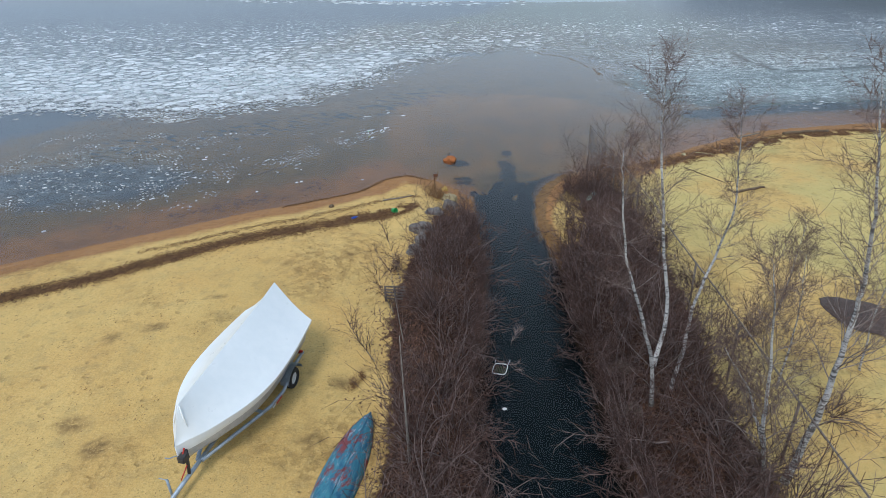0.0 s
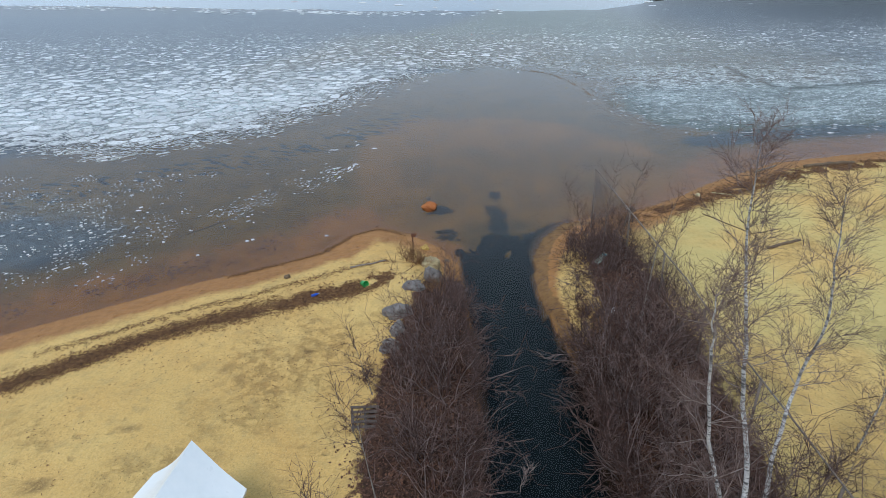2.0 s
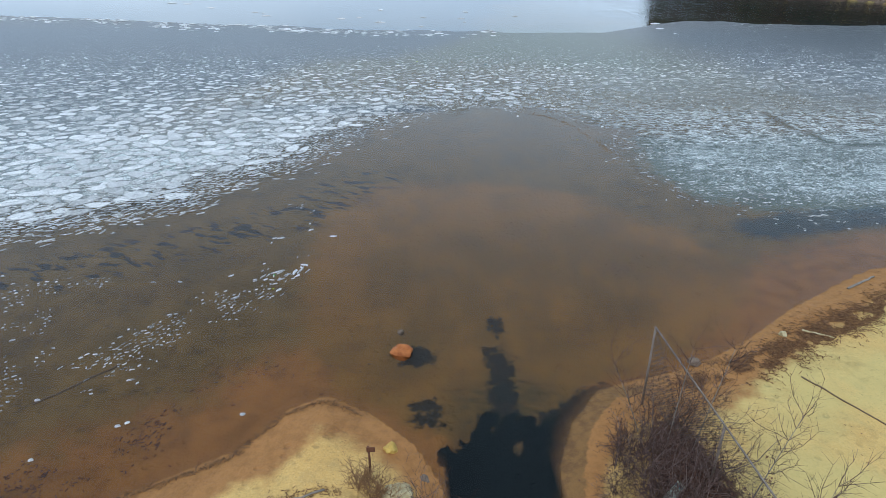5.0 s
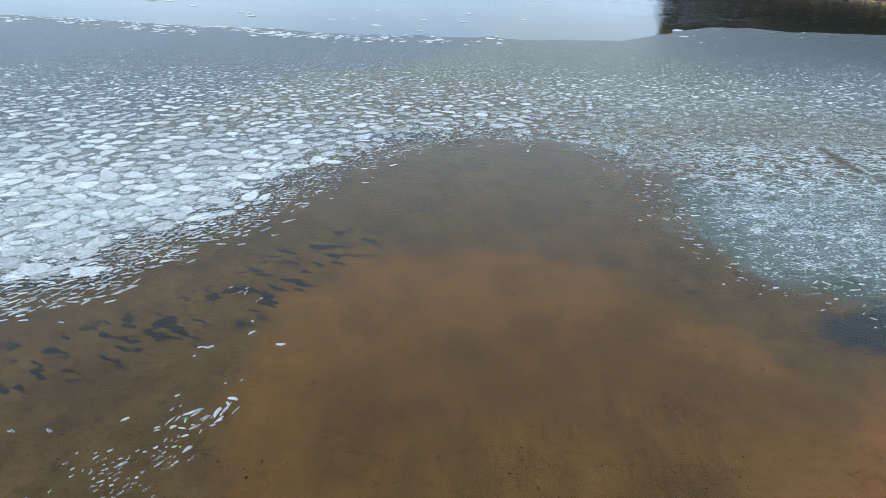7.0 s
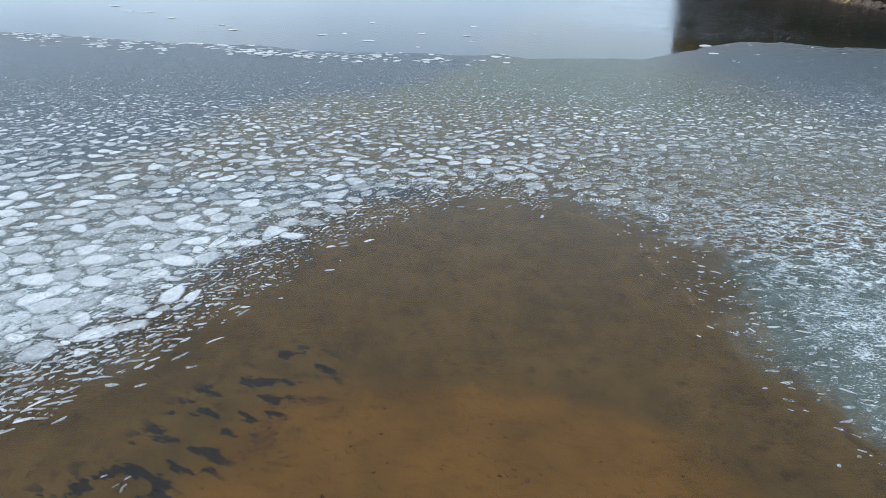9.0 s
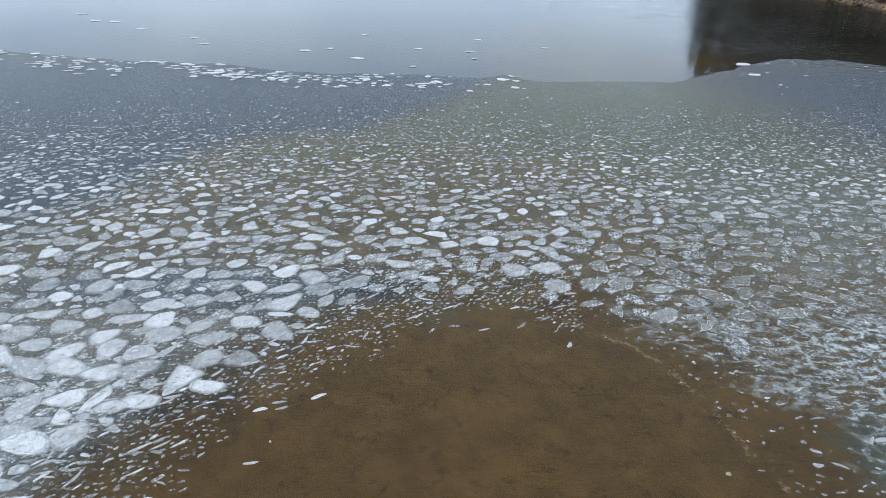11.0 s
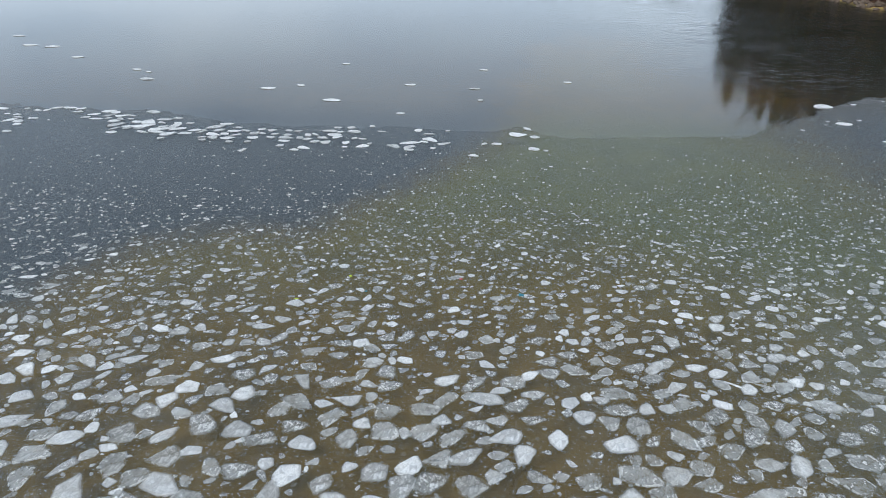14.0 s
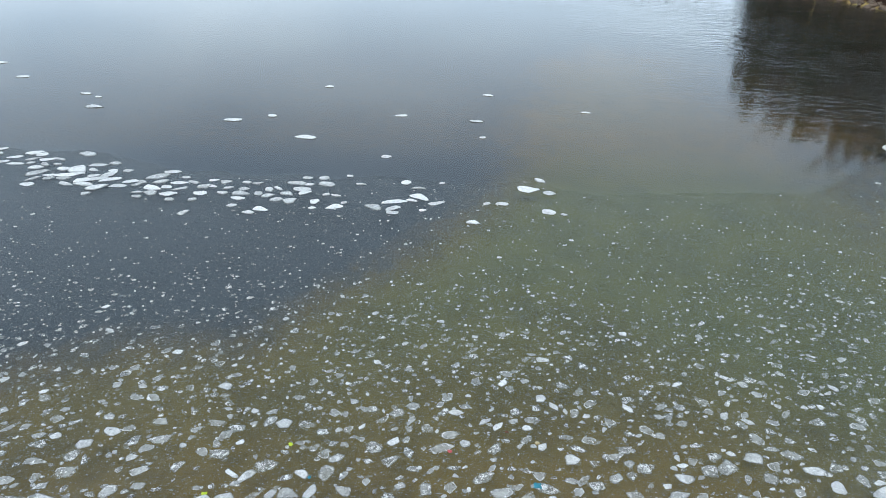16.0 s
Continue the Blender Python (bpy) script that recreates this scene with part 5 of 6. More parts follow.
def birch(name, label, stems, seed, base, limb_len=1.0, bare_to=0.35):
    """A birch of one or more stems, each a line of points with its foot radius: a trunk mesh each, limbs and twigs."""
    r = np.random.default_rng(seed)
    ob = thing(name, label, "tree", "birches", at=pose(*base))
    limbs, twigs = [], []
    for pts, rad in stems:
        p = np.array(pts, float)
        u = np.linspace(0, len(p) - 1, 4 * len(p))
        q = np.stack([np.interp(u, np.arange(len(p)), p[:, c]) for c in range(3)], -1)
        q[1:-1] = (q[:-2] + 2 * q[1:-1] + q[2:]) / 4
        q[1:-1, :2] += r.normal(0, 0.012, (len(q) - 2, 2))
        taper = 0.74 * rad * (1 - 0.88 * np.linspace(0, 1, len(q)) ** 0.9)
        taper[0] *= 1.25
        part("trunk", pipe("trunk", q - np.array(base), taper, M_BIRCH, 9), ob, "white birch trunk with dark scars")
        length = np.linalg.norm(np.diff(q, axis=0), axis=1).sum()
        for k in range(2, len(q)):
            f = k / (len(q) - 1)
            d = q[k] - q[k - 1]
            d /= np.linalg.norm(d)
            for _ in range(1 if f < bare_to else 3):
                if f < bare_to and r.uniform() < 0.45:
                    continue
                way = side_way(d, r, r.uniform(0.6, 1.15))
                ll = limb_len * length * 0.26 * (1.15 - 0.75 * f) * r.uniform(0.6, 1.2)
                rows, lp = branch_segments(q[k] - np.array(base), way, ll, max(taper[k] * 0.23, 0.0055), 6, r, 0.14, 0.08, 0.3)
                limbs += rows
                for a, e, rr in lp[1:]:
                    for _ in range(2):
                        rows2, lp2 = branch_segments(a, side_way(e, r, r.uniform(0.4, 1.0)), ll * r.uniform(0.18, 0.42), 0.0048, 3, r, 0.2, 0.0, 0.5)
                        twigs += rows2
                        for b, g, _r in lp2[1:]:
                            twigs += branch_segments(b, side_way(g, r, r.uniform(0.4, 0.9)), r.uniform(0.12, 0.32), 0.0035, 1, r)[0]
    tagged(part("limb_growth", tubes("limb_growth", limbs, M_LIMB, 5), ob, "pale thin limbs"), kind="stuff")
    tagged(part("crown", tubes("crown", twigs, M_TWIG, 3), ob, "fine brown twigs"), kind="stuff")
    return ob


birch("birch_tree", "three-stemmed white birch without leaves in the thicket",
      [([(5.4, 11.95, 0.4), (5.28, 12.2, 1.7), (4.6, 11.95, 3.6), (4.05, 11.8, 5.0), (3.72, 11.8, 6.7), (3.65, 11.9, 7.6)], 0.085),
       ([(5.32, 12.2, 1.6), (5.75, 12.9, 2.7), (5.55, 13.45, 4.2), (5.25, 13.6, 6.1), (5.1, 14.0, 7.6), (5.05, 14.1, 8.9)], 0.085),
       ([(5.8, 12.0, 0.4), (6.4, 13.0, 1.3), (6.9, 14.0, 2.5), (7.7, 15.0, 3.3), (7.9, 15.0, 4.7), (7.75, 15.2, 6.2), (7.6, 15.3, 7.4)], 0.085)], 31, (5.5, 12.0, 0.4), 0.8, 0.45)
birch("birch_tree", "slender white birch with long drooping bare limbs",
      [([(7.16, 9.3, 0.4), (6.65, 9.3, 2.3), (6.45, 9.3, 3.6), (6.2, 9.35, 5.0), (5.9, 9.4, 6.3)], 0.08), ([(6.75, 9.3, 1.9), (6.2, 9.5, 3.3), (5.6, 9.7, 4.2)], 0.05)], 32, (7.16, 9.3, 0.4), 1.1, 0.15)
birch("birch_tree", "tall leaning white birch with scarred bark beside the fence",
      [([(7.7, 9.5, 0.4), (8.2, 9.9, 1.9), (8.35, 10.1, 3.2), (8.62, 10.5, 4.6), (8.4, 10.6, 6.4), (8.3, 10.9, 7.5), (7.8, 11.0, 9.3)], 0.12)], 33, (7.7, 9.5, 0.4), 0.8, 0.3)
birch("young_birch", "young twiggy birch on the sand behind the fence", [([(10.2, 15.5, 0.4), (10.4, 15.6, 2.0), (10.5, 15.8, 3.8)], 0.04)], 34, (10.2, 15.5, 0.4), 1.5, 0.1)
birch("young_birch", "young twiggy birch on the sand behind the fence", [([(11.6, 13.2, 0.4), (11.5, 13.4, 2.4), (11.7, 13.6, 4.6)], 0.045)], 35, (11.6, 13.2, 0.4), 1.4, 0.1)
birch("young_birch", "young twiggy birch on the sand behind the fence", [([(9.0, 12.6, 0.4), (9.1, 12.8, 2.4), (8.9, 13.0, 4.4)], 0.045)], 36, (9.0, 12.6, 0.4), 1.4, 0.1)


def sapling(seed, path, rad, label):
    r = np.random.default_rng(seed)
    base = path[0]
    ob = thing("sapling", label, "tree", "bare saplings", at=pose(*base))
    p = np.array(path, float) - np.array(base)
    u = np.linspace(0, len(p) - 1, 10)
    q = np.stack([np.interp(u, np.arange(len(p)), p[:, c]) for c in range(3)], -1)
    part("trunk", pipe("trunk", q, np.linspace(rad, rad * 0.2, 10), M_GREYWOOD, 7), ob)
    rows = []
    for k in range(3, 10):
        for _ in range(3):
            a, lp = branch_segments(q[k], side_way(np.array([0, 0, 1.0]), r, r.uniform(0.4, 1.0)), r.uniform(0.4, 1.1), 0.008, 4, r, 0.14, 0.08, 0.4)
            rows += a
            for b, e, _r in lp[1:]:
                for _ in range(2):
                    rows += branch_segments(b, side_way(e, r, 0.7), r.uniform(0.12, 0.4), 0.0045, 2, r)[0]
    tagged(part("crown", tubes("crown", rows, M_ALDER, 3), ob, "bare twigs"), kind="stuff")


for k, (x, y, dx, h, rad) in enumerate(((6.7, 20.9, 0.2, 3.2, 0.045), (7.0, 26.4, 0.2, 3.3, 0.02), (7.6, 26.2, 0.5, 3.4, 0.02), (6.5, 27.0, -0.9, 2.4, 0.016), (8.2, 24.5, 0.7, 2.9, 0.018), (7.9, 22.6, 0.5, 3.0, 0.02),
                                       (-0.9, 9.9, -0.1, 4.2, 0.04), (-1.3, 14.4, -0.3, 3.0, 0.02), (-1.6, 17.9, -0.4, 2.2, 0.016), (-1.7, 16.0, -0.5, 1.9, 0.014), (-2.1, 13.8, -0.7, 1.6, 0.014))):
    sapling(300 + k, [(x, y, ground_z(x, y) - 0.05), (x + dx * 0.4, y + 0.1, h * 0.5), (x + dx, y + 0.25, h)], rad, "slim bare grey sapling rising from the thicket")


def fallen_branch(seed, a, b, rad, label, mat=None):
    r = np.random.default_rng(seed)
    a, b = np.array(a, float), np.array(b, float)
    ob = thing("fallen_branch", label, "branch", "fallen branches", at=pose(*a))
    n = 8
    q = np.linspace(0, 1, n)[:, None] * (b - a) + np.concatenate([[[0, 0, 0]], r.normal(0, 0.04, (n - 1, 3))])
    rows = [[*q[k], *q[k + 1], rad * (1 - 0.8 * k / n), rad * (1 - 0.8 * (k + 1) / n)] for k in range(n - 1)]
    d = (b - a) / np.linalg.norm(b - a)
    for k in range(2, n):
        for _ in range(2):
            s, lp = branch_segments(q[k], side_way(d, r, r.uniform(0.4, 0.9)), np.linalg.norm(b - a) * r.uniform(0.12, 0.3), rad * 0.4, 4, r, 0.15, 0.02, 0.4)
            rows += s
            for p2, d2, _r in lp[1:]:
                rows += branch_segments(p2, side_way(d2, r, 0.7), r.uniform(0.1, 0.3), 0.005, 2, r)[0]
    part("limb", tubes("limb", rows, mat or M_GREYWOOD, 4), ob)


for k, (a, b, rad) in enumerate((((0.2, 14.2, 0.9), (2.0, 13.6, 0.25), 0.025), ((0.3, 11.2, 1.0), (1.6, 10.0, 0.2), 0.03), ((0.2, 10.6, 0.9), (1.7, 10.9, 0.2), 0.028), ((0.4, 10.0, 0.8), (1.5, 9.4, 0.1), 0.03),
                                 ((0.6, 17.6, 1.2), (2.3, 17.9, 0.5), 0.022), ((0.8, 21.5, 0.8), (2.2, 21.9, 0.5), 0.018), ((5.2, 10.2, 1.0), (3.2, 11.2, 0.15), 0.03), ((5.0, 9.6, 0.9), (3.4, 10.0, 0.1), 0.03),
                                 ((4.8, 13.6, 1.0), (3.3, 14.4, 0.12), 0.025), ((4.9, 19.3, 0.8), (3.5, 19.9, 0.06), 0.022), ((4.5, 21.8, 0.5), (3.4, 22.5, 0.05), 0.02), ((4.7, 17.3, 0.9), (3.4, 17.6, 0.1), 0.022),
                                 ((2.0, 15.1, -0.02), (2.3, 15.6, 0.25), 0.010))):
    fallen_branch(400 + k, a, b, rad * 0.8, "grey dead branch hanging over the dark channel", M_ALDER if k % 3 else M_STEM)


# ---- boat under its cover, on a trailer ----
def loft(name, sections, mat, smooth=False, closed=False):
    """A skin over sections with equal numbers of points."""
    v = np.array(sections, float)
    n, k = v.shape[0], v.shape[1]
    faces = [[i * k + j, i * k + (j + 1) % k, (i + 1) * k + (j + 1) % k, (i + 1) * k + j] for i in range(n - 1) for j in range(k if closed else k - 1)]
    faces += [list(range(k))[::-1], [(n - 1) * k + j for j in range(k)]]
    return mesh_data(name, v.reshape(-1, 3), faces, mat, smooth)


BOAT = pose(-4.87, 14.25, 0.0, 0, 0, 180 - 13.5)      # local +y runs from the stern to the bow
L = 4.86


def beam(u):
    return 1.03 * (1 + 0.14 * math.sin(math.pi * min(u / 0.8, 1))) * max(0.0, 1 - max(0.0, (u - 0.40) / 0.60) ** 2.7) + 0.015


def gunwale(u):
    return 1.80 - 0.10 * u


def ridge(u):
    return 2.80 - 0.28 * u - max(0, (u - 0.92) / 0.08) ** 1.3 * 0.85 + 0.06 * max(0, 1 - u / 0.12)


boat = thing("covered_boat", "motor boat wrapped in white shrink cover on a trailer", "boat", at=BOAT)
cover, hull = [], []
for i in range(37):
    u = i / 36
    b, g, h, y = beam(u), gunwale(u), ridge(u), u * L + (0.05 if i == 36 else 0)
    half = []
    for w in np.linspace(0, 1, 9):
        sag = 0.10 * math.sin(math.pi * w) * (1 + 0.25 * math.sin(7 * u + 3 * w)) * (1 - u * 0.6) + 0.012 * math.sin(23 * u) * math.sin(math.pi * w)
        half.append((b * w * (1 if w else 0), g + (h - g) * (1 - w) ** 1.05 - sag * 0.9, w))
    skirt = [(b * 0.975, g - 0.12), (b * 0.86, g - 0.30 + 0.02 * math.sin(9 * u))]
    right = [(x, z) for x, z, w in half] + skirt
    left = [(-x, z) for x, z in right[::-1]]
    row = left[:-1] + right
    cover.append([(x, y + (0.10 * (1 - (x / (b + 1e-6)) ** 2) * -1 if i == 0 else 0), z) for x, z in row])
    k = 0.72 + 0.75 * max(0, u - 0.55) ** 2 * 2.4
    hl = [(0, k), (b * 0.5, k + 0.16), (b * 0.72, k + 0.32), (b * 0.83, g - 0.27)]
    hull.append([(-x, y * 0.985, z) for x, z in hl[:0:-1]] + [(x, y * 0.985, z) for x, z in hl])
cover_mesh = loft("cover", cover, M_COVER, True)
cover_mesh.set_sharp_from_angle(angle=radians(24))
part("cover", cover_mesh, boat, "taut white shrink-wrap cover with a ridge")
part("hull", loft("hull", hull, M_HULL, True), boat, "grey-white hull below the cover")
for s in (-1, 1):
    part("cover_pleat", pipe("cover_pleat", [(s * 0.03, 0.925 * L, 2.52), (s * 0.10, 0.935 * L, 2.25), (s * 0.16, 0.94 * L, 2.0)], [0.012, 0.02, 0.008], M_COVER, 6), boat)

trailer = thing("boat_trailer", "galvanised single-axle boat trailer standing on sand", "trailer", at=pose(0.16, 0.02, 0) @ BOAT)
GZ0 = 0.45
for s in (-1, 1):
    part("frame_rail", pipe("frame_rail", [(s * 0.66, 0.4, GZ0 + 0.42), (s * 0.68, 1.0, GZ0 + 0.42), (s * 0.86, 2.0, GZ0 + 0.42), (s * 0.80, 2.6, GZ0 + 0.42), (s * 0.06, 4.55, GZ0 + 0.40)], 0.05, M_GALV, 6), trailer)
    part("bunk", box("bunk", (0.09, 2.4, 0.06), M_DRIFT, (s * 0.45, 1.2, GZ0 + 0.50), 0.01), trailer, "carpeted wooden bunk")
    wheel = thing("wheel", "", "", at=pose(s * 0.76, 1.34, GZ0 + 0.29, 0, 90, 0))
    wheel.parent = trailer
    bm = bmesh.new()
    prof = [(0.17, -0.085), (0.25, -0.095), (0.285, -0.075), (0.30, -0.03), (0.30, 0.03), (0.285, 0.075), (0.25, 0.095), (0.17, 0.085)]
    ringv = [[bm.verts.new((math.cos(a) * q, math.sin(a) * q, w)) for q, w in prof] for a in np.linspace(0, 2 * np.pi, 28, endpoint=False)]
    for i in range(28):
        for j in range(len(prof)):
            bm.faces.new((ringv[i][j], ringv[(i + 1) % 28][j], ringv[(i + 1) % 28][(j + 1) % len(prof)], ringv[i][(j + 1) % len(prof)]))
    part("tyre", from_bm("tyre", bm, M_RUBBER, True), wheel, "black rubber tyre")
    bm = bmesh.new()
    bmesh.ops.create_cone(bm, cap_ends=True, segments=20, radius1=0.175, radius2=0.175, depth=0.10)
    bmesh.ops.inset_region(bm, faces=[q for q in bm.faces if len(q.verts) > 4], thickness=0.05, depth=-0.03)
    part("rim", from_bm("rim", bm, M_WHITE), wheel, "white steel wheel rim")
    arc = [(s * 0.76, 1.34 + math.cos(a) * 0.42, GZ0 + 0.32 + math.sin(a) * 0.36) for a in np.linspace(0.1, math.pi - 0.1, 11)]
    fv = [[(x + dx, y, z) for dx, dz in ((-0.13, 0), (0.13, 0), (0.13, -0.02), (-0.13, -0.02))] for x, y, z in arc]
    part("fender", loft("fender", fv, M_GALV, False, True), trailer, "blue-grey metal mudguard")
    part("reflector_strip", box("reflector_strip", (0.012, 0.28, 0.05), M_RED, (s * 0.915, 2.35, GZ0 + 0.44), 0.004), trailer, "red reflector strip")
    part("reflector_strip", box("reflector_strip", (0.012, 0.16, 0.05), M_WHITE, (s * 0.895, 2.58, GZ0 + 0.44), 0.004), trailer, "white reflector strip")
    part("tail_lamp", box("tail_lamp", (0.18, 0.06, 0.10), M_RED, (s * 0.60, 0.45, GZ0 + 0.46), 0.01), trailer)
part("axle", pipe("axle", [(-0.7, 1.34, GZ0 + 0.29), (0.7, 1.34, GZ0 + 0.29)], 0.04, M_GALV), trailer)
for y in (0.42, 1.6, 2.8):
    part("crossbeam", box("crossbeam", (1.3, 0.07, 0.07), M_GALV, (0, y, GZ0 + 0.40), 0.008), trailer)
part("tongue", pipe("tongue", [(0, 3.4, GZ0 + 0.40), (0, 5.9, GZ0 + 0.36)], 0.055, M_GALV, 6), trailer)
part("coupler", box("coupler", (0.10, 0.28, 0.10), M_BLACK, (0, 6.0, GZ0 + 0.38), 0.02), trailer, "black hitch coupler")
part("winch_post", pipe("winch_post", [(0, 4.95, GZ0 + 0.4), (0, 4.85, GZ0 + 1.05)], 0.04, M_BLACK, 6), trailer)
winch = part("winch", box("winch", (0.18, 0.22, 0.16), M_BLACK, (0, 4.98, GZ0 + 0.95), 0.02), trailer, "black hand winch")
part("winch_crank", pipe("winch_crank", [(0.09, 4.98, GZ0 + 0.95), (0.2, 4.98, GZ0 + 0.95), (0.22, 5.15, GZ0 + 1.05), (0.32, 5.15, GZ0 + 1.05)], 0.014, M_GALV, 6), winch)
part("bow_strap", pipe("bow_strap", [(0.02, 4.86, GZ0 + 1.12), (0.02, 5.0, GZ0 + 0.95)], 0.02, M_RED, 6), trailer, "red bow strap")
part("safety_strap", pipe("safety_strap", [(0.0, 4.9, GZ0 + 0.7), (0.03, 5.2, GZ0 + 0.46)], 0.016, M_RED, 6), trailer, "red strap")
part("jack", pipe("jack", [(0.14, 5.45, 0.42), (0.14, 5.45, GZ0 + 0.75)], 0.03, M_GALV, 8), trailer, "tongue jack")
part("jack_handle", pipe("jack_handle", [(0.14, 5.45, GZ0 + 0.74), (0.34, 5.45, GZ0 + 0.74)], 0.012, M_GALV, 6), trailer)

# ---- upturned rowing boat ----
rowboat = thing("rowing_boat", "upturned rowing boat with peeling blue and red paint", "boat", at=pose(-2.05, 11.5, 0.42, 0, 0, 180 - 13) @ pose(0, 0, 0, 0, -14, 0))
secs, RL = [], 3.7
for i in range(25):
    u = i / 24
    b = 0.46 * math.sin(math.pi * min(0.5, 0.5 * (u / 0.55) ** 0.72 if u < 0.55 else 0.5)) * (1 - 0.22 * max(0, u - 0.6) / 0.4) + 0.02
    h = 0.50 - 0.16 * (1 - min(u / 0.3, 1)) ** 2
    prof = [(1.0, 0.0), (1.02, 0.10), (0.95, 0.26), (0.72, h * 0.82), (0.35, h * 0.97), (0.0, h)]
    secs.append([(b * a, u * RL, z) for a, z in prof] + [(-b * a, u * RL, z) for a, z in prof[-2::-1]])
part("hull", loft("hull", secs, M_PAINT, True), rowboat, "hull with flaking blue, teal and red paint")
part("keel", pipe("keel", [(0, u * RL, 0.505 - 0.16 * (1 - min(u / 0.3, 1)) ** 2) for u in np.linspace(0.02, 1, 14)], 0.012, M_PAINT, 6), rowboat, "worn keel strip")
for s in (0, 10):
    part("gunwale", pipe("gunwale", [(q[s][0] * 1.02, q[s][1], 0.02) for q in secs], 0.022, M_GREYWOOD, 6), rowboat)

# ---- wire fence ----
fence = thing("chain_link_fence", "leaning chain-link fence with a grey top rail", "fence")
TOP = [(6.9, 28.1, 2.87), (7.35, 25.6, 2.45), (7.55, 22.5, 2.40), (7.65, 20.3, 2.40), (7.6, 17.8, 2.40), (7.7, 14.5, 2.40), (7.75, 11.0, 2.40), (7.8, 7.0, 2.40), (7.8, 3.0, 2.4)]


def rail_at(y):
    t = np.array(TOP)[::-1]
    return np.interp(y, t[:, 1], t[:, 0]), np.interp(y, t[:, 1], t[:, 2])


part("top_rail", pipe("top_rail", TOP, 0.022, M_RAIL, 7), fence, "rusty grey steel top rail")
for y in (28.1, 25.0, 22.0, 19.0, 16.0, 13.0, 10.0, 7.0, 4.0):
    x, z = rail_at(y)
    part("post", pipe("post", [(x + 0.1, y, ground_z(float(x), y) - 0.2), (x, y, z)], 0.032, M_RAIL, 8), fence, "grey steel post")
wires = []
for s in (-1, 1):
    for y in np.arange(3.2, 28.0, 0.07):
        y2 = min(max(y + s * 1.7, 3.0), 28.1)
        f = abs(y2 - y) / 1.7
        (xa, za), (xb, zb) = rail_at(y), rail_at(y2)
        wires.append([xa + 0.09, y, 0.62, xb + 0.09 * (1 - f), y2, 0.62 + (zb - 0.65) * f, 0.0055 if y > 26.2 else 0.0012, 0.0055 if y > 26.2 else 0.0012])
part("wire_mesh", tubes("wire_mesh", wires, M_WIRE, 3), fence, "thin diamond wire mesh")

# ---- rocks ----
for k, (x, y, z, s, mat, label) in enumerate((
        (-1.0, 21.35, 0.42, (0.55, 0.42, 0.42), M_ROCK, "large grey boulder at the foot of the thicket"),
        (-1.0, 20.5, 0.45, (0.42, 0.34, 0.34), M_ROCK, "grey boulder at the foot of the thicket"),
        (-1.2, 19.7, 0.45, (0.40, 0.36, 0.30), M_ROCK, "grey boulder at the foot of the thicket"),
        (-0.5, 22.95, 0.40, (0.42, 0.50, 0.20), M_ROCK, "flat slab of grey rock on the sand"),
        (0.12, 24.0, 0.35, (0.44, 0.42, 0.50), M_ROCK, "tall grey-brown boulder by the channel"),
        (0.12, 25.15, 0.12, (0.40, 0.32, 0.30), M_PALE_ROCK, "pale yellow-white rock by the channel mouth"),
        (-0.08, 26.85, 0.09, (0.21, 0.17, 0.16), M_YELLOW_ROCK, "small yellow rock in the wet sand"),
        (0.22, 30.95, -0.02, (0.34, 0.26, 0.24), M_RUST_ROCK, "rusty orange rock standing in the shallow water"),
        (0.15, 32.1, -0.05, (0.12, 0.10, 0.09), M_BROWN_ROCK, "small brown stone in the shallow water"),
        (0.75, 25.9, 0.02, (0.16, 0.12, 0.08), M_BROWN_ROCK, "small brown stone at the water's edge"),
        (4.95, 13.5, 0.55, (0.35, 0.30, 0.30), M_BROWN_ROCK, "brown rock half hidden in the thicket"),
        (4.9, 11.9, 0.5, (0.3, 0.26, 0.26), M_BROWN_ROCK, "brown rock half hidden in the thicket"),
        (9.35, 30.0, 0.08, (0.20, 0.16, 0.14), M_BROWN_ROCK, "brown stone on the wrack line"),
        (12.9, 31.2, 0.2, (0.16, 0.12, 0.10), M_PALE_ROCK, "pale stone on the wrack line"))):
    ob = new("rock", boulder("rock", tuple(q * (0.74 if k < 5 else 1.0) for q in s), mat, k + 1, 0.24, 4 if max(s) > 0.3 else 3))
    ob.location = (x, y, max(z - 0.25, ground_z(x, y) + 0.12 * s[2]) if z > 0.1 else z)
    ob.rotation_euler = (0, 0, k * 1.3)
    tagged(ob, label, "rock", "shore rocks")

# ---- small things on the beach ----
post = thing("sign_post", "thin rusty post with a small brown board", "post", at=pose(-0.55, 25.75, ground_z(-0.55, 25.75)))
part("pole", pipe("pole", [(0, 0, -0.1), (0.02, 0, 0.6), (0.0, 0, 1.05)], 0.028, M_RUSTWOOD, 8), post)
part("board", box("board", (0.20, 0.03, 0.15), M_RUSTWOOD, (0.06, -0.03, 0.98), 0.006), post, "small rust-brown board")

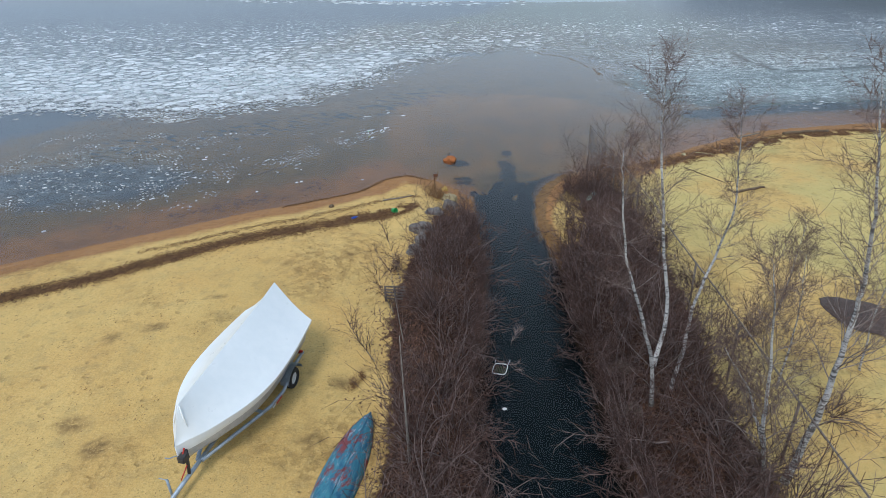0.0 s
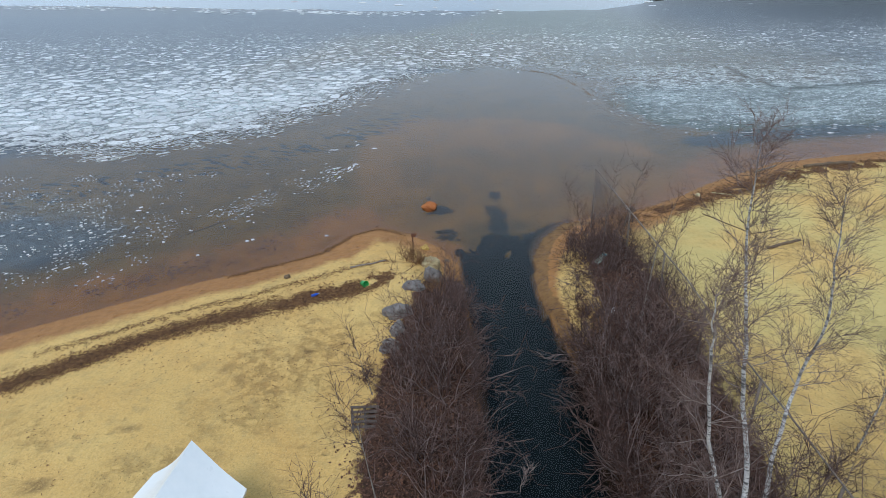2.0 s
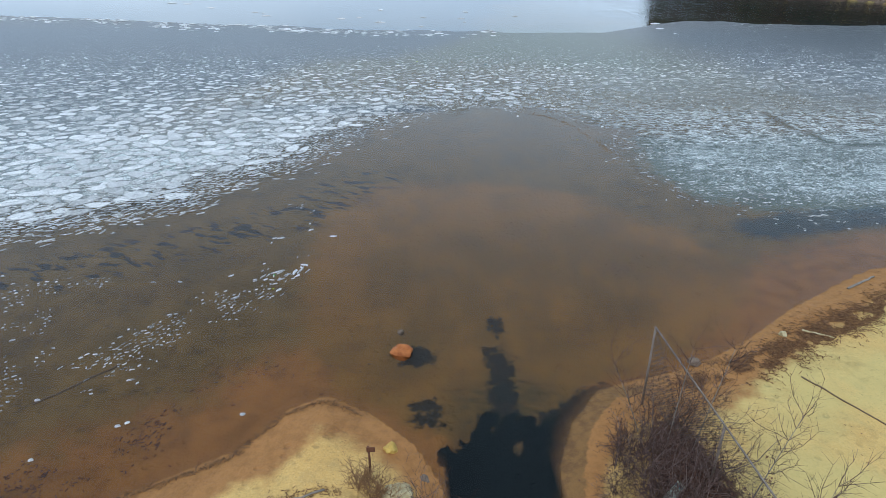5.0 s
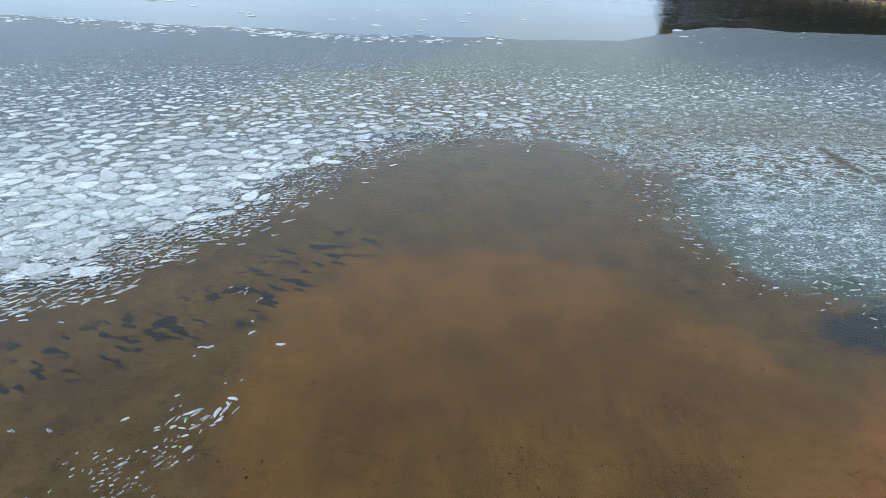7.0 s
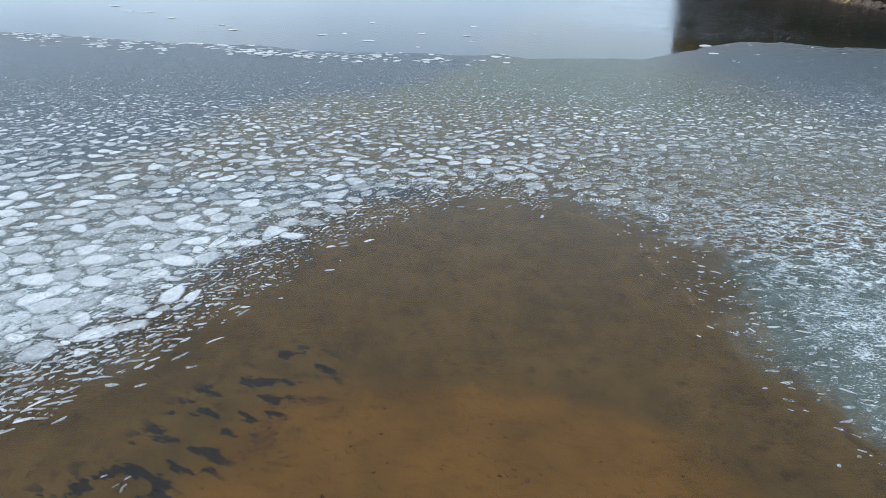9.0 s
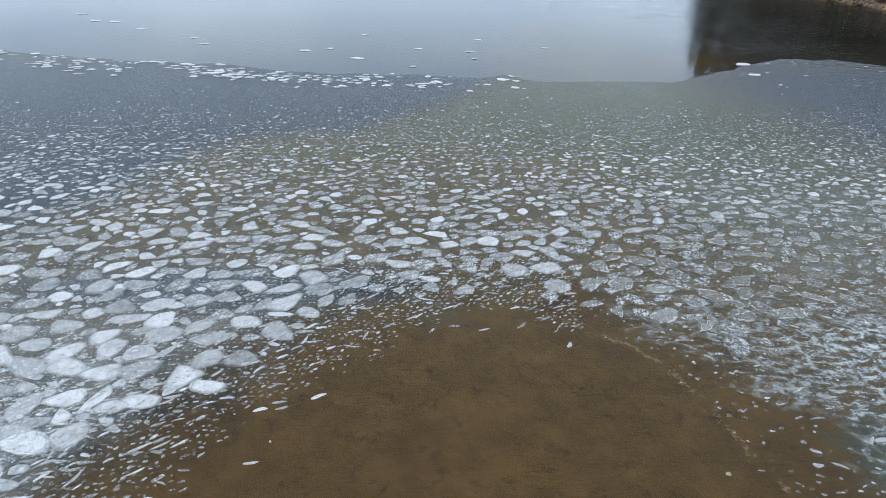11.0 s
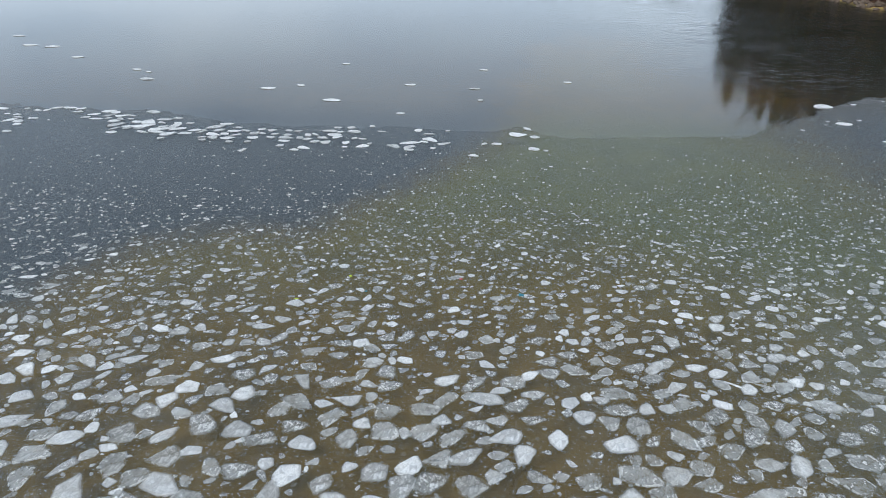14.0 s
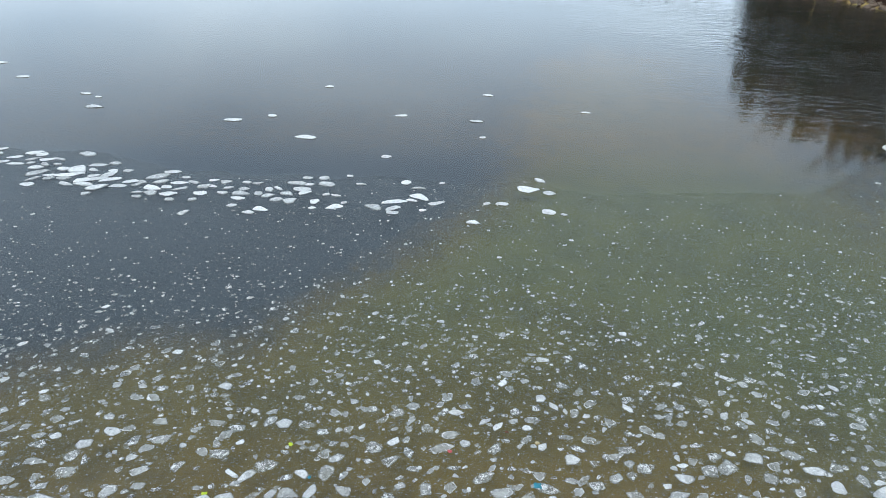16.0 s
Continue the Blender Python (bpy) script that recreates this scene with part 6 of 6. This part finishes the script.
bucket = thing("toy_bucket", "bright green plastic toy bucket lying on wrack", "bucket", at=pose(-2.25, 23.5, ground_z(-2.25, 23.5) + 0.10, 80, 15, 40))
bm = bmesh.new()
prof = [(0.0, -0.11), (0.085, -0.11), (0.115, 0.11), (0.125, 0.11), (0.125, 0.095), (0.108, 0.10), (0.08, -0.10), (0.0, -0.10)]
rv = [[bm.verts.new((math.cos(a) * max(q, 0.001), math.sin(a) * max(q, 0.001), w)) for q, w in prof] for a in np.linspace(0, 2 * np.pi, 18, endpoint=False)]
for i in range(18):
    for j in range(len(prof) - 1):
        bm.faces.new((rv[i][j], rv[(i + 1) % 18][j], rv[(i + 1) % 18][j + 1], rv[i][j + 1]))
part("body", from_bm("body", bm, M_GREEN, True), bucket)
part("handle", pipe("handle", [(math.cos(a) * 0.12, 0.06 * math.sin(a), 0.10 + 0.1 * math.sin(a)) for a in np.linspace(0, math.pi, 9)], 0.006, M_GREEN, 6), bucket)


def bottle(name, label, mat, at, length=0.24, r=0.04):
    ob = thing(name, label, "bottle", at=at)
    pts = [(0, 0, 0), (0, 0, 0.01), (0, 0, length * 0.7), (0, 0, length * 0.85), (0, 0, length)]
    part("body", pipe("body", pts, [r * 0.9, r, r, r * 0.4, r * 0.35], mat, 14), ob)
    part("cap", pipe("cap", [(0, 0, length), (0, 0, length + 0.02)], r * 0.42, M_WHITE, 10), ob, "white cap")
    return ob


bottle("plastic_bottle", "blue plastic bottle lying on the wrack line", M_BLUE, pose(-4.0, 22.9, ground_z(-4.0, 22.9) + 0.06, 0, 88, 30), 0.26, 0.05)
bottle("plastic_bottle", "white plastic bottle among leaves on the bank", M_WHITE, pose(5.8, 21.0, ground_z(5.8, 21.0) + 0.05, 0, 80, 70), 0.22, 0.05)


def driftwood(name, label, a, b, rad, mat, seed):
    r = np.random.default_rng(seed)
    pa, pb = np.array([*a, 0.0]), np.array([*b, 0.0])
    pts = []
    for u in np.linspace(0, 1, 9):
        p = pa + (pb - pa) * u + np.array([*r.normal(0, rad * 0.5, 2), 0])
        pts.append((p[0], p[1], ground_z(p[0], p[1]) + rad * 0.7))
    me = pipe(name, pts, np.linspace(rad, rad * 0.75, 9) * r.uniform(0.88, 1.12, 9), mat, 9)
    return tagged(new(name, me), label, "log", "driftwood")


driftwood("log", "weathered brown log lying on the sand", (13.15, 25.4), (14.75, 25.95), 0.065, M_DRIFT, 1)
driftwood("long_branch", "thin dark branch half buried in sand", (12.1, 28.9), (13.15, 26.65), 0.024, M_DRIFT, 2)
driftwood("long_branch", "thin dark branch half buried in sand", (13.15, 26.65), (14.5, 26.95), 0.02, M_DRIFT, 3)
driftwood("log", "pale driftwood log at the water's edge", (17.0, 33.95), (18.6, 34.7), 0.05, M_GREYWOOD, 4)
driftwood("log", "dark tangled driftwood log on the wrack line", (19.6, 34.0), (22.4, 34.4), 0.10, M_DRIFT, 5)
driftwood("log", "pale driftwood stick on the wrack line", (-2.9, 24.95), (-1.6, 25.3), 0.035, M_GREYWOOD, 6)
driftwood("log", "pale driftwood stick on the wrack line", (13.6, 31.3), (14.3, 30.7), 0.04, M_PALE_ROCK, 7)
driftwood("stick", "dark stick frozen among the ice floes", (4.4, 59.8), (4.5, 61.2), 0.02, M_DRIFT, 8).location.z = 0.72
driftwood("sunken_branch", "dark waterlogged branch lying on the shallow bed", (-10.4, 29.3), (-8.7, 31.0), 0.035, M_DRIFT, 9)
stump = tagged(new("stub", boulder("stub", (0.11, 0.10, 0.12), M_DRIFT, 40, 0.3, 3)), "short dark wooden stub in wet sand", "wood")
stump.location = (-5.15, 24.6, ground_z(-5.15, 24.6) + 0.03)

# stack of old planks at the thicket's edge
pallet = thing("pallet", "weathered grey wooden pallet at the thicket's edge", "pallet", at=pose(-1.75, 17.0, ground_z(-1.75, 17.0) + 0.02, 4, 8, 8) @ Matrix.Scale(0.78, 4))
for k in range(5):
    part("slat", box("slat", (0.95, 0.11, 0.022), M_PALLET, (0, -0.42 + k * 0.21, 0.14), 0.004), pallet)
for k in range(3):
    part("bearer", box("bearer", (0.08, 1.0, 0.10), M_PALLET, (-0.42 + k * 0.42, 0, 0.075), 0.005), pallet)
board = thing("old_board", "pale green painted board thrown on the bank", "board", at=pose(6.45, 24.7, ground_z(6.45, 24.7) + 0.18, 10, -22, 35))
part("plank", box("plank", (0.60, 0.20, 0.03), M_BOARD, (0, 0, 0), 0.006), board)
part("batten", box("batten", (0.06, 0.2, 0.03), M_TEAL, (0.2, 0, 0.028), 0.004), board)
# low flat mound added on the sand; its dark colour paints shaded ground
shade_patch = tagged(new("dark_tarpaulin", boulder("dark_tarpaulin", (1.35, 0.85, 0.10), M_SHADED_GROUND, 51, 0.2, 4)), "flat dark brown patch standing in for shaded ground on the sand", "tarpaulin")
shade_patch.location, shade_patch.rotation_euler = (13.4, 15.6, ground_z(13.4, 15.6) + 0.03), (0, 0, radians(-35))

# metal chair sunk in the channel
chair = thing("sunken_chair", "white metal chair frame sunk in the channel", "chair", at=pose(1.56, 13.9, 0.03, 8, -6, -18) @ Matrix.Scale(0.86, 4))
ring = [(math.copysign(abs(math.cos(a)) ** 0.45, math.cos(a)) * 0.24, math.copysign(abs(math.sin(a)) ** 0.45, math.sin(a)) * 0.24, 0.03) for a in np.linspace(0, 2 * math.pi, 28, endpoint=False)]
part("seat_frame", pipe("seat_frame", ring, 0.018, M_WHITE, 8, True), chair, "white tubular seat frame")
for k in range(6):
    part("slat", box("slat", (0.035, 0.38, 0.012), M_MOSS, (-0.15 + 0.06 * k, -0.02, -0.03), 0.003), chair, "slimy green slat")
for s in (-1, 1):
    part("leg", pipe("leg", [(s * 0.22, 0.22, 0.02), (s * 0.27, 0.42, 0.03 + 0.05 * s)], 0.014, M_GALV, 6), chair)
weed = tagged(new("water_bottle_scrap", boulder("water_bottle_scrap", (0.07, 0.05, 0.02), M_WHITE, 60, 0.3, 2)), "scrap of pale plastic floating in the channel", "litter")
weed.location = (1.55, 12.3, 0.01)

# litter floating in the ice
for x, y, s, mat, word in ((1.5, 75.5, 0.07, M_LIME, "lime green"), (-0.3, 73.9, 0.07, M_LIME, "yellow green"), (5.8, 75.3, 0.06, M_PINK, "red"), (8.0, 74.2, 0.12, M_TEAL, "teal blue"), (2.2, 74.4, 0.05, M_TEAL, "blue"),
                           (11.2, 51.8, 0.06, M_PALE_ROCK, "yellow"), (8.2, 75.6, 0.06, M_PALE_ROCK, "ochre"), (-4.75, 35.9, 0.05, M_GREEN, "green"), (-4.6, 34.9, 0.035, M_LIME, "yellow"), (7.4, 76.0, 0.05, M_RUSTWOOD, "brown")):
    ob = tagged(new("litter", boulder("litter", (s, s * 0.8, s * 0.35), mat, int(x * 7) + 80, 0.45, 2)), "scrap of %s plastic floating in the slush" % word, "litter", "floating litter")
    ob.location = (x, y, 0.02)


# ---- wrack and dead leaves: loose stuff ----
def scatter(name, label, x, y, seed, mat, length, rad, lift=0.0, flat=0.35):
    r = np.random.default_rng(seed)
    z = height(x, y) + lift + r.uniform(0.0, 0.035, len(x))
    a, e = r.uniform(0, 2 * np.pi, len(x)), r.normal(0, flat, len(x))
    ln = r.uniform(*length, len(x)) / 2
    d = np.stack([np.cos(a) * np.cos(e), np.sin(a) * np.cos(e), np.abs(np.sin(e))], -1) * ln[:, None]
    c = np.stack([x, y, z], -1)
    q = r.uniform(*rad, len(x))
    rows = np.concatenate([c - d * np.array([1, 1, 0]), c + d, q[:, None], q[:, None] * 0.6], 1)
    return tagged(new(name, tubes(name, rows, mat, 3, False)), label, "debris", kind="stuff")


r_wrack = np.random.default_rng(77)
x1, y1 = points_on(WRACK_WEST[1:], 30000, 0.24, 1)
x1, y1 = np.where(x1 < -7, x1, x1 + r_wrack.normal(0, 0.12, len(x1))), np.where(x1 < -7, y1, y1 + r_wrack.normal(0, 0.22, len(x1)))
x2, y2 = points_on(DRIFT_WEST, 1500, 0.13, 2)
x3, y3 = points_on(TIDE_WEST, 1100, 0.07, 3)
patch = (fbm(x1 * 1.9, y1 * 1.9, 17) > 0.415 + 0.04 * r_wrack.normal(0, 1, len(x1))) | ((x1 < -5) & (r_wrack.uniform(0, 1, len(x1)) < 0.7))
scatter("wrack_west", "line of brown reeds, bark and leaves washed up on sand", np.concatenate([x1[patch], x2, x3]), np.concatenate([y1[patch], y2, y3]), 4, M_WRACK, (0.02, 0.11), (0.005, 0.015))
x1, y1 = points_on(WRACK_EAST, 20000, 0.42, 5)
patch = fbm(x1 * 1.9, y1 * 1.9, 17) > 0.43 + 0.06 * r_wrack.normal(0, 1, len(x1))
x1, y1 = x1[patch], y1[patch]
scatter("wrack_east", "line of brown reeds and sticks washed up on sand", x1, y1, 6, M_WRACK, (0.03, 0.20), (0.005, 0.015))
r = np.random.default_rng(8)
xs, ys = r.uniform(-14, 0, 4200), r.uniform(8, 25, 4200)
ok = (inside(xs, ys, LAND_WEST) > 0.5) & (fbm(xs * 0.5, ys * 0.5, 12) + 0.08 * step(xs, -6, -1) > 0.50)
xe, ye = r.uniform(7, 26, 3000), r.uniform(9, 34, 3000)
oe = (inside(xe, ye, LAND_EAST) > 0.5) & (fbm(xe * 0.5, ye * 0.5, 13) + 0.12 * (1 - step(xe, 8, 13)) > 0.50)
scatter("beach_twigs", "scattered dark twigs and leaf scraps on the sand", np.concatenate([xs[ok], xe[oe]]), np.concatenate([ys[ok], ye[oe]]), 9, M_WRACK, (0.015, 0.07), (0.004, 0.012))
xs, ys = points_on([(-15, 23.3), (-11, 25.2), (-8.5, 26.4), (-6.2, 28.0), (-4.6, 29.2)], 1500, 0.42, 31)
ok = (fbm(xs * 0.9, ys * 0.9, 19) > 0.45) & (inside(xs, ys, LAND_WEST) < -0.2)
xs, ys = xs[ok], ys[ok]
for cx, cy, spread_x, spread_y, some_n in ((8.84, 36.3, 0.35, 0.4, 90), (-1.5, 43.9, 0.5, 0.6, 90), (-0.9, 45.6, 0.35, 0.12, 50), (2.5, 45.9, 1.6, 0.12, 60), (5.3, 42.6, 0.3, 0.2, 14), (3.0, 39.0, 5.0, 3.0, 60),
                                           (3.6, 29.6, 0.9, 0.8, 40), (7.0, 31.6, 1.5, 0.5, 60), (-4.5, 30.2, 1.6, 0.5, 90), (4.0, 51.0, 4.0, 3.0, 60)):
    xs = np.concatenate([xs, cx + r.normal(0, spread_x, some_n)])
    ys = np.concatenate([ys, cy + r.normal(0, spread_y, some_n)])
scatter("sunken_leaves", "dark rotting leaves lying on the bed of the shallows", xs, ys, 33, M_LEAF, (0.03, 0.12), (0.008, 0.025), 0.01, 0.1)


def leaves(name, label, outline, count, seed):
    r = np.random.default_rng(seed)
    p = np.array(outline)
    x, y = r.uniform(p[:, 0].min() - 1.6, p[:, 0].max() + 1.2, count), r.uniform(p[:, 1].min(), p[:, 1].max() + 0.5, count)
    ok = (inside(x, y, outline) > 0.3 - r.exponential(0.40, count)) & (height(x, y) > 0.06)
    x, y = x[ok], y[ok]
    n = len(x)
    c = np.stack([x, y, np.maximum(height(x, y), -0.01) + r.uniform(0.01, 0.05, n)], -1)
    a = r.uniform(0, 2 * np.pi, n)
    s = r.uniform(0.018, 0.045, n)
    u = np.stack([np.cos(a), np.sin(a), r.normal(0, 0.5, n)], -1) * s[:, None]
    w = np.stack([-np.sin(a), np.cos(a), r.normal(0, 0.5, n)], -1) * s[:, None] * 0.7
    v = np.stack([c - u, c + w, c + u, c - w], 1).reshape(-1, 3)
    return tagged(new(name, mesh_data(name, v, np.arange(4 * n).reshape(-1, 4), M_LEAF)), label, "leaves", kind="stuff")


leaves("leaf_litter_west", "red-brown dead leaves under the alder thicket", LITTER_WEST, 22000, 14)
leaves("leaf_litter_east", "red-brown dead leaves under the alder thicket", THICKET_EAST, 15000, 15)


# ---- wooded bank across the bay ----
def crown_quads(r, clumps, size):
    c = np.concatenate([np.array(p) + r.normal(0, 1, (n, 3)) * np.array(s) for p, s, n in clumps])
    n = len(c)
    u = r.normal(0, 1, (n, 3))
    u /= np.linalg.norm(u, axis=1)[:, None]
    w = np.cross(u, r.normal(0, 1, (n, 3)))
    w /= np.linalg.norm(w, axis=1)[:, None]
    q = r.uniform(0.5, 1.0, (n, 1)) * size
    return np.stack([c - u * q, c + w * q * 0.5, c + u * q, c - w * q * 0.5], 1).reshape(-1, 3), np.arange(4 * n).reshape(-1, 4)


def far_tree(seed, tall, kind):
    r = np.random.default_rng(seed)
    ob = thing("far_tree", "tall dark pine on the far bank" if kind == "pine" else "tall leafless tree on the far bank", "tree", "trees on the far bank")
    part("trunk", pipe("trunk", [(0, 0, -0.5), (0.1, 0.1, tall * 0.5), (0, 0.2, tall * 0.95)], [0.28, 0.2, 0.05], M_TRUNK, 8), ob)
    if kind == "pine":
        clumps = [((r.normal(0, 0.9 * (1.1 - h)), r.normal(0, 0.9 * (1.1 - h)), tall * (0.12 + 0.86 * h)), (1.7 * (1.15 - h), 1.7 * (1.15 - h), 0.9), 120) for h in np.linspace(0, 1, 16)]
        v, f = crown_quads(r, clumps, 0.55)
        part("crown", mesh_data("crown", v, f, M_PINE), ob, "dark green needles")
    else:
        rows = []
        for k in range(28):
            h = r.uniform(0.12, 0.95)
            s, lp = branch_segments((0, 0, tall * h), side_way(np.array([0, 0, 1.0]), r, r.uniform(0.5, 1.0)), tall * 0.28 * (1.2 - h * 0.7), 0.07, 4, r, 0.15, 0.1, 0.3)
            rows += s
            for p2, d2, _r in lp[1:]:
                for _ in range(5):
                    rows += branch_segments(p2, side_way(d2, r, r.uniform(0.4, 1.0)), r.uniform(0.7, 2.0), 0.045, 2, r)[0]
        part("crown", tubes("crown", rows, M_BARE, 3), ob, "bare brown crown")
    return ob


PROTO = [far_tree(500 + k, 19 + 1.3 * k, "pine" if k in (0, 2, 3) else "bare") for k in range(5)]
r = np.random.default_rng(21)
bank_line = np.array([(84, 122), (79, 130), (76, 142), (73.5, 152), (72, 160), (73.5, 172), (68.5, 186), (68.5, 194), (70.5, 203), (78, 212)])
seg = np.concatenate([[0], np.cumsum(np.hypot(*np.diff(bank_line, axis=0).T))])
count = 0
for row, off in ((0, 4.0), (1, 8.0), (2, 12.5), (3, 18.0)):
    for u in np.arange(1.5, seg[-1], 3.6):
        uu = u + r.uniform(-1.2, 1.2)
        x = float(np.interp(uu, seg, bank_line[:, 0])) + off + r.uniform(-1.2, 1.2)
        y = float(np.interp(uu, seg, bank_line[:, 1])) + r.uniform(-1, 1) + (2.0 * row if uu < 60 else -1.5 * row)
        m = pose(x, y, ground_z(x, y), r.normal(0, 1.5), r.normal(0, 1.5), r.uniform(0, 360)) @ Matrix.Scale(r.uniform(0.85, 1.1), 4)
        if count < 5:
            PROTO[count].matrix_basis = m
        else:
            copy_thing(PROTO[int(r.integers(5))], m).matrix_basis = m
        count += 1
BANK_BRUSH = shrub_meshes(190, 2.2, 8, 0.5, M_BARE, 0.5, 0)
for u in np.arange(0.5, seg[-1], 1.3):
    for off in (1.6, 3.4):
        x = float(np.interp(u, seg, bank_line[:, 0])) + off + r.uniform(-0.5, 0.5)
        y = float(np.interp(u, seg, bank_line[:, 1])) + r.uniform(-0.5, 0.5)
        shrub(BANK_BRUSH, "bank_shrub", "bare brown brush on the far bank", "brush on the far bank", pose(x, y, ground_z(x, y), 0, 0, r.uniform(0, 360)) @ Matrix.Scale(r.uniform(1.2, 2.2), 4))
BANK_ROCKS = [boulder("bank_rock", (0.9, 0.7, 0.55), M_BROWN_ROCK, 90 + k, 0.3, 2) for k in range(6)]
for u in np.arange(0, seg[-1], 0.62):
    x = float(np.interp(u, seg, bank_line[:, 0])) + r.uniform(-0.5, 1.3)
    y = float(np.interp(u, seg, bank_line[:, 1])) + r.uniform(-0.4, 0.4)
    ob = new("bank_rock", BANK_ROCKS[int(r.integers(6))])
    ob.matrix_basis = pose(x, y, max(0.0, ground_z(x, y)) + 0.05, r.uniform(-20, 20), r.uniform(-20, 20), r.uniform(0, 360)) @ Matrix.Scale(r.uniform(0.4, 1.0), 4)
    tagged(ob, "brown boulder along the far waterline", "rock", "rocks along the far bank")
